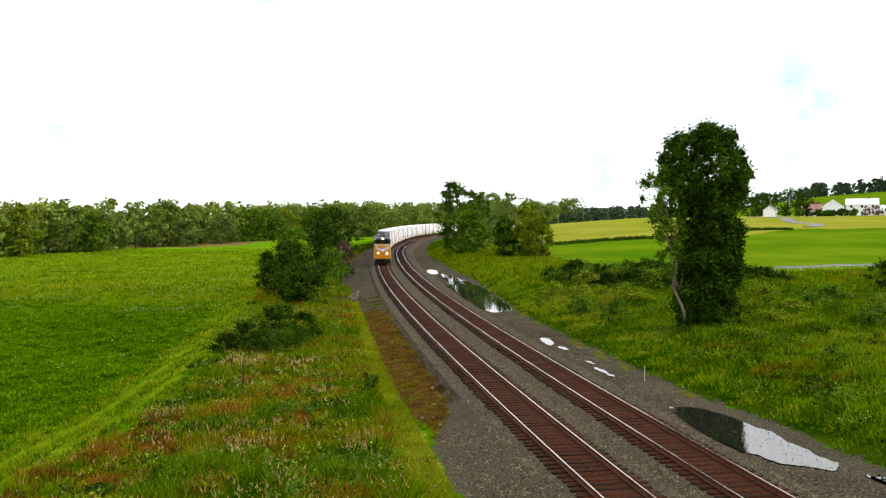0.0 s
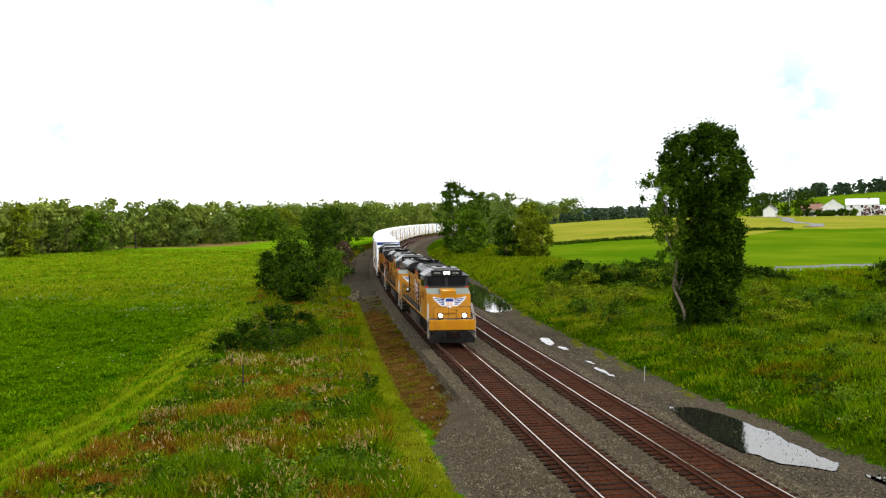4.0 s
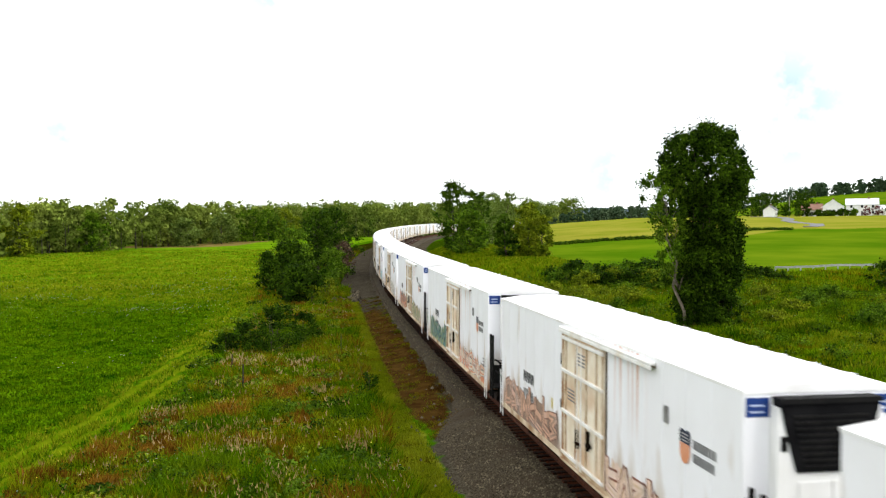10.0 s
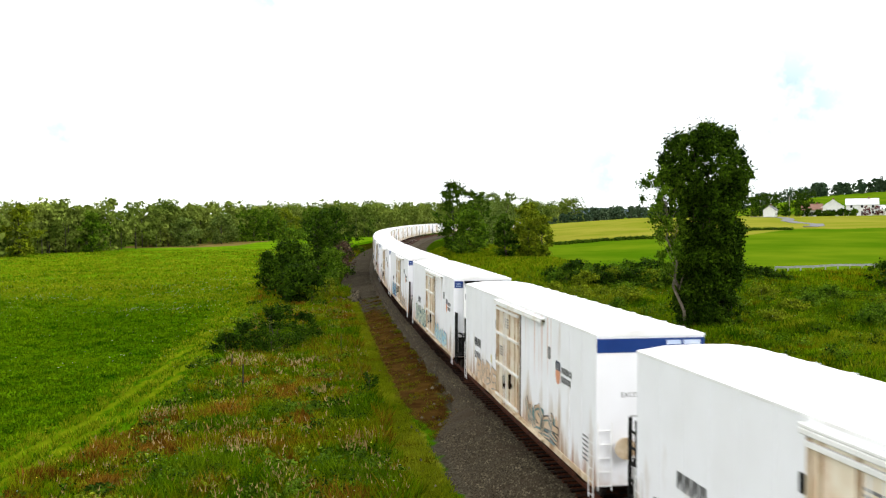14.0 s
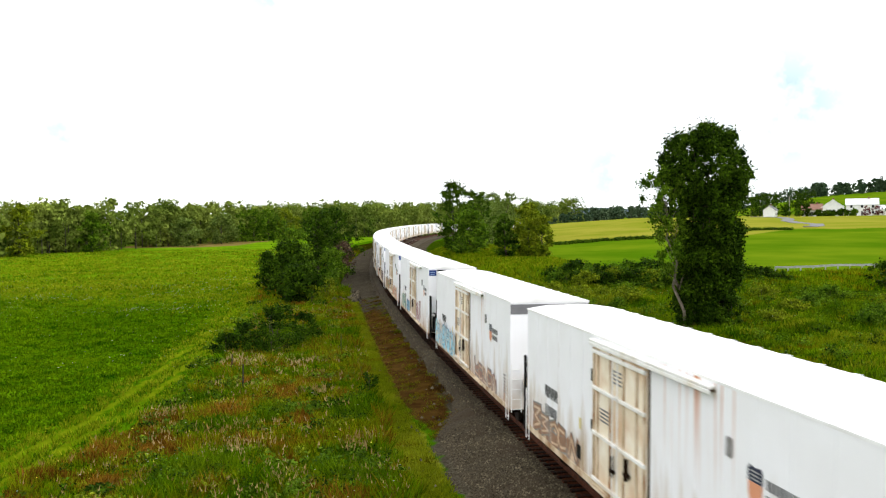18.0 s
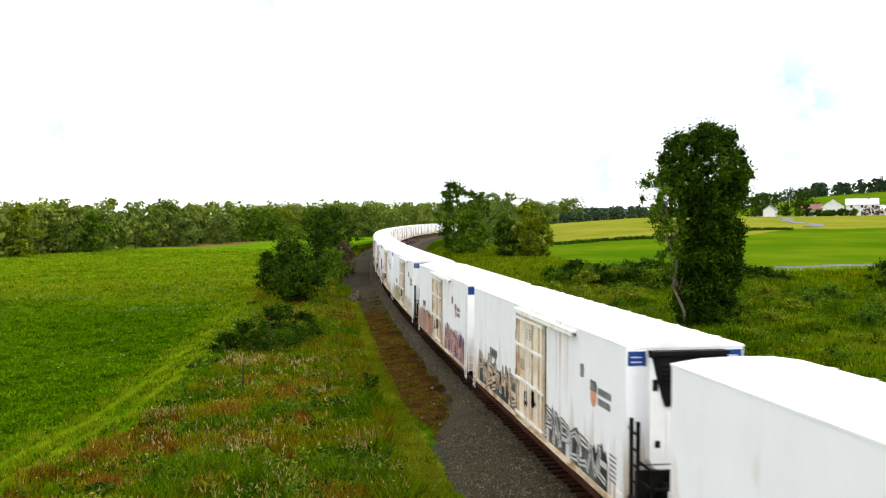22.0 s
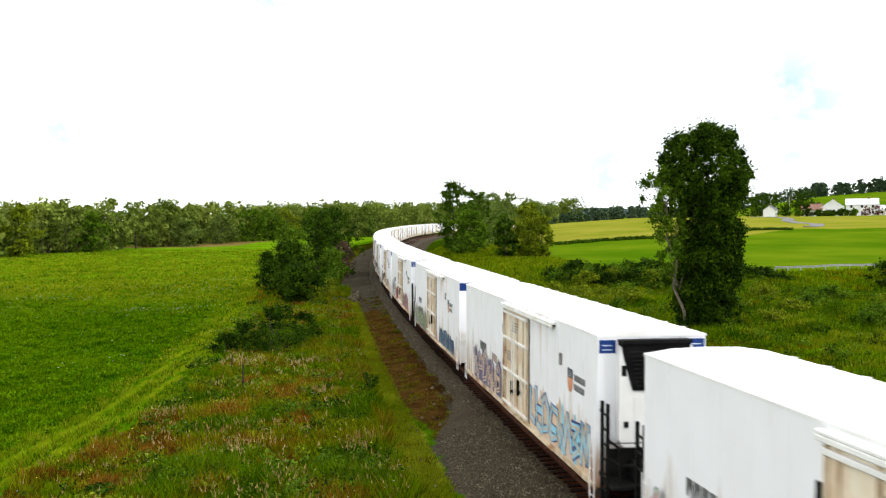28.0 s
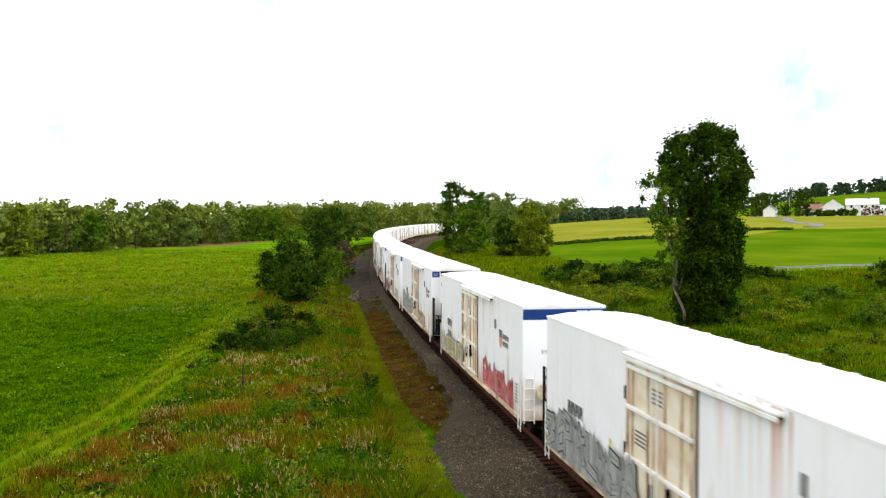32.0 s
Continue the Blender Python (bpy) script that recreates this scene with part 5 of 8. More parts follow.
# car: front with cooling unit or band, then pieces of spray paint (from, to, top, backing, fill, outline)
CARS = {
    1: ("S", [(2.4, 9.3, 2.9, GREY, (0.42, 0.42, 0.41), ORA), (-7.6, -3.0, 2.0, GREY, SAND, (0.3, 0.25, 0.2))]),
    2: ("U", [(2.5, 8.2, 2.4, PURP, PALE, NAVYS), (-6.3, -1.3, 2.4, CYAN, TEAL, BLK), (-9.2, -6.6, 1.9, PALE, SAND, GREY)]),
    3: ("U", [(2.5, 6.2, 2.0, SAND, (0.72, 0.55, 0.45), (0.35, 0.12, 0.06)), (-9.2, -2.0, 2.2, (0.45, 0.30, 0.22), (0.60, 0.36, 0.25), (0.30, 0.15, 0.1)), (6.4, 8.8, 1.8, TEAL, GREY, TEAL)]),
    4: ("U", [(2.5, 9.0, 1.9, ORA, (0.7, 0.62, 0.5), (0.25, 0.2, 0.2)), (-8.5, -2.0, 2.2, LIMEG, TEAL, BLK)]),
    5: ("U", [(2.6, 8.0, 2.1, SAND, LIMEG, BLK), (-7.5, -2.0, 2.0, GREY, ORA, BLK)]),
    6: ("S", [(2.4, 6.2, 2.1, (0.6, 0.58, 0.52), (0.66, 0.60, 0.50), GREY), (-7.2, -3.4, 2.5, (0.40, 0.18, 0.12), YEL, NAVYS), (6.4, 9.2, 1.7, (0.6, 0.5, 0.66), PALE, PURP)]),
    7: ("S", [(2.4, 8.6, 2.1, CYAN, PALE, TEAL), (-8.8, -3.2, 2.1, (0.62, 0.60, 0.55), GREY, BLK)]),
    8: ("S", [(2.4, 6.2, 2.0, TEAL, SAND, BLK), (-7.0, -3.0, 2.0, SAND, SAND, GREY)]),
    9: ("U", [(2.5, 7.5, 1.9, PALE, CYAN, NAVYS), (-8.0, -2.0, 2.3, TEAL, PALE, BLK)]),
    10: ("U", [(-7.0, -2.0, 2.2, NAVYS, CYAN, BLK), (3.0, 7.0, 1.8, GREY, SAND, BLK)]),
    11: ("S", [(-6.0, -5.0, 2.0, BLK, GREY, GREY), (2.6, 5.2, 1.5, SAND, (0.7, 0.6, 0.5), SAND)]),
    12: ("S", [(2.5, 8.0, 2.2, PINK, PALE, (0.6, 0.12, 0.2)), (-9.0, -4.0, 1.9, SAND, (0.45, 0.25, 0.15), GREY)]),
    13: ("S", [(2.6, 7.4, 1.8, SAND, (0.5, 0.28, 0.22), GREY), (-9.5, -2.4, 2.5, (0.62, 0.55, 0.45), CYAN, (0.10, 0.12, 0.2))]),
    14: ("U", [(2.6, 5.4, 2.4, (0.72, 0.68, 0.66), (0.4, 0.2, 0.2), (0.5, 0.1, 0.1)), (-8.6, -5.0, 2.0, PALE, TEAL, LIMEG), (-4.4, -1.4, 1.8, NAVYS, CYAN, NAVYS)]),
    15: ("U", [(-8.6, -3.0, 2.0, ORA, LIMEG, TEAL), (2.8, 7.6, 1.9, ORA, SAND, (0.3, 0.2, 0.12))]),
    16: ("U", [(-8.0, -2.4, 1.9, SAND, ORA, GREY), (2.5, 8.4, 2.2, (0.10, 0.06, 0.04), (0.35, 0.2, 0.14), BLK)]),
    17: ("U", [(-8.6, -1.6, 2.4, BLK, SAND, BLK), (2.6, 8.6, 2.2, BLK, (0.6, 0.58, 0.55), BLK)]),
    18: ("S", [(2.4, 8.8, 2.5, NAVYS, (0.60, 0.28, 0.18), BLK), (-9.4, -2.2, 2.3, ORA, GREY, BLK)]),
    19: ("U", [(2.6, 9.0, 2.0, SAND, PALE, GREY), (-8.0, -2.6, 2.2, LIMEG, SAND, BLK)]),
    20: ("S", [(-9.0, -3.0, 2.0, ORA, TEAL, RED), (3.0, 6.4, 1.6, PINK, PALE, GREY)]),
    21: ("U", [(2.6, 8.6, 2.0, PINK, ORA, BLK), (-9.0, -4.0, 2.0, GREY, TEAL, BLK)]),
    22: ("S", [(2.6, 7.0, 1.9, ORA, LIMEG, BLK), (-8.0, -3.0, 2.0, PALE, SAND, GREY)]),
    23: ("S", [(-9.2, -2.0, 2.1, PINK, PALE, TEAL), (2.6, 8.0, 1.9, RED, CYAN, BLK)]),
    24: ("U", [(2.6, 9.4, 2.6, SAND, CYAN, NAVYS), (-7.6, -2.0, 2.6, PURP, SAND, NAVYS)]),
    25: ("S", [(2.6, 8.0, 1.9, TEAL, NAVYS, BLK), (-9.0, -2.6, 2.3, GREY, LIMEG, BLK)]),
    26: ("U", [(2.5, 7.6, 2.2, RED, GREY, (0.2, 0.2, 0.22)), (-9.3, -4.6, 2.6, (0.75, 0.75, 0.74), BLK, (0.6, 0.6, 0.6)), (-4.2, -2.0, 2.2, RED, RED, BLK)]),
    27: ("S", [(2.6, 6.0, 1.8, SAND, GREY, BLK), (-8.0, -3.0, 1.9, BLK, GREY, BLK)]),
    28: ("S", [(2.5, 9.0, 2.0, GREY, CYAN, BLK), (-9.3, -1.8, 2.5, GREY, (0.52, 0.52, 0.50), BLK)]),
    29: ("S", [(2.5, 8.4, 2.2, RED, (0.62, 0.10, 0.10), TEAL), (-8.8, -2.0, 2.0, SAND, LIMEG, GREY)]),
    30: ("U", [(-9.2, -1.6, 2.6, GREY, (0.55, 0.55, 0.54), BLK), (2.6, 6.4, 1.9, (0.45, 0.25, 0.15), SAND, BLK)]),
}
TRAIN = []
proto = {}


def car_label(kind, pieces):
    if kind == "U":
        return "white refrigerator car, black cooling unit leading, graffiti along sides"
    return "white refrigerator car, blue band across leading end, graffiti along sides"


NCARS = 50
# slack between couplers, in metres back from the even spacing
SLACK = {1: -0.87, 2: -0.23, 3: -0.11, 4: -0.26, 5: -0.4, 6: -1.16, 7: -1.39, 8: -1.3, 9: -0.42, 11: -0.5, 12: -0.3, 13: -0.48, 14: 0.61, 15: 0.42, 16: 0.57, 17: 0.43, 18: -0.72, 19: 0.45, 20: -0.84, 21: 0.12, 22: -0.73, 24: -0.12, 25: -0.97, 26: -0.35, 27: -1.66, 28: -1.57, 29: -1.19}
rc = random.Random(3)
for k in range(1, NCARS + 1):
    kind, pieces = CARS.get(k, (rc.choice("US"), [(rc.uniform(2.5, 4), rc.uniform(6, 9), rc.uniform(1.7, 2.4), rc.choice([GREY, SAND, TEAL]), rc.choice([PALE, CYAN, ORA]), BLK), (-9, -2.5, 2.0, rc.choice([SAND, GREY]), rc.choice([RED, LIMEG, PALE]), BLK)]))
    key = kind + ("g" if k == 13 else "")
    if key not in proto:
        proto[key] = car = refrigerator_car(kind == "U", M_GREYBAND if k == 13 else M_BLUE)
    else:
        car = copy_thing(proto[key], pose(0, 0, 0))
        for ob in list(car.children):
            if ob.name.startswith("graffiti"):
                bpy.data.objects.remove(ob)
    tagged(car, car_label(kind, pieces), "freight car", "refrigerator cars of the train")
    if k == 13:
        car["label"] = "white refrigerator car, faded grey band across leading end"
    for i, (x0, x1, z1, a, f, o) in enumerate(pieces):
        graffiti(car, x0, x1, z1, a, f, o, k * 10 + i, o=0.0 if kind == "U" else -1.22)
    TRAIN.append((car, 7.05, 246.2 + 22.65 * (k - 2) + CAR_HALF + SLACK.get(k, 0.4 if kind == "U" else -0.6)))

# ---------------------------------------------------------------- locomotives
M_YEL = material("armour_yellow_paint", (0.56, 0.225, 0.003), (0.615, 0.275, 0.005), 0.7, 0.35, c3=(0.40, 0.15, 0.007), scale3=0.7, stretch=(1, 1, 0.4), spec=0.2)
M_YELOLD = material("sooty_orange_yellow_paint", (0.30, 0.105, 0.006), (0.60, 0.235, 0.014), 0.6, 0.55, c3=(0.22, 0.060, 0.009), scale3=0.45, stretch=(1, 1, 0.3), spec=0.2)
M_LGREY = material("grey_roof_paint", (0.012, 0.012, 0.012), (0.030, 0.031, 0.031), 2.0, 0.42, c3=(0.014, 0.014, 0.014), scale3=0.5, spec=0.2)
M_LIGHTGREY = material("pale_grey_roof_panel", (0.075, 0.078, 0.078), (0.140, 0.145, 0.145), 2.2, 0.34, c3=(0.034, 0.035, 0.034), scale3=1.8, spec=0.45)
M_REDLINE = material("red_stripe_paint", (0.55, 0.02, 0.012), (0.65, 0.03, 0.02), 1.0, 0.4)
M_REDLET = material("red_lettering_paint", (0.19, 0.010, 0.006), (0.27, 0.016, 0.009), 1.0, 0.6, spec=0.1)
M_DARKGLASS = material("dark_cab_glass", (0.006, 0.007, 0.009), (0.012, 0.013, 0.016), 1.0, 0.04, spec=0.7)
# bluish metallic tint puts a bright sky reflection into the glass colour
M_SCREEN = material("sky_reflection_tinted_windscreen", (0.26, 0.29, 0.37), (0.32, 0.35, 0.44), 1.0, 0.04, 0.85, spec=0.7)
M_RUSTBOX = material("rusty_red_brown_box", (0.10, 0.022, 0.007), (0.17, 0.045, 0.012), 2.0, 0.7, spec=0.1)
M_FLAGRED = material("flag_red_paint", (0.30, 0.018, 0.014), (0.40, 0.03, 0.022), 2.0, 0.5, spec=0.15)
M_FLAGWHITE = material("flag_white_paint", (0.48, 0.45, 0.41), (0.66, 0.63, 0.59), 2.0, 0.5, spec=0.15)
M_CABROOF = material("pale_grey_cab_roof", (0.17, 0.174, 0.174), (0.215, 0.219, 0.219), 3.0, 0.36, c3=(0.145, 0.145, 0.143), scale3=2.5, spec=0.45)
M_GRABRAIL = material("grimy_white_rail", (0.30, 0.28, 0.24), (0.52, 0.50, 0.46), 5.0, 0.6)
M_WALKWAY = material("worn_grey_walkway", (0.035, 0.032, 0.027), (0.085, 0.078, 0.064), 2.0, 0.8, spec=0.1)
M_SOOT_SHADE = material("sooty_black_vent_and_shade", (0.003, 0.003, 0.003), (0.009, 0.0085, 0.008), 2.0, 0.85, spec=0.03)
M_TANK = material("dusty_dark_grey_tank", (0.055, 0.045, 0.034), (0.120, 0.100, 0.078), 1.2, 0.8, c3=(0.008, 0.007, 0.006), scale3=0.6, spec=0.08)
M_LAMP = glow("lit_headlight", (1.0, 0.90, 0.70), 60.0)
M_PALEGREEN = material("grey_green_anti_glare_paint", (0.20, 0.23, 0.20), (0.27, 0.30, 0.26), 1.0, 0.6)
M_LOGOBLUE = material("emblem_blue", (0.012, 0.045, 0.30), (0.02, 0.06, 0.36), 1.0, 0.4)


def mirror_parts(name, make, mats, root, label="", smooth=False):
    """The same part on both sides."""
    for s in (-1, 1):
        b = Build()
        make(b, s)
        part(name, b, mats, root, label, smooth)


def sbox(b, s, x0, x1, y0, y1, z0, z1, c=0.0):
    a, d = sorted((s * y0, s * y1))
    b.box(x0, x1, a, d, z0, z1, c)


def side_plate(root, name, loop, y, mats, label="", t=0.012):
    """A flat plate (x, z outline) on both flanks at distance y from the middle."""
    mirror_parts(name, lambda b, s: b.prism(loop, "y", s * y, s * (y + t)), mats, root, label)


def bogie3(root, x):
    wheels = (-1.85, 0.0, 1.85)
    b = Build()
    for y in (-1.05, 1.05):
        b.prism([(-2.5, 0.55), (-2.2, 0.40), (-1.3, 0.42), (-0.9, 0.62), (-0.5, 0.42), (0.5, 0.42), (0.9, 0.62), (1.3, 0.42), (2.2, 0.40), (2.5, 0.55), (2.4, 0.92), (0.5, 1.02), (-0.5, 1.02), (-2.4, 0.92)], "y", y - 0.09, y + 0.09)
        for w in wheels:
            b.box(w - 0.20, w + 0.20, y - 0.17, y + 0.17, 0.36, 0.76, 0.04)
        for sx in (-0.93, 0.93):
            b.disc((sx, y * 1.08, 0.72), "z", 0.12, 0.34, 10)
        b.tube([(-1.4, y * 1.12, 0.80), (-0.4, y * 1.12, 0.66)], 0.06, 6)
    b.box(-2.3, 2.3, -0.5, 0.5, 0.6, 1.0, 0.05)
    for w in wheels:
        b.tube([(w, -1.0, 0.53), (w, 1.0, 0.53)], 0.09, 8)
    t = part("truck", b, M_UNDER, root, "dark grimy three-axle truck", at=pose(x, 0, 0))
    for w in wheels:
        for y in (-0.76, 0.76):
            part("wheel", WHEEL[0.53], None, t, at=pose(w, y, 0.53))


FRONT, REAR, WALK = 10.0, -11.9, 1.62


def rails(root, x0, x1, n, mat, z=WALK, h=1.15, y=1.47):
    """Hand rails along both walkways, each post a part."""
    for s in (-1, 1):
        for i in range(n):
            x = x0 + (x1 - x0) * i / (n - 1)
            b = Build()
            b.tube([(x, s * y, z - 0.2), (x, s * y, z + h)], 0.022, 5)
            part("handrail_post", b, mat, root)
        b = Build()
        b.tube([(x0 - 0.35, s * y, z + 0.5), (x0 - 0.18, s * y, z + h), (x0, s * y, z + h)] + [(x0 + (x1 - x0) * i / 6, s * y, z + h) for i in range(1, 7)] + [(x1 + 0.18, s * y, z + h), (x1 + 0.35, s * y, z + 0.5)], 0.020, 5)
        part("handrail", b, M_WALKWAY, root, "grey hand rail")


def end_steps(root, x, e, mat, body):
    """Stair well, steps, end plate, hoses, coupler and end railing. e: 1 towards +x."""
    def bx(b, x0, x1, *r):
        b.box(min(x + e * x0, x + e * x1), max(x + e * x0, x + e * x1), *r)
    b = Build()
    bx(b, -0.95, -0.85, -1.5, 1.5, 1.0, WALK + 0.05, 0.02)
    part("end_plate", b, body, root)
    b = Build()
    b.prism([(-1.45, 0.20), (1.45, 0.20), (1.45, 0.50), (1.0, 0.95), (-1.0, 0.95), (-1.45, 0.50)], "x", x + e * -0.95, x + e * -0.80)
    part("pilot_plough", b, M_BLACK, root, "black snow plough")
    b = Build()
    bx(b, -1.0, 0.05, -0.14, 0.14, 0.68, 0.94, 0.03)
    bx(b, -0.30, 0.10, -0.25, 0.22, 0.62, 1.0, 0.05)
    part("coupler", b, M_UNDER, root)
    for s in (-1, 1):
        b = Build()
        for z in (0.45, 0.80, 1.15):
            sbox(b, s, min(x - e * 1.55, x - e * 0.98), max(x - e * 1.55, x - e * 0.98), 1.05, 1.52, z, z + 0.04)
        part("steps", b, M_BLACK, root)
        for xx in (-0.95, -1.6):
            b = Build()
            b.tube([(x + e * xx, s * 1.52, 0.45), (x + e * xx, s * 1.52, 1.5), (x + e * (xx - 0.30), s * 1.50, 1.95), (x + e * (xx - 0.95), s * 1.42, 2.62), (x + e * (xx - 1.15), s * 1.42, 2.60)], 0.026, 5)
            part("grab_rail", b, M_GRABRAIL, root, "pale stairway grab rail")
        b = Build()
        b.tube([(x - e * 0.9, s * 0.25, 1.5), (x - e * 0.9, s * 0.25, 2.5), (x - e * 0.9, s * 1.2, 2.5), (x - e * 0.9, s * 1.2, 1.5)], 0.022, 5)
        part("end_rail", b, M_BLACK, root)
        b = Build()
        b.tube([(x - e * 0.8, s * 0.5, 0.95), (x - e * 0.45, s * 0.52, 0.55), (x - e * 0.2, s * 0.5, 0.72)], 0.03, 5)
        part("air_hose", b, M_BLACK, root)


def frame_and_tank(root, paint, tank=(-3.6, 3.0)):
    b = Build()
    b.box(REAR + 0.9, FRONT - 0.9, -1.48, 1.48, 1.28, WALK - 0.02)
    b.box(REAR + 1.0, FRONT - 1.0, -0.6, 0.6, 0.85, 1.3)
    part("underframe", b, M_UNDER, root)
    b = Build()
    b.box(REAR + 0.9, FRONT - 0.9, -1.46, 1.46, WALK - 0.018, WALK + 0.02)
    part("walkway", b, M_WALKWAY, root, "worn grey walkway deck")
    mirror_parts("sill_stripe", lambda b, s: sbox(b, s, REAR + 0.9, FRONT - 0.9, 1.482, 1.50, WALK - 0.11, WALK + 0.01), paint, root, "yellow walkway edge")
    b = Build()
    a, c = tank
    b.prism([(-1.42, 0.62), (-1.15, 0.32), (1.15, 0.32), (1.42, 0.62), (1.42, 1.22), (1.30, 1.38), (-1.30, 1.38), (-1.42, 1.22)], "x", a, c)
    part("fuel_tank", b, M_TANK, root, "dusty dark grey fuel tank")
    mirror_parts("air_tank", lambda b, s: b.tube([(a - 1.7, s * 1.15, 1.06), (a - 0.1, s * 1.15, 1.06)], 0.17, 10), M_TANK, root)
    bogie3(root, 5.9)
    bogie3(root, -7.6)


def block_letters(root, x0, x1, z0, z1, y, mat, words):
    """Heavy lettering as plain bars, one for each letter."""
    for s in (-1, 1):
        b = Build()
        n = sum(words) + len(words) - 1
        w = (x1 - x0) / n
        i = 0
        rw = random.Random(4)
        for word in words:
            for _ in range(word):
                a, c = x0 + w * i, x0 + w * (i + rw.uniform(0.42, 0.66))
                b.prism([(a, z0), (c, z0), (c, z1), (a, z1)], "y", s * y, s * (y + 0.006))
                i += 1
            i += 1
        part("lettering", b, mat, root, "row of plain red bars")


def cab_front(root, body, x_tip, z_tip, lit, ditch):
    """Wide-nosed cab looking towards +x: side walls, roof, screens, nose, lamps and emblem."""
    x1, x0 = x_tip, x_tip - 2.3
    b = Build()
    b.prism([(x0, WALK), (x1 + 0.12, WALK), (x1 + 0.12, 3.45), (x1 + 0.02, 3.55), (x0, 3.55)], "y", -1.47, 1.47)
    cab = part("cab", b, body, root, "yellow cab lower wall")
    b = Build()
    b.prism([(x0, 3.55), (x1 + 0.10, 3.55), (x1 - 0.14, z_tip), (x0, z_tip)], "y", -1.46, 1.46)
    part("cab_wall", b, M_LGREY, root, "grey upper cab wall")
    b = Build()
    top = 4.80
    b.v += [(x0 - 0.1, -1.56, z_tip), (x1 + 0.05, -1.56, z_tip), (x1 + 0.05, 1.56, z_tip), (x0 - 0.1, 1.56, z_tip), (x0 - 0.1, -0.92, top - 0.06), (x1 - 0.05, -0.92, top - 0.10), (x1 - 0.05, 0.92, top - 0.10), (x0 - 0.1, 0.92, top - 0.06)]
    b.f += [(3, 2, 1, 0), (4, 5, 6, 7), (0, 1, 5, 4), (1, 2, 6, 5), (2, 3, 7, 6), (3, 0, 4, 7)]
    b.m += [0] * 6
    roof = part("cab_roof", b, M_CABROOF, root, "pale grey sloping cab roof")
    b = Build()
    b.box(x0 + 0.2, x1 - 0.35, -0.78, 0.78, top - 0.10, top + 0.05, 0.02)
    part("roof_hatch", b, M_CABROOF, roof)
    b = Build()
    b.box(x0 + 0.4, x0 + 0.9, -0.5, -0.1, top + 0.05, top + 0.14, 0.02)
    b.box(x1 - 0.9, x1 - 0.6, 0.1, 0.4, top + 0.05, top + 0.12, 0.02)
    part("antenna", b, M_BLACK, roof)
    # lamp board
    b = Build()
    b.prism([(x1 - 0.02, z_tip + 0.02), (x1 + 0.10, z_tip + 0.02), (x1 + 0.06, top - 0.10), (x1 - 0.06, top - 0.10)], "y", -1.05, 1.05)
    board = part("lamp_board", b, M_BLACK, root, "black lamp and number board")
    b = Build()
    for y in (-0.82, 0.42):
        for k in range(4):
            b.box(x1 + 0.085, x1 + 0.10, y + 0.10 * k, y + 0.10 * k + 0.06, z_tip + 0.12, z_tip + 0.24)
    part("number_plate", b, M_GRABRAIL, board, "pale number plates")
    for y in (-0.12, 0.12):
        b = Build()
        b.disc((x1 + 0.10, y, z_tip + 0.18), "x", 0.085, 0.05, 14)
        part("headlight", b, M_LAMP if lit else M_WHITE, board)
    # windscreens: plain dark glass on the lit unit, else the reflection-tinted one
    for s in (-1, 1):
        b = Build()
        b.prism([(s * 0.09, 3.66), (s * 1.22, 3.66), (s * 1.30, 3.78), (s * 1.26, z_tip - 0.08), (s * 0.12, z_tip - 0.05)], "x", x1 + 0.02, x1 + 0.075)
        part("windscreen", b, M_DARKGLASS if lit else M_SCREEN, root)
        b = Build()
        b.box(x0 + 0.30, x0 + 0.95, *sorted((s * 1.46, s * 1.475)), 3.60, 4.18)
        b.box(x0 + 1.10, x1 - 0.35, *sorted((s * 1.46, s * 1.475)), 3.60, 4.20)
        part("side_window", b, M_DARKGLASS, root)
        b = Build()
        b.prism([(x0 + 0.15, 4.22), (x1 - 0.1, 4.24), (x1 - 0.3, 4.02), (x0 + 0.15, 4.05)], "y", s * 1.50, s * 1.54)
        part("sun_visor", b, M_CABROOF, root)
        b = Build()
        b.box(x1 + 0.02, x1 + 0.10, *sorted((s * 1.25, s * 1.48)), 3.56, 3.63)
        part("red_trim", b, M_REDLINE, root)
    # nose
    n0, n1 = x1 + 0.10, x1 + 1.25
    b = Build()
    side = [(n0, WALK), (n1 + 0.28, WALK), (n1, 3.22), (n0, 3.60)]
    b.v += [(n0, -1.44, WALK), (n1 + 0.1, -1.44, WALK), (n1 + 0.28, -1.10, WALK), (n1 + 0.28, 1.10, WALK), (n1 + 0.1, 1.44, WALK), (n0, 1.44, WALK),
            (n0, -1.44, 3.52), (n1 - 0.22, -1.44, 3.22), (n1, -1.10, 3.20), (n1, 1.10, 3.20), (n1 - 0.22, 1.44, 3.22), (n0, 1.44, 3.52)]
    b.f += [(0, 1, 7, 6), (1, 2, 8, 7), (2, 3, 9, 8), (3, 4, 10, 9), (4, 5, 11, 10), (5, 4, 3, 2, 1, 0), (0, 6, 11, 5)]
    b.m += [0] * 7
    b.mi = 1
    b.f.append((6, 7, 8, 9, 10, 11))
    b.m.append(1)
    nose = part("nose", b, [body, M_PALEGREEN], root, "yellow nose with grey-green top")
    b = Build()
    b.prism([(n0 + 0.25, 3.46), (n1 + 0.01, 3.22), (n1 + 0.01, 3.40), (n1 - 0.15, 3.46), (n0 + 0.25, 3.52)], "y", -0.55, 0.45)
    part("nose_hatch", b, body, nose)
    b = Build()
    b.prism([(-0.55, 2.95), (0.45, 2.95), (0.45, 3.40), (-0.55, 3.40)], "x", n1 + 0.012, n1 + 0.06)
    part("nose_door_frame", b, body, nose)
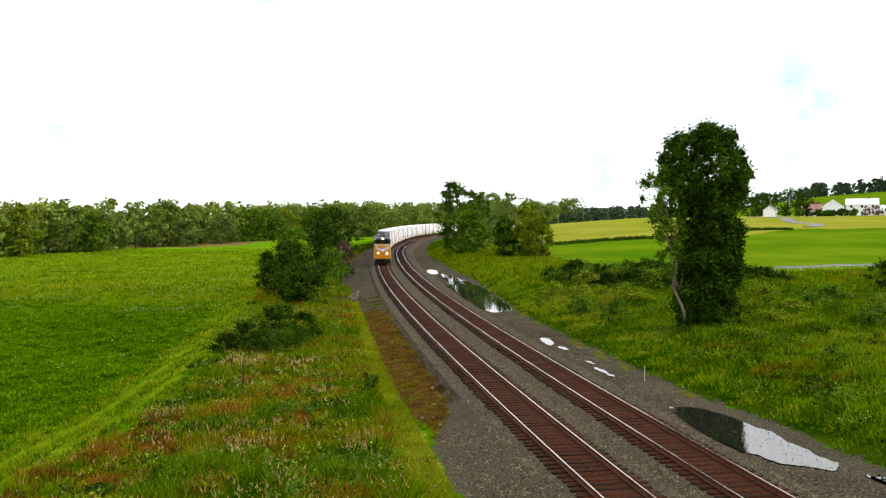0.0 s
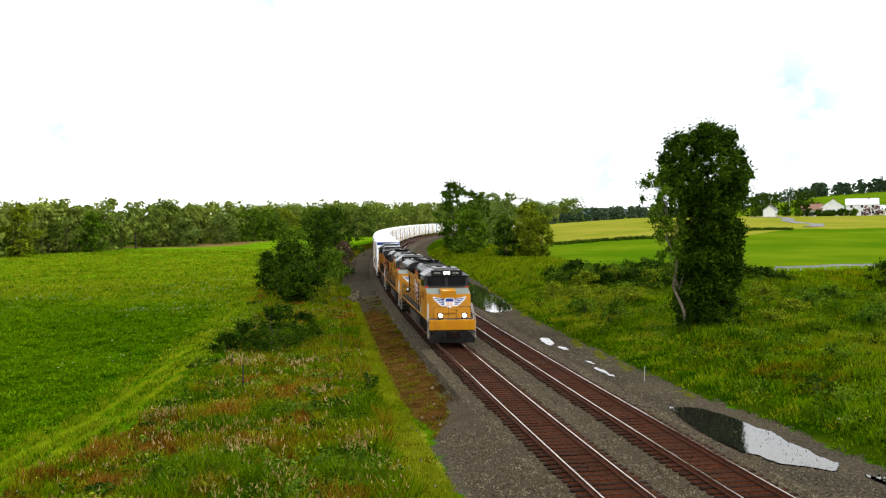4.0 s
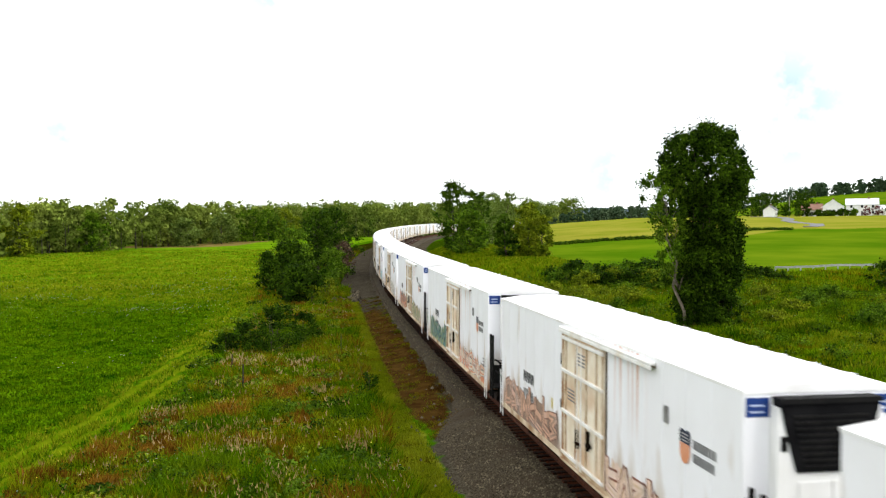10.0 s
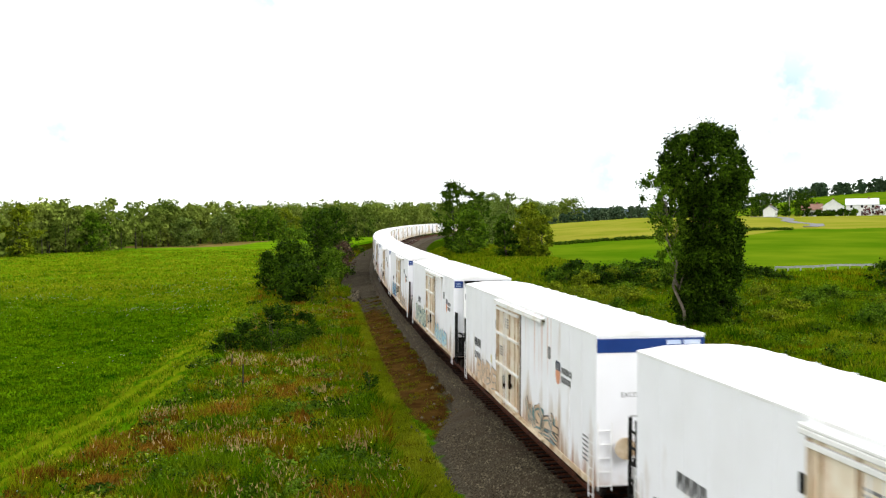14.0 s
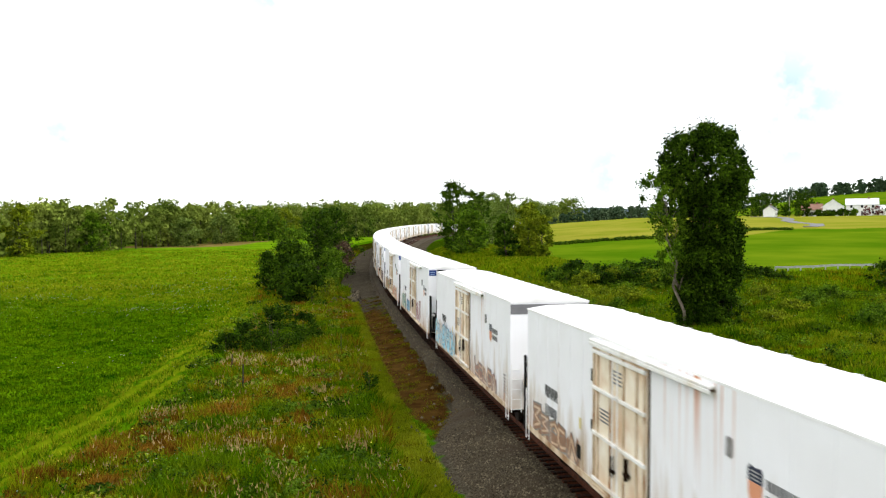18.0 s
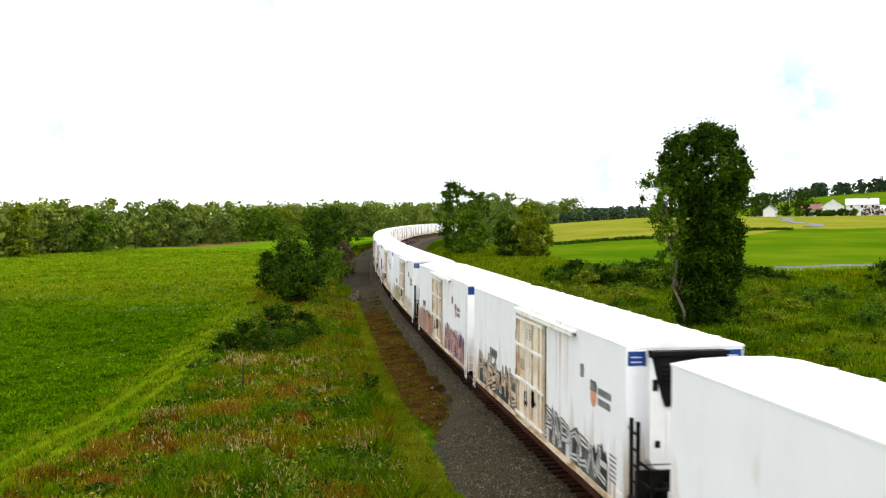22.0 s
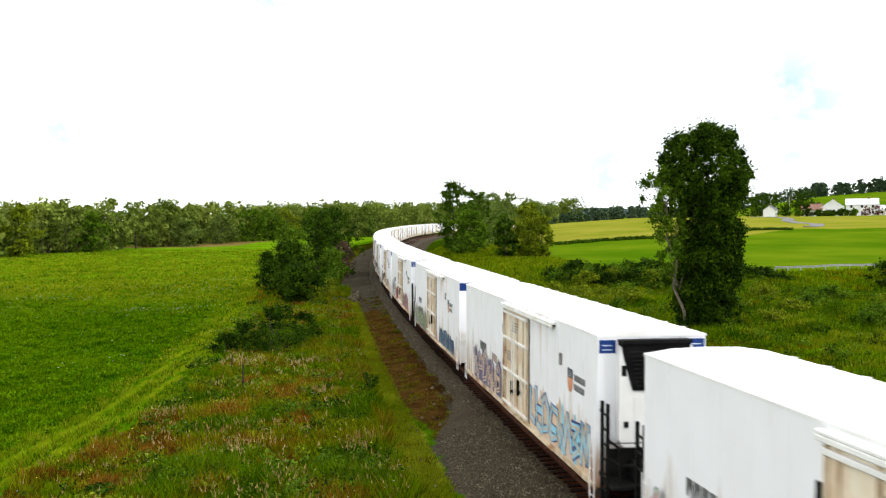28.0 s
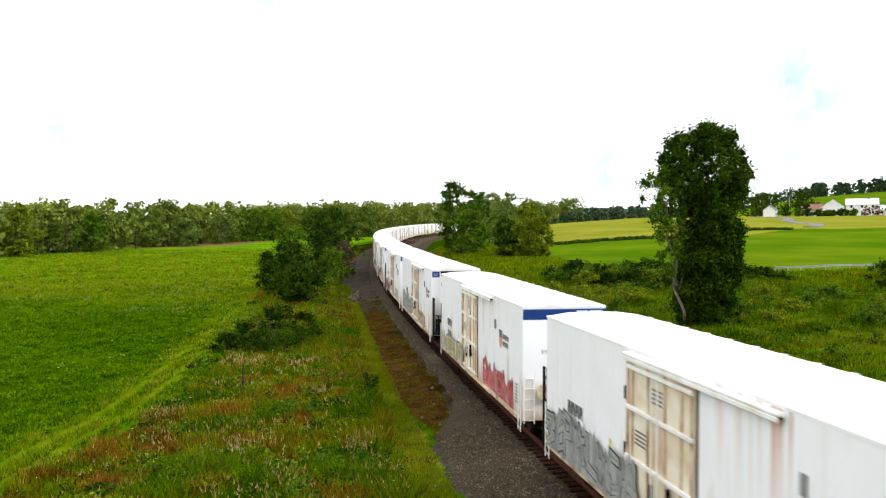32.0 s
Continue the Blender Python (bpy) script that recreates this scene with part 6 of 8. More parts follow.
    slope = lambda z: n1 + 0.28 * (3.2 - z) / 1.7 + 0.006
    b = Build()
    z = 2.74
    b.mi = 0
    for s in (-1, 1):
        b.prism([(s * 0.22, z - 0.34), (s * 0.30, z + 0.14), (s * 1.10, z + 0.30), (s * 1.06, z + 0.14), (s * 0.60, z - 0.28), (s * 0.40, z - 0.36)], "x", slope(z - 0.3), slope(z - 0.3) + 0.008)
    b.prism([(-0.27, z + 0.22), (0.27, z + 0.22), (0.31, z - 0.12), (0.17, z - 0.38), (0, z - 0.46), (-0.17, z - 0.38), (-0.31, z - 0.12)], "x", slope(z - 0.4) + 0.01, slope(z - 0.4) + 0.02)
    b.mi = 1
    for s in (-1, 1):
        for k in range(4):
            b.prism([(s * 0.34, z - 0.26 + 0.11 * k), (s * (0.58 + 0.15 * k), z - 0.22 + 0.13 * k), (s * (0.60 + 0.15 * k), z - 0.16 + 0.13 * k), (s * 0.34, z - 0.18 + 0.11 * k)], "x", slope(z - 0.3) + 0.009, slope(z - 0.3) + 0.014)
    b.prism([(-0.24, z + 0.19), (0.24, z + 0.19), (0.27, z - 0.02), (-0.27, z - 0.02)], "x", slope(z - 0.4) + 0.021, slope(z - 0.4) + 0.026)
    b.mi = 2
    for k in range(4):
        y = -0.18 + 0.105 * k
        b.prism([(y, z - 0.05), (y + 0.045, z - 0.05), (y + 0.045, z - 0.34), (y, z - 0.34)], "x", slope(z - 0.4) + 0.021, slope(z - 0.4) + 0.026)
    part("emblem", b, [M_WHITE, M_LOGOBLUE, M_ORANGE], nose, "winged white, blue and red shield emblem")
    b = Build()
    b.box(n1 + 0.14, n1 + 0.30, -0.35, 0.35, 1.98, 2.03)
    b.box(n1 + 0.10, n1 + 0.25, 0.3, 0.55, 2.2, 2.26)
    part("nose_trim", b, body, nose)
    for s in (-1, 1):
        b = Build()
        b.disc((FRONT - 0.82, s * 0.78, 1.95), "x", 0.11, 0.10, 14)
        lamp = part("ditch_light", b, M_LAMP if ditch else M_WHITE, root)
        b = Build()
        b.box(FRONT - 0.97, FRONT - 0.88, *sorted((s * 0.60, s * 0.96)), WALK, 2.12, 0.02)
        part("lamp_housing", b, M_BLACK, lamp)
    # number on the cab side, as plain blocks
    block_letters(root, x0 + 0.35, x1 - 0.15, 2.72, 3.20, 1.475, M_REDLET, [4])
    for s in (-1, 1):
        b = Build()
        b.box(x0 + 0.1, x0 + 0.8, *sorted((s * 1.47, s * 1.485)), 1.75, 2.5, 0.005)
        b.box(x0 + 1.1, x0 + 1.8, *sorted((s * 1.47, s * 1.482)), 1.65, 2.3, 0.005)
        part("locker_door", b, body, root)


def fan(root, x, y, z, r=0.62, h=0.22):
    b = Build()
    b.disc((x, y, z), "z", r, h, 20)
    f = part("roof_fan", b, M_SOOT_SHADE, root, "black round roof fan")
    b = Build()
    b.disc((x, y, z + h / 2 + 0.02), "z", r * 0.40, 0.03, 16)
    part("fan_hub", b, M_LIGHTGREY, f)


def horn(root, x, y, z):
    b = Build()
    b.box(x - 0.08, x + 0.08, y - 0.06, y + 0.06, z, z + 0.28)
    for k, L in enumerate((0.55, 0.45, 0.38)):
        b.tube([(x, y - 0.12 + 0.12 * k, z + 0.30), (x + L, y - 0.12 + 0.12 * k, z + 0.30)], 0.035, 8, 0.10)
    part("horn", b, M_BLACK, root, "black air horn")


def doors(root, x0, x1, n, z0, z1, y, body):
    """Hood doors along both flanks, each a part with a latch."""
    w = (x1 - x0) / n
    for s in (-1, 1):
        for i in range(n):
            b = Build()
            b.box(x0 + w * i + 0.03, x0 + w * (i + 1) - 0.03, *sorted((s * y, s * (y + 0.022))), z0, z1, 0.006)
            b.mi = 1
            b.box(x0 + w * i + 0.005, x0 + w * i + 0.025, *sorted((s * y, s * (y + 0.003))), z0, z1)
            b.box(x0 + w * (i + 0.8), x0 + w * (i + 0.86), *sorted((s * (y + 0.018), s * (y + 0.05))), (z0 + z1) / 2, (z0 + z1) / 2 + 0.16)
            for hz in (z0 + 0.2, z1 - 0.3):
                b.box(x0 + w * i + 0.05, x0 + w * i + 0.10, *sorted((s * (y + 0.02), s * (y + 0.04))), hz, hz + 0.12)
            part("hood_door", b, [body, M_SOOT_SHADE], root)


def locomotive_flagged():
    """Lead unit: flared radiators at the rear, a painted flag along the hood."""
    root = tagged(new("locomotive"), "clean yellow diesel locomotive with grey roof, headlights lit, flag on hood", "locomotive", "locomotives")
    frame_and_tank(root, M_YEL)
    b = Build()
    b.prism([(-0.95, WALK), (0.95, WALK), (0.95, 4.0), (-0.95, 4.0)], "x", -9.8, 3.95)
    part("hood", b, M_YEL, root, "yellow engine hood")
    b = Build()
    b.prism([(-0.955, 4.0), (0.955, 4.0), (0.955, 4.35), (0.62, 4.66), (-0.62, 4.66), (-0.955, 4.35)], "x", -5.0, 3.95)
    part("hood_roof", b, M_LGREY, root, "grey hood roof")
    b = Build()
    b.prism([(-0.956, 4.03), (0.956, 4.03), (0.956, 4.36), (0.63, 4.67), (-0.63, 4.67), (-0.956, 4.36)], "x", -4.9, -2.2)
    part("roof_panel", b, M_LIGHTGREY, root)
    # flared radiators
    for s in (-1, 1):
        b = Build()
        b.prism([(s * 0.9, 4.02), (s * 1.40, 4.20), (s * 1.52, 4.32), (s * 1.46, 4.48), (s * 1.05, 4.72), (s * 0.85, 4.72)], "x", -10.0, -4.6)
        part("radiator", b, M_LGREY, root, "grey flared radiator housing")
        b = Build()
        b.prism([(s * 0.96, 3.75), (s * 1.30, 4.14), (s * 0.98, 4.02)], "x", -9.9, -4.8)
        part("radiator_intake", b, M_SOOT_SHADE, root)
        b = Build()
        b.prism([(s * 1.47, 4.47), (s * 1.06, 4.715), (s * 1.06, 4.735), (s * 1.48, 4.49)], "x", -9.9, -4.8)
        part("radiator_top", b, M_LIGHTGREY, root)
    b = Build()
    b.box(-10.0, -4.6, -0.9, 0.9, 4.0, 4.74, 0.02)
    part("radiator_roof", b, M_BLACK, root)
    for x in (-8.6, -7.0, -5.5):
        fan(root, x, 0.0, 4.79, 0.66, 0.14)
    b = Build()
    b.box(-4.4, -2.0, -0.50, 0.50, 4.66, 4.78, 0.02)
    part("exhaust_housing", b, M_SOOT_SHADE, root)
    b = Build()
    b.box(-3.6, -2.9, -0.25, 0.25, 4.78, 4.95, 0.04)
    part("exhaust_stack", b, M_SOOT_SHADE, root)
    b = Build()
    b.box(-1.4, 3.4, -0.66, 0.66, 4.66, 4.74, 0.02)
    part("brake_hatch", b, M_LGREY, root)
    for k in range(3):
        b = Build()
        b.box(-1.2 + 1.5 * k, 0.1 + 1.5 * k, -0.55, 0.55, 4.74, 4.775, 0.01)
        part("roof_vent", b, M_BLACK, root)
    b = Build()
    b.box(0.0, 3.9, -1.2, 1.2, 4.02, 4.50, 0.10)
    part("dynamic_brake_housing", b, M_LGREY, root)
    horn(root, -1.9, 0.35, 4.66)
    side_plate(root, "air_intake", [(-0.15, 3.72), (1.45, 3.72), (1.45, 4.42), (-0.15, 4.42)], 1.20, M_SOOT_SHADE, "black air intake")
    b = Build()
    b.prism([(-0.97, 3.55), (0.97, 3.55), (0.97, 4.02), (-0.97, 4.02)], "x", -0.35, 3.95)
    part("hood_band", b, M_LGREY, root)
    # red line stepping down
    side_plate(root, "red_stripe", [(-5.0, 3.97), (-0.35, 3.97), (-0.35, 4.05), (-5.0, 4.05)], 0.957, M_REDLINE)
    side_plate(root, "red_stripe", [(-0.40, 3.55), (-0.30, 3.55), (-0.30, 4.05), (-0.40, 4.05)], 0.972, M_REDLINE)
    side_plate(root, "red_stripe", [(-0.40, 3.50), (3.95, 3.50), (3.95, 3.58), (-0.40, 3.58)], 0.974, M_REDLINE)
    doors(root, -4.4, 3.9, 9, 1.6, 3.45, 0.952, M_YEL)
    # painted flag: waving stripes
    for s in (-1, 1):
        b = Build()
        yy = 0.985
        for k in range(9):
            b.mi = k % 2
            for j in range(14):
                xa, xb = -4.7 + 0.21 * j, -4.7 + 0.21 * (j + 1)
                wv = lambda x: 0.10 * math.sin((x + 4.7) * 3.0) - 0.20 * (x + 4.7)
                z = 3.62 - 0.16 * k
                lo, hi = max(1.65, z - 0.16), max(1.66, z)
                b.prism([(xa, max(1.6, lo + wv(xa))), (xb, max(1.6, lo + wv(xb))), (xb, max(1.62, hi + wv(xb))), (xa, max(1.62, hi + wv(xa)))], "y", s * yy, s * (yy + 0.004))
        b.mi = 2
        b.prism([(-2.55, 3.10), (-1.75, 3.25), (-1.45, 2.3), (-1.7, 1.65), (-2.2, 2.1)], "y", s * yy, s * (yy + 0.008))
        b.mi = 3
        b.prism([(-2.5, 3.30), (-2.15, 3.38), (-2.1, 3.12), (-2.45, 3.05)], "y", s * yy, s * (yy + 0.010))
        part("painted_flag", b, [M_FLAGRED, M_FLAGWHITE, M_NAVY, M_GREYBAND], root, "red and white waving flag painting")
        b = Build()
        b.mi = 0
        b.prism([(-7.9, 3.05), (-7.5, 3.05), (-7.5, 3.55), (-7.9, 3.55)], "y", s * 0.96, s * 0.966)
        b.mi = 1
        for k in range(3):
            b.prism([(-7.9, 3.12 + 0.16 * k), (-7.5, 3.12 + 0.16 * k), (-7.5, 3.19 + 0.16 * k), (-7.9, 3.19 + 0.16 * k)], "y", s * 0.966, s * 0.97)
        b.mi = 2
        b.prism([(-7.9, 2.55), (-7.5, 2.55), (-7.5, 3.05), (-7.9, 3.05)], "y", s * 0.96, s * 0.966)
        part("shield_emblem", b, [M_LOGOBLUE, M_WHITE, M_ORANGE], root, "blue, white and red shield")
        b = Build()
        b.box(-9.6, -8.9, *sorted((s * 0.95, s * 0.966)), 2.0, 3.4)
        part("rear_vent", b, M_SOOT_SHADE, root)
    doors(root, -8.8, -4.8, 5, 1.6, 3.6, 0.951, M_YEL)
    cab_front(root, M_YEL, 6.40, 4.34, True, True)
    rails(root, -9.4, 3.7, 12, M_BLACK)
    end_steps(root, FRONT, 1, M_WHITE, M_YEL)
    end_steps(root, REAR, -1, M_WHITE, M_YEL)
    b = Build()
    b.box(3.7, 4.05, -1.46, -1.0, 1.55, 2.6, 0.02)
    part("tool_locker", b, M_WHITE, root, "white walkway locker")
    return root


def locomotive_lettered():
    """Second unit: straight radiators with three fans, red lettering along the hood."""
    root = tagged(new("locomotive"), "yellow diesel locomotive with grey roof and red lettering", "locomotive", "locomotives")
    frame_and_tank(root, M_YEL)
    b = Build()
    b.prism([(-0.95, WALK), (0.95, WALK), (0.95, 4.0), (-0.95, 4.0)], "x", -10.5, 3.95)
    part("hood", b, M_YEL, root, "yellow engine hood")
    b = Build()
    b.prism([(-0.96, 3.98), (0.96, 3.98), (0.96, 4.30), (0.60, 4.62), (-0.60, 4.62), (-0.96, 4.30)], "x", -6.65, 3.95)
    part("hood_roof", b, M_LGREY, root, "grey hood roof")
    b = Build()
    b.prism([(-0.965, 3.99), (0.965, 3.99), (0.965, 4.31), (0.61, 4.63), (-0.61, 4.63), (-0.965, 4.31)], "x", -6.55, -0.1)
    part("roof_panel", b, M_LIGHTGREY, root)
    b = Build()
    b.prism([(-1.15, 3.55), (1.15, 3.55), (1.15, 4.42), (0.85, 4.66), (-0.85, 4.66), (-1.15, 4.42)], "x", -10.6, -6.65)
    part("radiator_section", b, M_LIGHTGREY, root, "pale grey radiator section")
    side_plate(root, "radiator_grille", [(-10.5, 3.52), (-6.8, 3.52), (-6.8, 4.34), (-10.5, 4.34)], 1.152, M_SOOT_SHADE, "black radiator grille")
    for x in (-9.75, -8.6, -7.45):
        fan(root, x, 0.0, 4.76, 0.60, 0.22)
    side_plate(root, "red_stripe", [(-6.65, 3.95), (-0.05, 3.95), (-0.05, 4.02), (-6.65, 4.02)], 0.967, M_REDLINE)
    side_plate(root, "red_stripe", [(-0.12, 3.50), (-0.02, 3.50), (-0.02, 4.02), (-0.12, 4.02)], 0.972, M_REDLINE)
    b = Build()
    b.prism([(-0.968, 3.5), (0.968, 3.5), (0.968, 4.0), (-0.968, 4.0)], "x", -0.05, 3.95)
    part("hood_band", b, M_LGREY, root)
    side_plate(root, "red_stripe", [(-0.05, 3.44), (3.9, 3.44), (3.9, 3.52), (-0.05, 3.52)], 0.974, M_REDLINE)
    side_plate(root, "air_intake", [(0.05, 3.70), (2.2, 3.70), (2.2, 4.52), (0.05, 4.52)], 1.05, M_SOOT_SHADE, "black air intake grille")
    b = Build()
    b.box(-0.02, 3.6, -1.05, 1.05, 4.0, 4.60, 0.05)
    part("intake_housing", b, M_LGREY, root)
    side_plate(root, "vent_panel", [(2.5, 3.15), (3.5, 3.15), (3.5, 3.95), (2.5, 3.95)], 0.985, M_SOOT_SHADE)
    b = Build()
    b.box(-6.0, -0.6, -0.5, 0.5, 4.63, 4.69, 0.02)
    part("roof_walk", b, M_LGREY, root)
    b = Build()
    b.box(-1.2, 0.6, -0.6, 0.6, 4.60, 4.82, 0.06)
    part("exhaust_housing", b, M_SOOT_SHADE, root)
    b = Build()
    b.box(0.9, 3.7, -0.78, 0.78, 4.60, 4.76, 0.03)
    part("brake_hatch", b, M_LGREY, root)
    fan(root, 2.3, 0.0, 4.80, 0.55, 0.10)
    horn(root, -4.4, 0.3, 4.63)
    doors(root, -6.5, 3.9, 11, 1.6, 3.40, 0.952, M_YEL)
    doors(root, -10.4, -6.65, 4, 1.6, 3.45, 0.952, M_YEL)
    block_letters(root, -5.3, -0.4, 2.92, 3.58, 0.975, M_REDLET, [5, 7])
    for s in (-1, 1):
        b = Build()
        b.box(-9.5, -9.0, *sorted((s * 0.97, s * 0.985)), 2.2, 3.2)
        part("rear_vent", b, M_SOOT_SHADE, root)
    cab_front(root, M_YEL, 6.20, 4.28, False, False)
    rails(root, -10.1, 3.7, 13, M_BLACK)
    end_steps(root, FRONT, 1, M_WHITE, M_YEL)
    end_steps(root, REAR, -1, M_WHITE, M_YEL)
    return root


def locomotive_trailing():
    """Third unit, coupled tail first: winged radiator end leads, its cab is at the back."""
    root = tagged(new("locomotive"), "sooty orange-yellow diesel locomotive running backwards, dark winged radiator leading", "locomotive", "locomotives")
    frame_and_tank(root, M_YELOLD)
    b = Build()
    b.prism([(-0.95, WALK), (0.95, WALK), (0.95, 3.75), (-0.95, 3.75)], "x", -5.4, 8.3)
    part("hood", b, M_YELOLD, root, "sooty yellow engine hood")
    b = Build()
    b.prism([(-0.955, 3.74), (0.955, 3.74), (0.955, 3.95), (0.75, 4.22), (0.4, 4.34), (-0.4, 4.34), (-0.75, 4.22), (-0.955, 3.95)], "x", -0.9, 4.4)
    part("hood_roof", b, M_LIGHTGREY, root, "pale grey rounded hood roof", True)
    side_plate(root, "red_stripe", [(-5.4, 3.66), (4.0, 3.66), (4.0, 3.74), (-5.4, 3.74)], 0.957, M_REDLINE)
    # winged radiator
    for s in (-1, 1):
        b = Build()
        b.prism([(0, 4.66), (s * 1.52, 4.44), (s * 1.55, 4.36), (s * 1.55, 3.98), (s * 0.95, 3.72), (0, 3.72)], "x", 3.9, 8.4)
        part("radiator_wing", b, M_LGREY, root, "dark grey overhanging radiator wing")
        b = Build()
        b.prism([(s * 0.10, 4.665), (s * 1.40, 4.475), (s * 1.40, 4.485), (s * 0.10, 4.675)], "x", 4.2, 8.1)
        screen = part("radiator_screen", b, M_LGREY, root)
        for k in range(7):
            b = Build()
            b.prism([(s * 0.10, 4.675), (s * 1.40, 4.485), (s * 1.40, 4.505), (s * 0.10, 4.695)], "x", 4.35 + 0.55 * k, 4.41 + 0.55 * k)
            part("screen_rib", b, M_LIGHTGREY, screen)
        b = Build()
        b.prism([(s * 0.10, 4.69), (s * 1.53, 4.465), (s * 1.53, 4.445), (s * 0.10, 4.67)], "x", 8.15, 8.42)
        part("wing_edge", b, M_LIGHTGREY, root)
        # shade under the wing, modelled as a solid black wedge
        b = Build()
        b.prism([(s * 0.96, 3.3), (s * 1.40, 3.90), (s * 0.96, 3.72)], "x", 4.0, 8.1)
        part("wing_shade", b, M_SOOT_SHADE, root)
        b = Build()
        for k in range(4):
            b.box(8.42, 8.43, *sorted((s * (0.55 + 0.14 * k), s * (0.64 + 0.14 * k))), 4.02, 4.16)
        part("number_plate", b, M_WHITE, root, "pale number blocks")
        b = Build()
        for x in (4.6, 5.4, 6.3, 7.1, 7.7):
            b.box(x, x + 0.42, *sorted((s * 0.951, s * 0.962)), 2.1, 3.2)
        part("side_vents", b, M_SOOT_SHADE, root, "dark louvres")
    b = Build()
    b.box(8.30, 8.325, -0.93, 0.93, 1.5, 3.72)
    part("end_wall", b, M_YELOLD, root)
    b = Build()
    b.box(8.325, 8.34, -0.95, 0.95, 3.70, 3.78)
    part("red_stripe", b, M_REDLINE, root)
    b = Build()
    b.box(8.325, 8.36, -0.18, 0.20, 3.05, 3.62, 0.02)
    part("end_window", b, M_DARKGLASS, root)
    b = Build()
    b.box(8.40, 8.47, -0.20, 0.20, 3.80, 4.20, 0.05)
    lamp_box = part("lamp_housing", b, M_LIGHTGREY, root)
    for z in (3.91, 4.09):
        b = Build()
        b.disc((8.48, 0.0, z), "x", 0.08, 0.03, 12)
        part("headlight", b, M_WHITE, lamp_box)
    for z in (2.0, 2.5, 3.0, 3.4):
        b = Build()
        b.tube([(8.33, -0.75, z), (8.40, -0.75, z), (8.40, -0.40, z), (8.33, -0.40, z)], 0.018, 4)
        part("grab_iron", b, M_YELOLD, root)
    b = Build()
    b.box(2.9, 3.8, -0.05, 0.85, 4.25, 4.66, 0.03)
    part("exhaust_box", b, M_SOOT_SHADE, root, "black exhaust box")
    horn(root, 2.2, 0.3, 4.32)
    # tall blower and electrical section
    b = Build()
    b.prism([(-1.0, 3.70), (1.0, 3.70), (1.08, 4.40), (0.95, 4.62), (-0.95, 4.62), (-1.08, 4.40)], "x", -6.9, -0.9)
    part("blower_section", b, M_LGREY, root, "dark grey raised blower section")
    for x0, x1 in ((-5.8, -3.2), (-3.0, -1.0)):
        b = Build()
        b.box(x0, x1, -0.88, 0.88, 4.62, 4.66, 0.02)
        part("roof_panel", b, M_LIGHTGREY, root)
    side_plate(root, "vent_panel", [(-1.9, 3.62), (-1.2, 3.62), (-1.2, 4.30), (-1.9, 4.30)], 1.08, M_SOOT_SHADE)
    side_plate(root, "vent_panel", [(-4.3, 3.85), (-3.8, 3.85), (-3.8, 4.30), (-4.3, 4.30)], 1.08, M_SOOT_SHADE)
    doors(root, -0.8, 3.9, 6, 1.6, 3.6, 0.952, M_YELOLD)
    doors(root, -5.2, -0.9, 4, 1.6, 3.4, 0.952, M_YELOLD)
    block_letters(root, -0.9, 3.8, 2.75, 3.38, 0.975, M_REDLET, [5, 7])
    # cab at the back: the same wide-nosed cab, turned about
    b = Build()
    b.box(-8.9, -6.9, -1.47, 1.47, WALK, 3.60, 0.03)
    part("cab", b, M_YELOLD, root)
    b = Build()
    b.box(-6.9, -5.1, -0.94, 0.94, WALK, 3.72, 0.02)
    part("hood", b, M_YELOLD, root)
    b = Build()
    b.box(-8.8, -7.0, -1.45, 1.45, 3.60, 4.30, 0.03)
    part("cab_wall", b, M_LGREY, root)
    b = Build()
    b.v += [(-9.1, -1.55, 4.28), (-6.9, -1.55, 4.28), (-6.9, 1.55, 4.28), (-9.1, 1.55, 4.28), (-8.85, -0.9, 4.72), (-6.8, -0.9, 4.72), (-6.8, 0.9, 4.72), (-8.85, 0.9, 4.72)]
    b.f += [(3, 2, 1, 0), (4, 5, 6, 7), (0, 1, 5, 4), (1, 2, 6, 5), (2, 3, 7, 6), (3, 0, 4, 7)]
    b.m += [0] * 6
    roof = part("cab_roof", b, M_CABROOF, root, "pale grey sloping cab roof")
    b = Build()
    for x0, x1 in ((-8.75, -7.75), (-7.6, -6.1)):
        b = Build()
        b.box(x0, x1, -0.80, 0.80, 4.60, 4.84, 0.03)
        unit = part("roof_unit", b, M_LGREY, roof)
        b = Build()
        b.box(x0 + 0.06, x1 - 0.06, -0.72, 0.72, 4.835, 4.86, 0.01)
        part("cover", b, M_LIGHTGREY, unit, "pale grey cover")
    for s in (-1, 1):
        b = Build()
        b.box(-8.6, -8.0, *sorted((s * 1.45, s * 1.476)), 3.55, 4.15)
        b.box(-7.85, -7.2, *sorted((s * 1.45, s * 1.476)), 3.55, 4.15)
        part("side_window", b, M_DARKGLASS, root)
        b = Build()
        b.prism([(-8.95, 4.26), (-7.8, 4.26), (-7.8, 4.08), (-8.8, 4.08)], "y", s * 1.50, s * 1.54)
        part("sun_visor", b, M_CABROOF, root)
        b = Build()
        b.prism([(s * 0.1, 3.66), (s * 1.25, 3.66), (s * 1.25, 4.20), (s * 0.1, 4.24)], "x", -8.84, -8.815)
        part("windscreen", b, M_DARKGLASS, root)
        b = Build()
        b.tube([(-6.9, s * 1.49, 4.15), (-3.9, s * 1.49, 4.1), (-3.7, s * 1.49, 1.5)], 0.022, 5)
        part("grab_rail", b, M_LIGHTGREY, root)
        b = Build()
        b.box(-4.9, -4.0, *sorted((s * 0.96, s * 1.35)), 1.52, 2.15, 0.03)
        part("brake_box", b, M_RUSTBOX, root, "rusty red walkway box")
    b = Build()
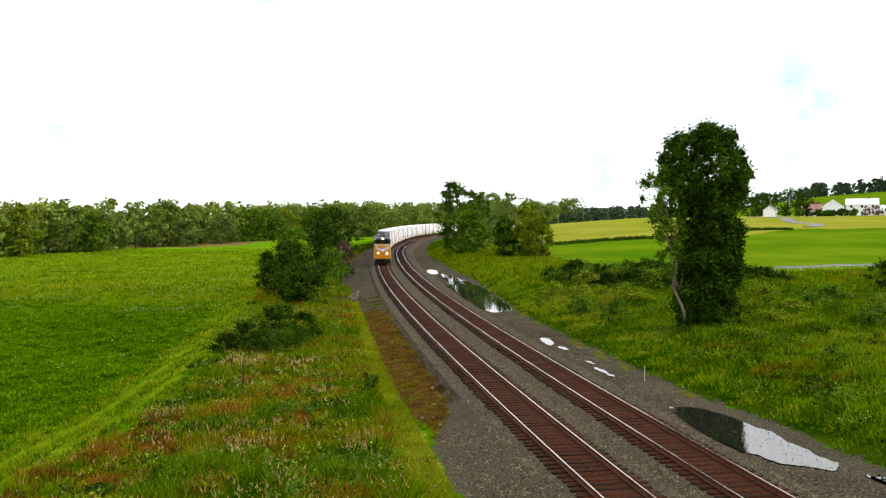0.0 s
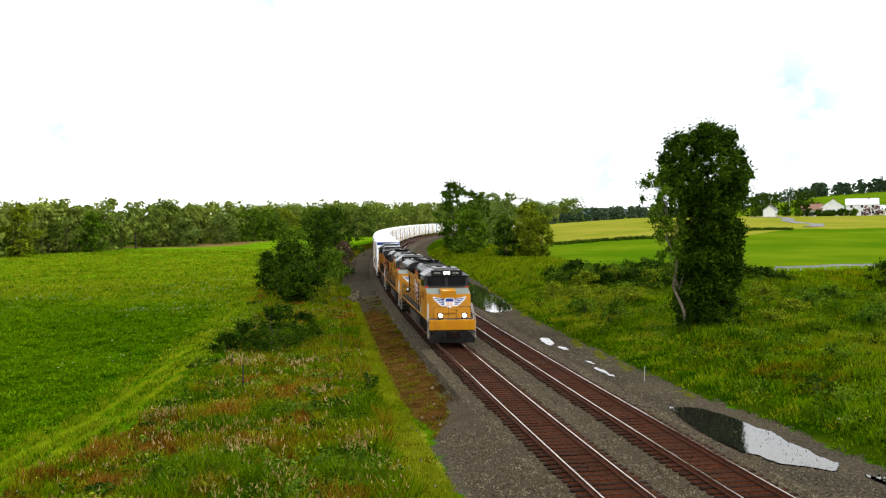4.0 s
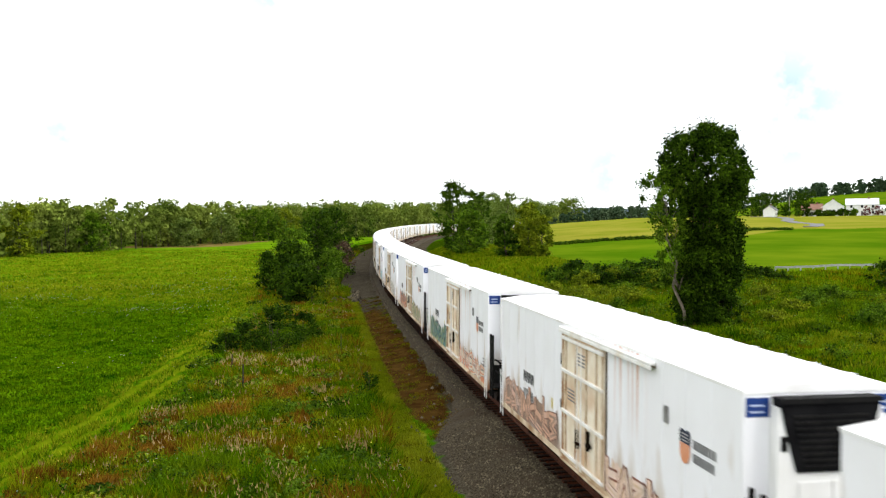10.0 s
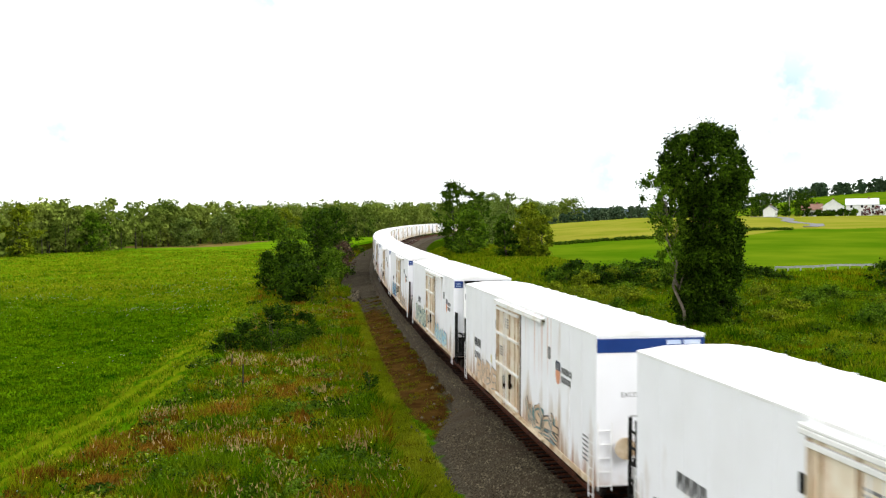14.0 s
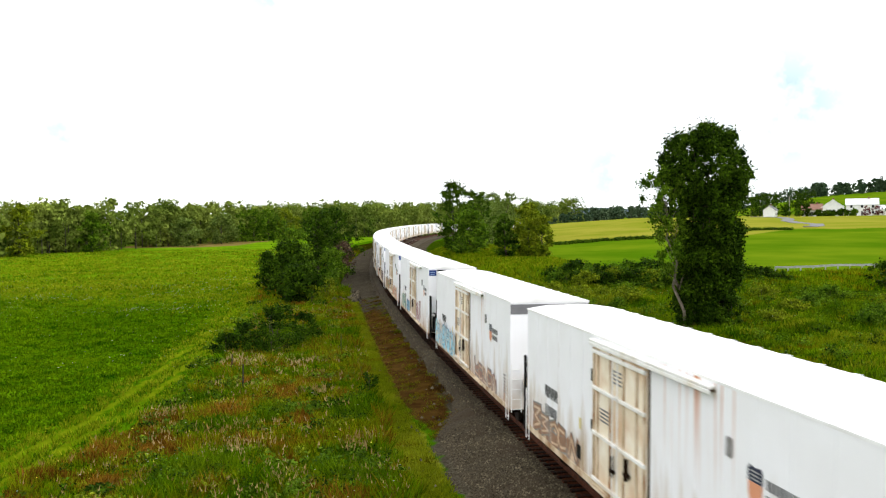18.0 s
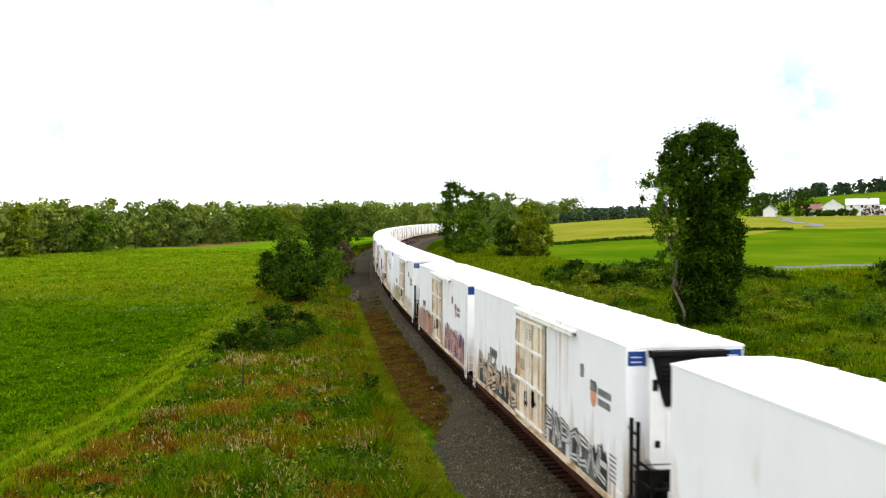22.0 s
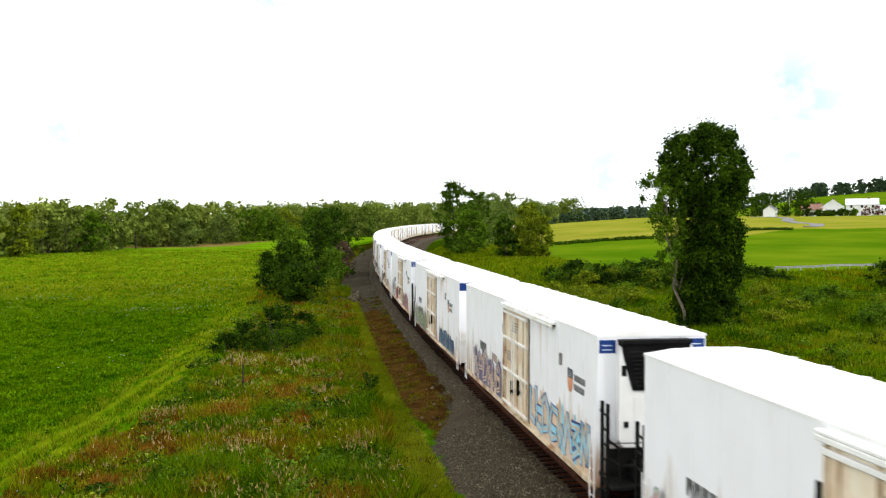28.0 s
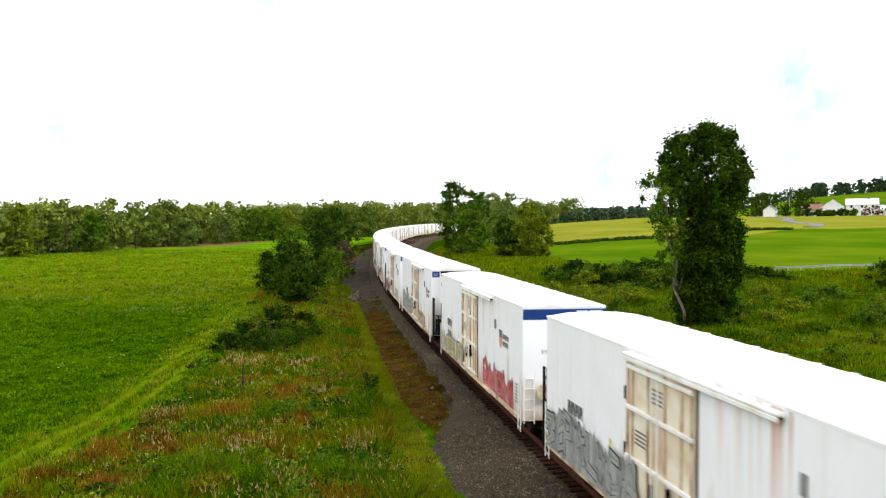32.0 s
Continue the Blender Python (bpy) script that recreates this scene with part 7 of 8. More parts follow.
    b.v += [(-8.9, -1.42, WALK), (-10.2, -1.42, WALK), (-10.5, -1.0, WALK), (-10.5, 1.0, WALK), (-10.2, 1.42, WALK), (-8.9, 1.42, WALK), (-8.9, -1.42, 3.58), (-9.8, -1.42, 3.30), (-10.0, -1.0, 3.28), (-10.0, 1.0, 3.28), (-9.8, 1.42, 3.30), (-8.9, 1.42, 3.58)]
    b.f += [(6, 7, 1, 0), (7, 8, 2, 1), (8, 9, 3, 2), (9, 10, 4, 3), (10, 11, 5, 4), (0, 1, 2, 3, 4, 5), (11, 10, 9, 8, 7, 6), (5, 11, 6, 0)]
    b.m += [0] * 8
    part("nose", b, M_YELOLD, root)
    block_letters(root, -8.7, -7.3, 2.72, 3.20, 1.475, M_REDLET, [4])
    rails(root, -3.4, 7.9, 11, M_BLACK)
    end_steps(root, FRONT + 0.3, 1, M_WHITE, M_YELOLD)
    end_steps(root, REAR, -1, M_WHITE, M_YELOLD)
    return root


TRAIN.append((locomotive_flagged(), 6.5, 164.1))
TRAIN.append((locomotive_lettered(), 6.5, 186.1))
TRAIN.append((locomotive_trailing(), 6.5, 209.2))

# ---------------------------------------------------------------- houses, road, guard rail, pole, far hills
M_SIDING = material("white_board_siding", (0.74, 0.74, 0.73), (0.82, 0.82, 0.82), 0.5, 0.6)
M_ROOFA = material("pale_grey_metal_roof", (0.55, 0.56, 0.58), (0.68, 0.69, 0.70), 0.5, 0.5)
M_ROOFB = material("red_brown_shingle_roof", (0.26, 0.13, 0.09), (0.36, 0.20, 0.15), 0.7, 0.8)
M_ROOFC = material("grey_shingle_roof", (0.16, 0.16, 0.17), (0.24, 0.24, 0.25), 0.7, 0.8)
M_PANE = material("dark_window_pane", (0.02, 0.025, 0.03), (0.035, 0.04, 0.045), 0.5, 0.1)
M_ROAD = material("pale_grey_asphalt", (0.17, 0.17, 0.17), (0.24, 0.24, 0.24), 0.4, 0.9)
M_ZINC = material("galvanised_steel", (0.36, 0.37, 0.37), (0.52, 0.53, 0.54), 2.0, 0.5, 0.3)
M_POST = material("weathered_grey_wood", (0.030, 0.024, 0.018), (0.075, 0.060, 0.045), 3.0, 0.9, spec=0.1)


def house(x, y, turn, w, dpt, h, rise, roof_mat, label, storeys=2, columns=4):
    """A gabled house: walls, roof, chimney, windows with frames, a door. Its front looks along -y."""
    root = tagged(new("house"), label, "house", "farm houses")
    root.matrix_basis = pose(x, y, float(ground(x, y)[0]) - 0.3, 0, 0, turn)
    b = Build()
    b.prism([(-dpt / 2, 0), (dpt / 2, 0), (dpt / 2, h), (0, h + rise), (-dpt / 2, h)], "x", -w / 2, w / 2)
    wall = part("wall", b, M_SIDING, root)
    b = Build()
    for s in (-1, 1):
        k = (dpt / 2 + 0.5) / (dpt / 2)
        b.prism([(0, h + rise + 0.02), (0, h + rise + 0.26), (s * dpt / 2 * k, h + rise * (1 - k) + 0.26), (s * dpt / 2 * k, h + rise * (1 - k) + 0.02)], "x", -w / 2 - 0.4, w / 2 + 0.4)
    roof = part("roof", b, roof_mat, root)
    b = Build()
    b.box(w * 0.18, w * 0.18 + 0.8, -0.4, 0.4, h + rise * 0.6, h + rise + 0.9)
    part("chimney", b, M_ROOFB, roof)
    for f in range(storeys):
        for c in range(columns):
            if f == 0 and c == columns // 2:
                b = Build()
                b.box(-w / 2 + w * (c + 0.5) / columns - 0.5, -w / 2 + w * (c + 0.5) / columns + 0.5, -dpt / 2 - 0.06, -dpt / 2, 0.3, 2.4)
                part("door", b, M_ROOFC, root)
                continue
            cx, cz = -w / 2 + w * (c + 0.5) / columns, 1.1 + f * 2.8
            b = Build()
            b.box(cx - 0.6, cx + 0.6, -dpt / 2 - 0.05, -dpt / 2, cz, cz + 1.4)
            win = part("window", b, M_SIDING, root)
            b = Build()
            b.box(cx - 0.5, cx + 0.5, -dpt / 2 - 0.08, -dpt / 2 - 0.05, cz + 0.1, cz + 1.3)
            part("pane", b, M_PANE, win)
    return root


house(201.5, 440, -24, 14.0, 9.0, 5.6, 2.6, M_ROOFA, "white two-storey house with pale metal roof among garden trees", 2, 3)
house(189.4, 444, 66, 10.0, 9.5, 4.6, 3.4, M_SIDING, "white gabled house with pale roof", 2, 3)
house(180.0, 446, -24, 9.0, 8.0, 3.4, 2.6, M_ROOFB, "low white house with red-brown shingle roof", 1, 3)
house(159.6, 446, 60, 5.6, 5.6, 3.6, 2.0, M_ROOFC, "small white house with grey roof", 2, 2)
house(219.0, 446, -24, 12.0, 8.0, 3.2, 1.8, M_ROOFA, "low white farm shed with pale roof", 1, 4)


def strip(name, pts, width, mat, label, lift=0.08):
    """A road laid on the land through plan points."""
    V, F = [], []
    P = []
    for (x0, y0), (x1, y1) in zip(pts, pts[1:]):
        for k in range(8):
            P.append((x0 + (x1 - x0) * k / 8, y0 + (y1 - y0) * k / 8))
    P.append(pts[-1])
    for i, (x, y) in enumerate(P):
        a, c = P[max(0, i - 1)], P[min(len(P) - 1, i + 1)]
        L = math.hypot(c[0] - a[0], c[1] - a[1])
        nx_, ny_ = -(c[1] - a[1]) / L, (c[0] - a[0]) / L
        for s in (-0.5, 0.5):
            q = (x + nx_ * width * s, y + ny_ * width * s)
            z = float(ground(*q)[0])
            V += [(*q, z - 0.2), (*q, z + lift)]
    for i in range(len(P) - 1):
        k = 4 * i
        F += [(k + 1, k + 3, k + 7, k + 5), (k, k + 1, k + 5, k + 4), (k + 2, k + 6, k + 7, k + 3)]
    me = bpy.data.meshes.new(name)
    me.from_pydata(V, [], F)
    me.materials.append(mat)
    tagged(new(name, me), label, "road", kind="structure")


strip("road", [(112, 279), (118, 288), (122, 299), (122, 315), (127, 338), (136, 359), (148, 400), (150, 440)], 4.2, M_ROAD, "narrow pale grey country road climbing through fields", 0.12)

# guard rail along the lower road
rail_root = tagged(new("guard_rail"), "galvanised steel guard rail on short posts along a road", "guard rail")
b = Build()
gp = [(46.2 + 1.9 * i, 127.0 + 0.385 * i) for i in range(24)]
g_z = [float(ground(x, y)[0]) for x, y in gp]
for (xa, ya), (xc, yc), za, zc in zip(gp, gp[1:], g_z, g_z[1:]):
    for lo, hi, dy in ((0.46, 0.56, -0.10), (0.56, 0.64, -0.03), (0.64, 0.74, -0.10)):
        b.v += [(xa, ya + dy, za + lo), (xc, yc + dy, zc + lo), (xc, yc + dy, zc + hi), (xa, ya + dy, za + hi), (xa, ya + dy + 0.05, za + lo), (xc, yc + dy + 0.05, zc + lo), (xc, yc + dy + 0.05, zc + hi), (xa, ya + dy + 0.05, za + hi)]
        k = len(b.v) - 8
        b.f += [(k, k + 1, k + 2, k + 3), (k + 7, k + 6, k + 5, k + 4), (k + 3, k + 2, k + 6, k + 7), (k, k + 4, k + 5, k + 1)]
        b.m += [0] * 4
part("beam", b, M_ZINC, rail_root, "corrugated steel beam")
for (x, y), z in zip(gp, g_z):
    b = Build()
    b.box(x - 0.07, x + 0.07, y - 0.02, y + 0.14, z - 0.3, z + 0.72)
    part("post", b, M_ZINC, rail_root)

# utility pole by the road
pole = tagged(new("utility_pole"), "tall pale wooden utility pole beside the road", "utility pole")
pole.matrix_basis = pose(166.6, 440, float(ground(166.6, 440)[0]))
b = Build()
b.tube([(0, 0, -0.5), (0, 0, 9.6)], 0.26, 8, 0.18)
part("shaft", b, material("sun_bleached_pole_wood", (0.40, 0.37, 0.32), (0.52, 0.49, 0.44), 2.0, 0.8), pole)
b = Build()
b.box(-1.2, 1.2, -0.07, 0.07, 8.9, 9.05)
part("crossarm", b, M_POST, pole)

# stakes and small things along the line
M_STAKE = material("faded_white_stake_paint", (0.34, 0.33, 0.30), (0.50, 0.49, 0.46), 4.0, 0.7)


def stake(x, y, h, r, mat, label):
    b = Build()
    b.tube([(0, 0, -0.2), (0, 0, h * 0.6), (0.02, 0.01, h)], r, 6, r * 0.8)
    tagged(part("stake", b, mat, at=pose(x, y, float(ground(x, y)[0]))), label, "stake", "stakes")


stake(-11.2, 50.6, 1.5, 0.05, M_POST, "dark weathered fence post in tall weeds")
stake(-13.4, 57.5, 1.1, 0.045, M_POST, "dark weathered fence post in tall weeds")
stake(-6.9, 61.0, 1.5, 0.03, M_POST, "thin dark stake in lime grass")
stake(10.9, 49.6, 0.85, 0.03, M_STAKE, "short white marker stake at grass edge")
b = Build()
b.box(-0.45, 0.45, -0.35, 0.35, 0, 1.0, 0.06)
b.prism([(-0.5, 1.0), (0.5, 1.0), (0.42, 1.12), (-0.42, 1.12)], "y", -0.4, 0.4)
x_, y_, _ = line(168, -7.2)
tagged(part("equipment_case", b, M_BLACK, at=pose(float(x_), float(y_), float(ground(x_, y_)[0]) - 0.02)), "dark metal equipment case beside the line", "equipment case")

# wooded ridges on the horizon, haze mixed into their blue-grey colour
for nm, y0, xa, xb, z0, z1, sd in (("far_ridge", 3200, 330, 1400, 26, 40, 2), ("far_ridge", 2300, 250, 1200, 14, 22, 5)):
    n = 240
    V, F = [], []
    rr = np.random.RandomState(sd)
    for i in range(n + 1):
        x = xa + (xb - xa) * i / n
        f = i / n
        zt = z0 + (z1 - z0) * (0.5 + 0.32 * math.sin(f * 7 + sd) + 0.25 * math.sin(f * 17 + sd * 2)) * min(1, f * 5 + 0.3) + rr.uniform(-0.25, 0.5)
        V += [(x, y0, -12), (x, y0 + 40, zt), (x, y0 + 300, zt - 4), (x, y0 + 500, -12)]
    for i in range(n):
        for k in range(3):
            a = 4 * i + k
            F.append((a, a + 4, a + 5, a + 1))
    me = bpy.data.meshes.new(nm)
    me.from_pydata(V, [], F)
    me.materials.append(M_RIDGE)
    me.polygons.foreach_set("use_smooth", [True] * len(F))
    tagged(new(nm, me), "wooded hills on the horizon, tinted blue for haze", "hills", kind="structure")

# ---------------------------------------------------------------- grass, weeds, flowers, stones
RG = np.random.RandomState(77)


def blades(x, y, h, width, per, spread_, lean=0.35):
    """Grass tufts: thin pointed blades that lean outwards."""
    n = len(x)
    z = ground(x, y)
    X, Y, Z, H, W = (np.repeat(v, per) for v in (x, y, z, h, width))
    m = n * per
    a = RG.uniform(0, 2 * np.pi, m)
    r = spread_ * np.sqrt(RG.uniform(0, 1, m))
    bx, by = X + np.cos(a) * r, Y + np.sin(a) * r
    hh = H * RG.uniform(0.55, 1.15, m)
    ln = lean * hh * RG.uniform(0.2, 1.2, m)
    la = a + RG.normal(scale=0.6, size=m)
    tx, ty = bx + np.cos(la) * ln, by + np.sin(la) * ln
    wa = RG.uniform(0, 2 * np.pi, m)
    wx, wy = np.cos(wa) * W / 2, np.sin(wa) * W / 2
    return np.stack([np.stack([bx - wx, by - wy, Z - 0.03], 1), np.stack([bx + wx, by + wy, Z - 0.03], 1), np.stack([tx, ty, Z + hh], 1)], 1)


def stuff(name, label, category, verts, mats, index=None):
    tagged(new(name, cloud(name, verts, 3, mats, index)), label, category, kind="stuff")


def along(n, s0, s1, d0, d1, power=1.0):
    """Random plan points in a band of the line."""
    s = s0 + (s1 - s0) * RG.uniform(0, 1, n) ** power
    d = RG.uniform(d0, d1, n)
    x, y, _ = line(s, d)
    return x, y, s, d


def spot(x, y, places):
    """How near plan points lie to a few named places (x, y, radius)."""
    v = np.zeros_like(x)
    for a, b, r in places:
        v = np.maximum(v, np.exp(-((x - a) ** 2 + ((y - b) / 1.5) ** 2) / (r * r)))
    return v


STRAW_AT = [(-14.7, 60.7, 1.3), (-12.6, 58.7, 1.2), (-8.5, 36.7, 1.1), (-8.9, 57.2, 1.0), (-5.7, 31.7, 1.0), (-13.5, 44.7, 1.0), (-6.7, 47.7, 0.9), (-3.3, 36.2, 0.9), (-10.0, 40.0, 1.0)]
RED_AT = [(-7.9, 49.2, 1.5), (-5.4, 47.4, 1.2), (-6.5, 43.2, 1.3), (-10.1, 44.2, 1.6), (-14.3, 42.7, 1.8), (-15.5, 34.2, 2.2), (-2.6, 37.7, 0.8), (-12.2, 38.4, 1.4), (-9.0, 84, 1.6), (-10.6, 90, 1.6)]
DARK_AT = [(-9.6, 33.7, 1.3), (-3.2, 32.2, 1.2), (-8.3, 43.7, 1.2), (-13.7, 48.2, 1.4), (-6.5, 31.7, 1.2), (-4.6, 44.6, 1.3), (-9.8, 71, 2.0), (-12, 75, 2.4)]


def meadow_points(n, s0, s1, power):
    s = s0 + (s1 - s0) * RG.uniform(0, 1, n) ** power
    d = RG.uniform(-24, -5.0, n)
    x, y, _ = line(s, d)
    k = (d + 0.7 * waves(x, y, 7, 10) > meadow_edge(s) + 0.2) & (d + 0.4 * waves(x, y, 5, 8) < lime_edge(s))
    return x[k], y[k], s[k], d[k]


# rough meadow left of the line
x, y, s, d = meadow_points(105000, 14, 112, 1.5)
patch = waves(x, y, 6.0, 31) + 0.6 * waves(x, y, 2.2, 32)
red, dark, pale = spot(x, y, RED_AT), spot(x, y, DARK_AT), spot(x, y, STRAW_AT)
h = np.interp(patch, [-0.6, 0.0, 0.6], [0.12, 0.32, 0.75]) * RG.uniform(0.6, 1.4, len(x)) + 0.15 * dark
v = blades(x, y, h * 0.9, RG.uniform(0.03, 0.075, len(x)), 5, 0.22, 0.8)
dry = waves(x, y, 4.5, 41) + 0.5 * waves(x, y, 1.7, 42) + RG.normal(scale=0.2, size=len(x)) + 0.75 * red - 1.2 * dark
idx = np.where(dry > 0.42, 1, np.where(dry > 0.24, 2, np.where(dry < -0.6, 4, np.where(dry < -0.16, 3, 0))))
stuff("meadow_weeds", "rough meadow of green, straw and red-brown weeds", "weeds", v, [M_WEED, M_BROWN, M_LIME, M_GRASS, M_BANKDARK], np.repeat(idx, 5))
# pale seed heads
x, y, s, d = meadow_points(26000, 14, 90, 1.6)
k = RG.uniform(0, 1, len(x)) < 0.09 * (waves(x, y, 4.0, 51) > 0.05) + 0.015 + 0.95 * spot(x, y, STRAW_AT) ** 1.8
x, y = x[k], y[k]
v = blades(x, y, RG.uniform(0.10, 0.22, len(x)), np.full(len(x), 0.055), 3, 0.10, 0.6)
v[:, :, 2] += RG.uniform(0.28, 0.5, len(v))[:, None]
stuff("seed_heads", "pale straw-coloured grass seed heads", "seed heads", v, [M_STRAW])
# lime strip and dead weeds beside the ballast
s = 14 + 80 * RG.uniform(0, 1, 22000) ** 1.4
d = lime_edge(s) + RG.uniform(-0.3, 1.0, len(s)) * np.interp(s, [20, 40, 70, 95], [1.3, 1.1, 1.0, 0.8])
x, y, _ = line(s, d)
stuff("short_grass", "short lime-green grass strip beside the ballast", "grass", blades(x, y, RG.uniform(0.05, 0.15, len(x)), RG.uniform(0.03, 0.06, len(x)), 4, 0.18, 0.7), [M_LIME, M_WEED], np.repeat((waves(x, y, 3.0, 65) + RG.normal(scale=0.3, size=len(x)) > 0.4).astype(int), 4))
x, y, s, d = along(30000, 30, 96, -4.9, -2.0, 1.2)
k = waves(x, y, 3.0, 61) + 0.6 * waves(x, y, 1.2, 62) + RG.normal(scale=0.2, size=len(x)) > 0.1
x, y = x[k], y[k]
stuff("dead_weeds", "red-brown dead weeds on the ballast shoulder", "weeds", blades(x, y, RG.uniform(0.02, 0.08, len(x)), RG.uniform(0.015, 0.045, len(x)), 4, 0.25, 0.9), [M_DEADWEED, M_WEED], np.repeat((waves(x, y, 2.0, 63) + RG.normal(scale=0.3, size=len(x)) > 0.1).astype(int), 4))


def field_points(n, y0, y1, power=1.3):
    y = y0 + (y1 - y0) * RG.uniform(0, 1, n) ** power
    x = RG.uniform(-0.60, -0.10, n) * y
    s, d = offset(x, y)
    dl = d - lane_at(s)
    k = (d < meadow_edge(s) - 0.3) & ((s > 130) | (np.abs(np.abs(dl) - 0.75) > 0.34))
    return x[k], y[k], dl[k]


# clover and grass of the field
parts_, tone = [], []
for n, y0, y1, hh, ww, per in ((30000, 28, 72, 0.20, 0.07, 5), (30000, 72, 130, 0.24, 0.12, 4), (26000, 130, 300, 0.28, 0.22, 4)):
    x, y, dl = field_points(n, y0, y1)
    k = waves(x, y, 4.0, 71) + 0.6 * waves(x, y, 1.4, 72) + RG.normal(scale=0.3, size=len(x))
    parts_.append(blades(x, y, hh * np.interp(k, [-0.8, 0.8], [0.4, 1.5]), RG.uniform(0.7, 1.4, len(x)) * ww, per, ww * 3.5, 0.8))
    # lime blades become commoner far off and beside the lane
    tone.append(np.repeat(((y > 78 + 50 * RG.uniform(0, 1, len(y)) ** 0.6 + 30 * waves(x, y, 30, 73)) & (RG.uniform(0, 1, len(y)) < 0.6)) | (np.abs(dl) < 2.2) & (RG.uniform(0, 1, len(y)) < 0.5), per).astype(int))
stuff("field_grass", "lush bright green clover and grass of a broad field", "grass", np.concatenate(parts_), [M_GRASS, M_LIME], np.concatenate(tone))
# clover clumps
x, y, dl = field_points(16000, 28, 105, 1.1)
k = (waves(x, y, 3.4, 75) + 0.7 * waves(x, y, 1.3, 76) > 0.0) & (np.abs(dl) > 1.4)
x, y = x[k], y[k]
r = RG.uniform(0.16, 0.36, len(x))
v = leaves_at(np.stack([x, y, ground(x, y) + r * 0.5], 1), r, len(x) * 15, 0.15, 0.7)
M_CLOVER = material("clover_leaves", (0.054, 0.152, 0.001), (0.136, 0.268, 0.003), 0.5, 0.8, island=0.65, translucent=0.3, spec=0.0)
tagged(new("clover", cloud("clover", v, 4, [M_CLOVER])), "low leafy clover clumps in the field", "clover", kind="stuff")


def specks(x, y, z, size):
    n = len(x)
    a = RG.uniform(0, 6.28, n)
    out = np.empty((n, 3, 3))
    for k in range(3):
        out[:, k] = np.stack([x + np.cos(a + k * 2.09) * size, y + np.sin(a + k * 2.09) * size * 0.8, z + RG.uniform(-0.3, 0.3, n) * size], 1)
    return out


x, y, dl = field_points(30000, 58, 190)
k = waves(x, y, 22.0, 81) + 0.5 * waves(x, y, 8.0, 82) + 0.8 * spot(x, y, [(-46, 118, 14), (-39, 128, 12), (-33, 100, 7)]) + RG.normal(scale=0.45, size=len(x)) > 0.85
x, y = x[k], y[k]
stuff("field_flowers", "scattered white clover flowers in the field", "flowers", specks(x, y, ground(x, y) + 0.34, RG.uniform(0.035, 0.09, len(x))), [M_FLOWER])
x, y, s, d = meadow_points(5200, 15, 85, 1.5)
k = RG.uniform(0, 1, len(x)) < 0.05 + 0.8 * spot(x, y, [(-11.1, 35.7, 0.7), (-1.6, 32.4, 0.6), (-7.1, 56.7, 0.6), (-6.0, 62, 0.6)])
x, y = x[k], y[k]
stuff("meadow_flowers", "small white wild flowers in the meadow", "flowers", specks(x, y, ground(x, y) + 0.45, RG.uniform(0.025, 0.055, len(x))), [M_FLOWER])
x, y, s, d = meadow_points(4000, 15, 45, 1.3)
k = RG.uniform(0, 1, len(x)) < 0.02 + 0.8 * spot(x, y, [(-13.4, 33.7, 0.6), (-14.2, 33.0, 0.5), (-13.0, 35.4, 0.5)])
x, y = x[k], y[k]
stuff("meadow_flowers", "small yellow wild flowers in the meadow", "flowers", specks(x, y, ground(x, y) + 0.45, RG.uniform(0.03, 0.06, len(x))), [M_YELLOW_FLOWER])

# leafy weeds, in clumps
def leafy(name, label, n, s0, s1, d0, d1, h0, h1, mats, seed):
    x, y, s, d = along(n, s0, s1, d0, d1, 1.4)
    k = waves(x, y, 6.0, seed) + 0.5 * waves(x, y, 2.2, seed + 1) > 0.12
    x, y = x[k], y[k]
    z = ground(x, y)
    hh = RG.uniform(h0, h1, len(x))
    c = np.stack([x, y, z + hh * 0.55], 1)
    v = leaves_at(c, hh * 0.62, len(x) * 34, 0.14, 0.8)
    which = RG.randint(0, len(mats), 4096)
    cell = (np.floor(v[:, 0, 0] / 1.3) * 31 + np.floor(v[:, 0, 1] / 1.3) * 17).astype(int) % 4096
    tagged(new(name, cloud(name, v, 4, mats, which[cell])), label, "weeds", kind="stuff")


leafy("leafy_weeds", "leafy green weed clumps in the meadow", 3800, 16, 105, -17, -6.6, 0.22, 0.55, [M_LEAF_MID, M_LEAF_DARK, M_LEAF_MID, M_LEAF_LIGHT], 131)
x, y, s, d = meadow_points(9000, 15, 110, 1.4)
k = RG.uniform(0, 1, len(x)) < 0.05 + 0.9 * spot(x, y, DARK_AT)
x, y = x[k], y[k]
r = RG.uniform(0.2, 0.45, len(x))
v = leaves_at(np.stack([x, y, ground(x, y) + r * 0.7], 1), r, len(x) * 22, 0.13, 0.9)
tagged(new("leafy_weeds", cloud("leafy_weeds", v, 4, [M_LEAF_DARK, M_LEAF_MID], (RG.uniform(0, 1, len(v)) > 0.55).astype(int))), "dark leafy weed patches in the meadow", "weeds", kind="stuff")
leafy("leafy_weeds", "leafy green weed clumps on the bank", 6500, 18, 112, 11.6, 44, 0.35, 0.95, [M_LEAF_MID, M_LEAF_DARK, M_BANKDARK, M_LEAF_MID, M_LEAF_DARK, M_BANKDARK], 141)

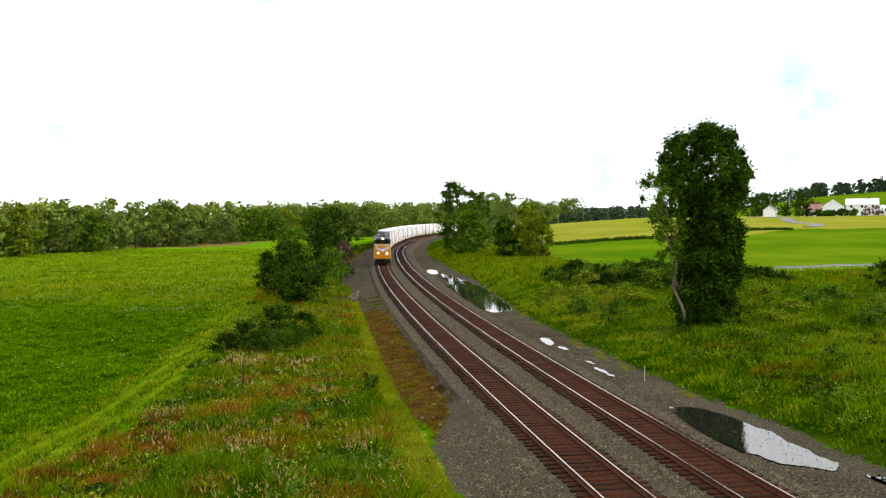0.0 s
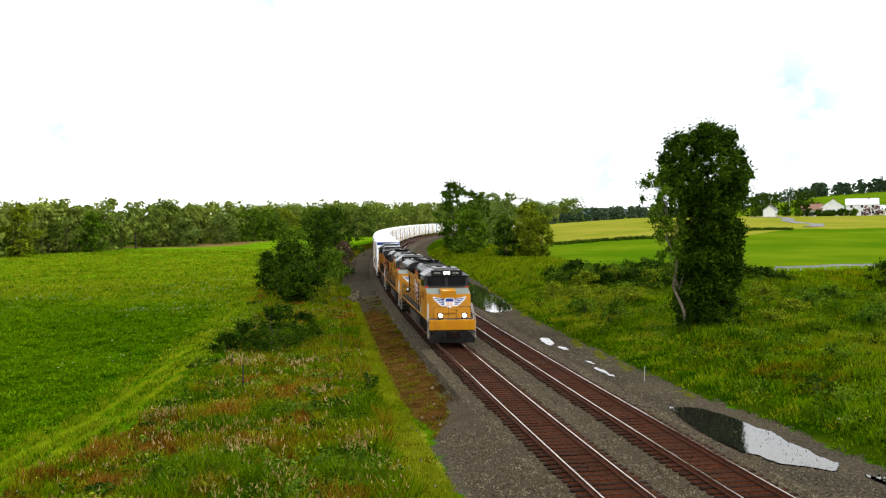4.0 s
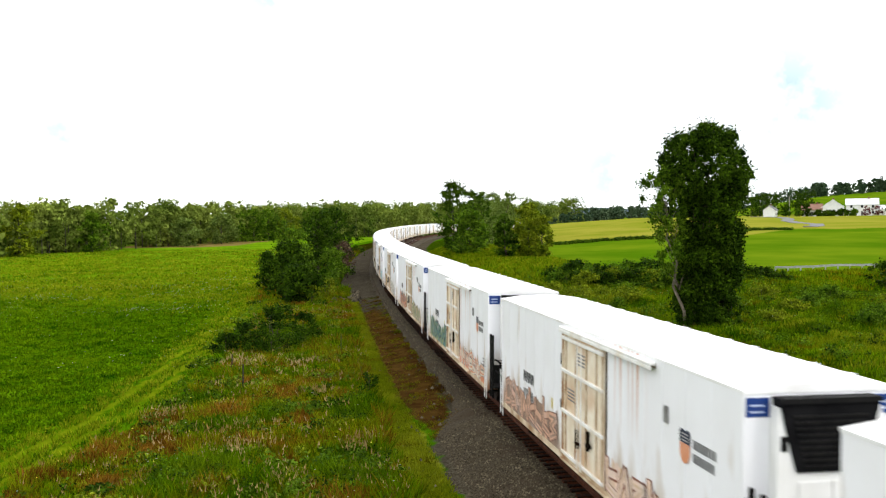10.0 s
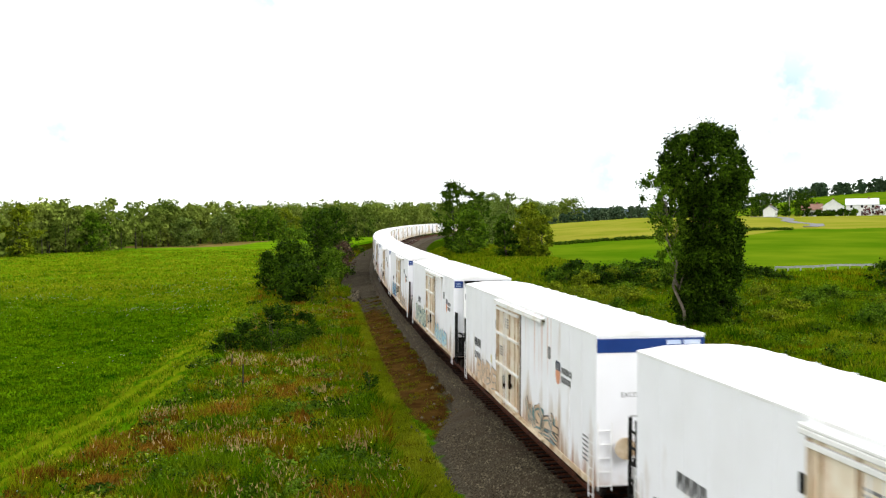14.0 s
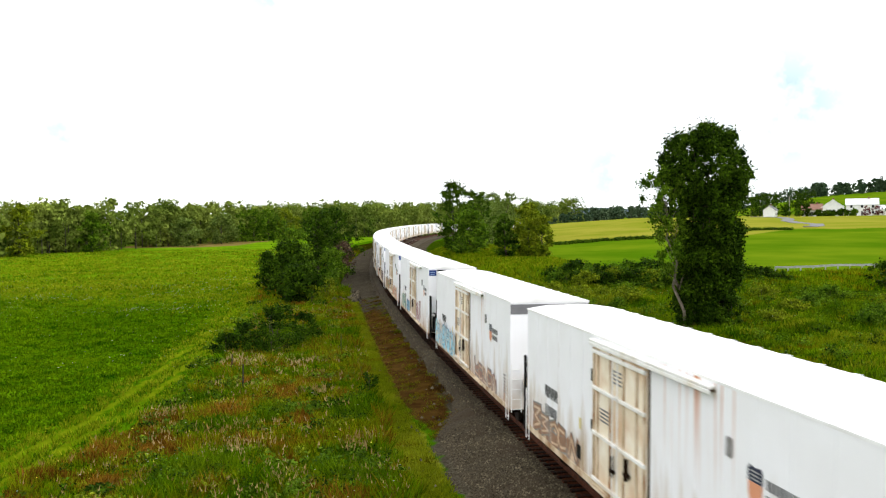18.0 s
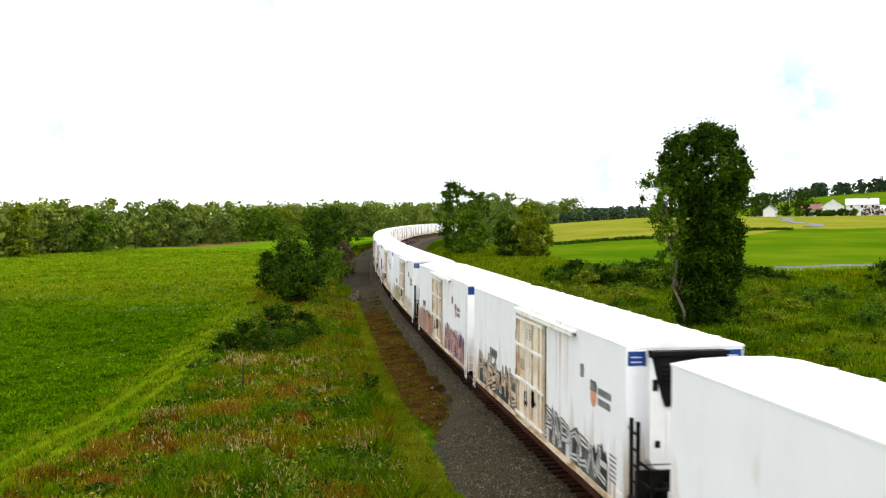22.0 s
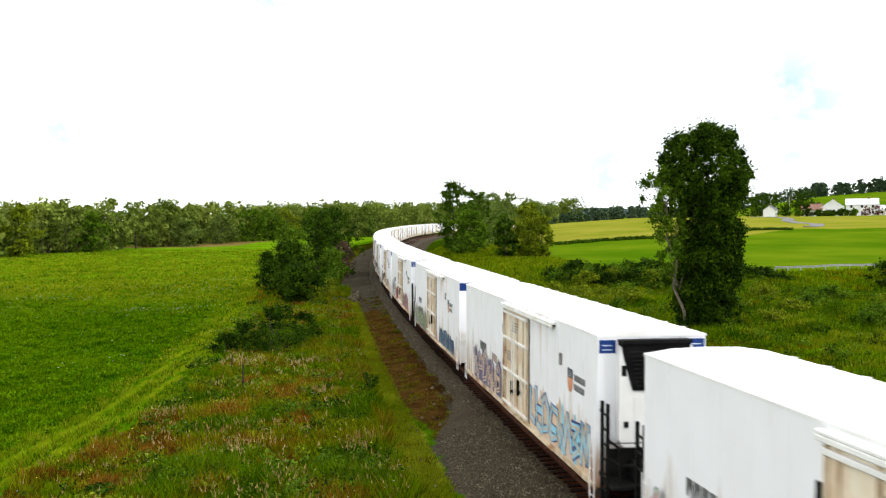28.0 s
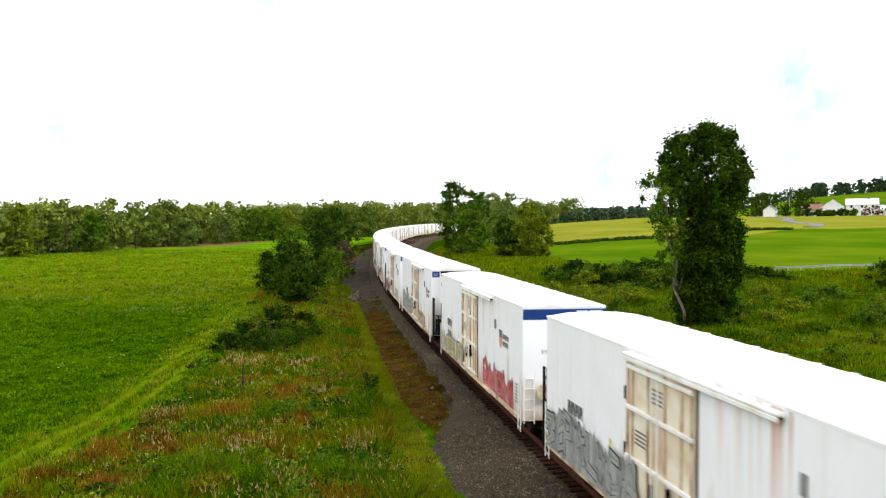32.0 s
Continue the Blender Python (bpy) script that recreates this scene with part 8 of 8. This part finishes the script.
# grass bank right of the line
x, y, s, d = along(52000, 12, 104, 9.9, 44.0, 1.3)
d = verge(s, d)
k = (d > 9.9) & (x / np.maximum(y, 1) < 0.62) & ((d > 10.6) | (RG.uniform(0, 1, len(d)) < 0.4))
x, y, d = x[k], y[k], d[k]
patch = waves(x, y, 8.0, 101) + 0.5 * waves(x, y, 3.0, 102)
h = np.interp(d, [9.9, 12, 18], [0.12, 0.28, 0.42]) * np.interp(patch, [-0.6, 0.6], [0.5, 1.6])
v = blades(x, y, h, RG.uniform(0.05, 0.11, len(x)), 5, 0.28, 0.8)
dry = waves(x, y, 7.0, 103) + 0.4 * waves(x, y, 2.0, 104) + RG.normal(scale=0.15, size=len(x)) - 0.7 * spot(x, y, [(10, 86, 5), (15, 88, 5), (14, 72, 4), (28, 56, 5)]) + 0.9 * spot(x, y, [(17.9, 47, 2.5), (13.8, 69, 2.0), (20, 54, 2.5), (22, 76, 3)])
# shade of the slope and the cottonwood's foot, painted with darker blades
shade = waves(x, y, 6.0, 107) + 0.5 * waves(x, y, 2.4, 108) + 0.9 * smooth01((y - 52) / 30) * smooth01((x - 19) / 6) + 0.7 * spot(x, y, [(19, 63, 4)]) - 0.25
x2, y2, s2, d2 = along(16000, 95, 230, 10.5, 30.0, 1.0)
d2 = verge(s2, d2)
k2 = d2 > 10.0
x2, y2, d2 = x2[k2], y2[k2], d2[k2]
far_v = blades(x2, y2, np.interp(d2, [10, 13], [0.2, 0.6]) * np.interp(waves(x2, y2, 9.0, 105), [-0.6, 0.6], [0.5, 1.4]), RG.uniform(0.12, 0.25, len(x2)), 5, 0.5)
stuff("bank_grass", "tall grass on the bank inside the curve", "grass", far_v, [M_GRASS, M_WEED, M_LIME], np.repeat(RG.choice(3, len(x2), p=[0.5, 0.08, 0.42]), 5))
x2, y2, s2, d2 = along(7000, 100, 240, -17.0, -6.9, 1.0)
stuff("meadow_weeds", "rough weeds beside the line by the thicket", "weeds", blades(x2, y2, RG.uniform(0.3, 0.9, len(x2)), RG.uniform(0.1, 0.22, len(x2)), 5, 0.5), [M_WEED, M_BROWN, M_GRASS], np.repeat(RG.choice(3, len(x2), p=[0.4, 0.25, 0.35]), 5))
stuff("bank_grass", "tall green grass and weeds on the bank", "grass", v, [M_GRASS, M_WEED, M_LIME, M_BANKDARK], np.repeat(np.where(dry > 0.45, 1, np.where(shade > 0.3, 3, np.where(dry < -0.30, 2, 0))), 5))
# weedy strip between the green and the ripe field
x = RG.uniform(18, 100, 900)
y = 222 + 40 * smooth01((x / 225 - 0.3) / 0.1) + RG.uniform(-1.2, 1.2, len(x))
r = RG.uniform(0.3, 0.7, len(x))
tagged(new("field_margin", cloud("field_margin", leaves_at(np.stack([x, y, ground(x, y) + r * 0.6], 1), r, len(x) * 16, 0.4, 0.8), 4, [M_LEAF_DARK, M_LEAF_MID], (RG.uniform(0, 1, len(x) * 16) > 0.6).astype(int))), "dark weedy strip between two crop fields", "weeds", kind="stuff")
# rough grass up to the road's edge
x = RG.uniform(12, 88, 16000)
y = RG.uniform(96, 131, len(x))
k = (y < np.interp(x, [12, 44, 80], [114, 124, 131])) & (offset(x, y)[1] > 13)
x, y = x[k], y[k]
kind_ = waves(x, y, 9.0, 121) + RG.normal(scale=0.25, size=len(x))
stuff("bank_grass", "rough grass along the edge of the road", "grass", blades(x, y, RG.uniform(0.22, 0.55, len(x)) * np.interp(kind_, [-0.6, 0.6], [0.7, 1.4]), RG.uniform(0.1, 0.2, len(x)), 5, 0.45, 0.7), [M_GRASS, M_WEED, M_LIME], np.repeat(np.where(kind_ > 0.3, 1, np.where(kind_ < -0.35, 2, 0)), 5))
x, y, s, d = along(1500, 14, 90, 11, 34, 1.3)
k = waves(x, y, 8.0, 111) + 0.4 * waves(x, y, 3.0, 112) > 0.25
x, y = x[k], y[k]
stuff("bank_flowers", "yellow wild flowers on the bank", "flowers", specks(x, y, ground(x, y) + 0.62, RG.uniform(0.03, 0.07, len(x))), [M_YELLOW_FLOWER, M_FLOWER], (RG.uniform(0, 1, len(x)) > 0.6).astype(int))


# loose stones on shoulder and gravel
def stones(name, label, x, y, z, size):
    n = len(x)
    base = np.array([[1, 0, -0.4], [-0.5, 0.87, -0.4], [-0.5, -0.87, -0.4], [0, 0, 0.75]])
    tri = [(0, 1, 3), (1, 2, 3), (2, 0, 3)]
    q = base[None] * RG.uniform(0.6, 1.3, (n, 4, 3)) * size[:, None, None]
    a = RG.uniform(0, 6.28, n)
    ca, sa = np.cos(a)[:, None], np.sin(a)[:, None]
    px_, py_ = q[:, :, 0] * ca - q[:, :, 1] * sa, q[:, :, 0] * sa + q[:, :, 1] * ca
    q = np.stack([px_ + x[:, None], py_ + y[:, None], q[:, :, 2] + z[:, None]], 2)
    me = bpy.data.meshes.new(name)
    me.vertices.add(4 * n)
    me.vertices.foreach_set("co", q.astype(np.float32).ravel())
    f = (np.arange(n)[:, None, None] * 4 + np.array(tri)[None]).astype(np.int32)
    me.loops.add(9 * n)
    me.loops.foreach_set("vertex_index", f.ravel())
    me.polygons.add(3 * n)
    me.polygons.foreach_set("loop_start", np.arange(0, 9 * n, 3, dtype=np.int32))
    me.materials.append(M_STONE)
    me.update(calc_edges=True)
    tagged(new(name, me), label, "stones", kind="stuff")


x, y, s, d = along(90000, 14, 95, -4.6, 9.6, 1.7)
k = (np.abs(d) > 1.35) & (np.abs(d - SECOND) > 1.35) & ((s < 30) | (d > -2.4)) & ((d > -4.3) | (RG.uniform(0, 1, len(d)) < 0.2)) & ((d < 6.4) | (RG.uniform(0, 1, len(d)) < 0.35))
x, y, s, d = x[k], y[k], s[k], d[k]
right_z = np.interp(d, [-2.0, -1.35, 1.35, 1.96, 2.6, 5.25, 5.75, 6.45, 7.0, 8.2], [-0.24, -0.22, -0.22, -0.30, -0.22, -0.22, -0.25, -0.66, -0.85, -0.83])
near_z = np.interp(d, [-4.7, -3.6, -2.9, -2.0], [-0.98, -0.66, -0.50, -0.24])
far_z = np.interp(d, [-2.4, -2.15, -2.0], [-0.62, -0.50, -0.24])
z = np.where(d > -2.0, right_z, np.where(s < 32, near_z, far_z))
stones("ballast_stones", "loose crushed ballast stones", x, y, z + 0.01, RG.uniform(0.018, 0.055, len(x)))
x, y, s, d = along(160, 15, 70, -7.0, -2.6, 1.5)
stones("pale_stones", "scattered pale stones in the short grass", x, y, np.maximum(ground(x, y), np.interp(d, [-4.7, -3.6, -2.6], [-1, -0.82, -0.5])) + 0.04, RG.uniform(0.04, 0.12, len(x)))
x, y, s, d = along(260, 92, 106, -7.5, -4.2)
stones("rubble_heap", "grey rubble beside the thicket", x, y, ground(x, y) + 0.10, RG.uniform(0.12, 0.40, len(x)))


# ---------------------------------------------------------------- the train's run
SPEED = 25.976


def rolling(thing, half, s_mid, times):
    """Rows of a vehicle's poses, its two bogies on the line."""
    rows = []
    for t in times:
        s = s_mid - SPEED * t
        ax, ay, _ = line(s - half)
        bx, by, _ = line(s + half)
        m = Matrix.Translation(((ax + bx) / 2, (ay + by) / 2, 0)) @ Matrix.Rotation(math.atan2(ay - by, ax - bx), 4, "Z") @ Matrix.Rotation(-CANT, 4, "X")
        rows.append((t, m))
    walk(thing, rows)


def motions():
    times = [float(t) for t in range(33)]
    for thing, half, s_mid in TRAIN:
        rolling(thing, half, s_mid, times)


motions()
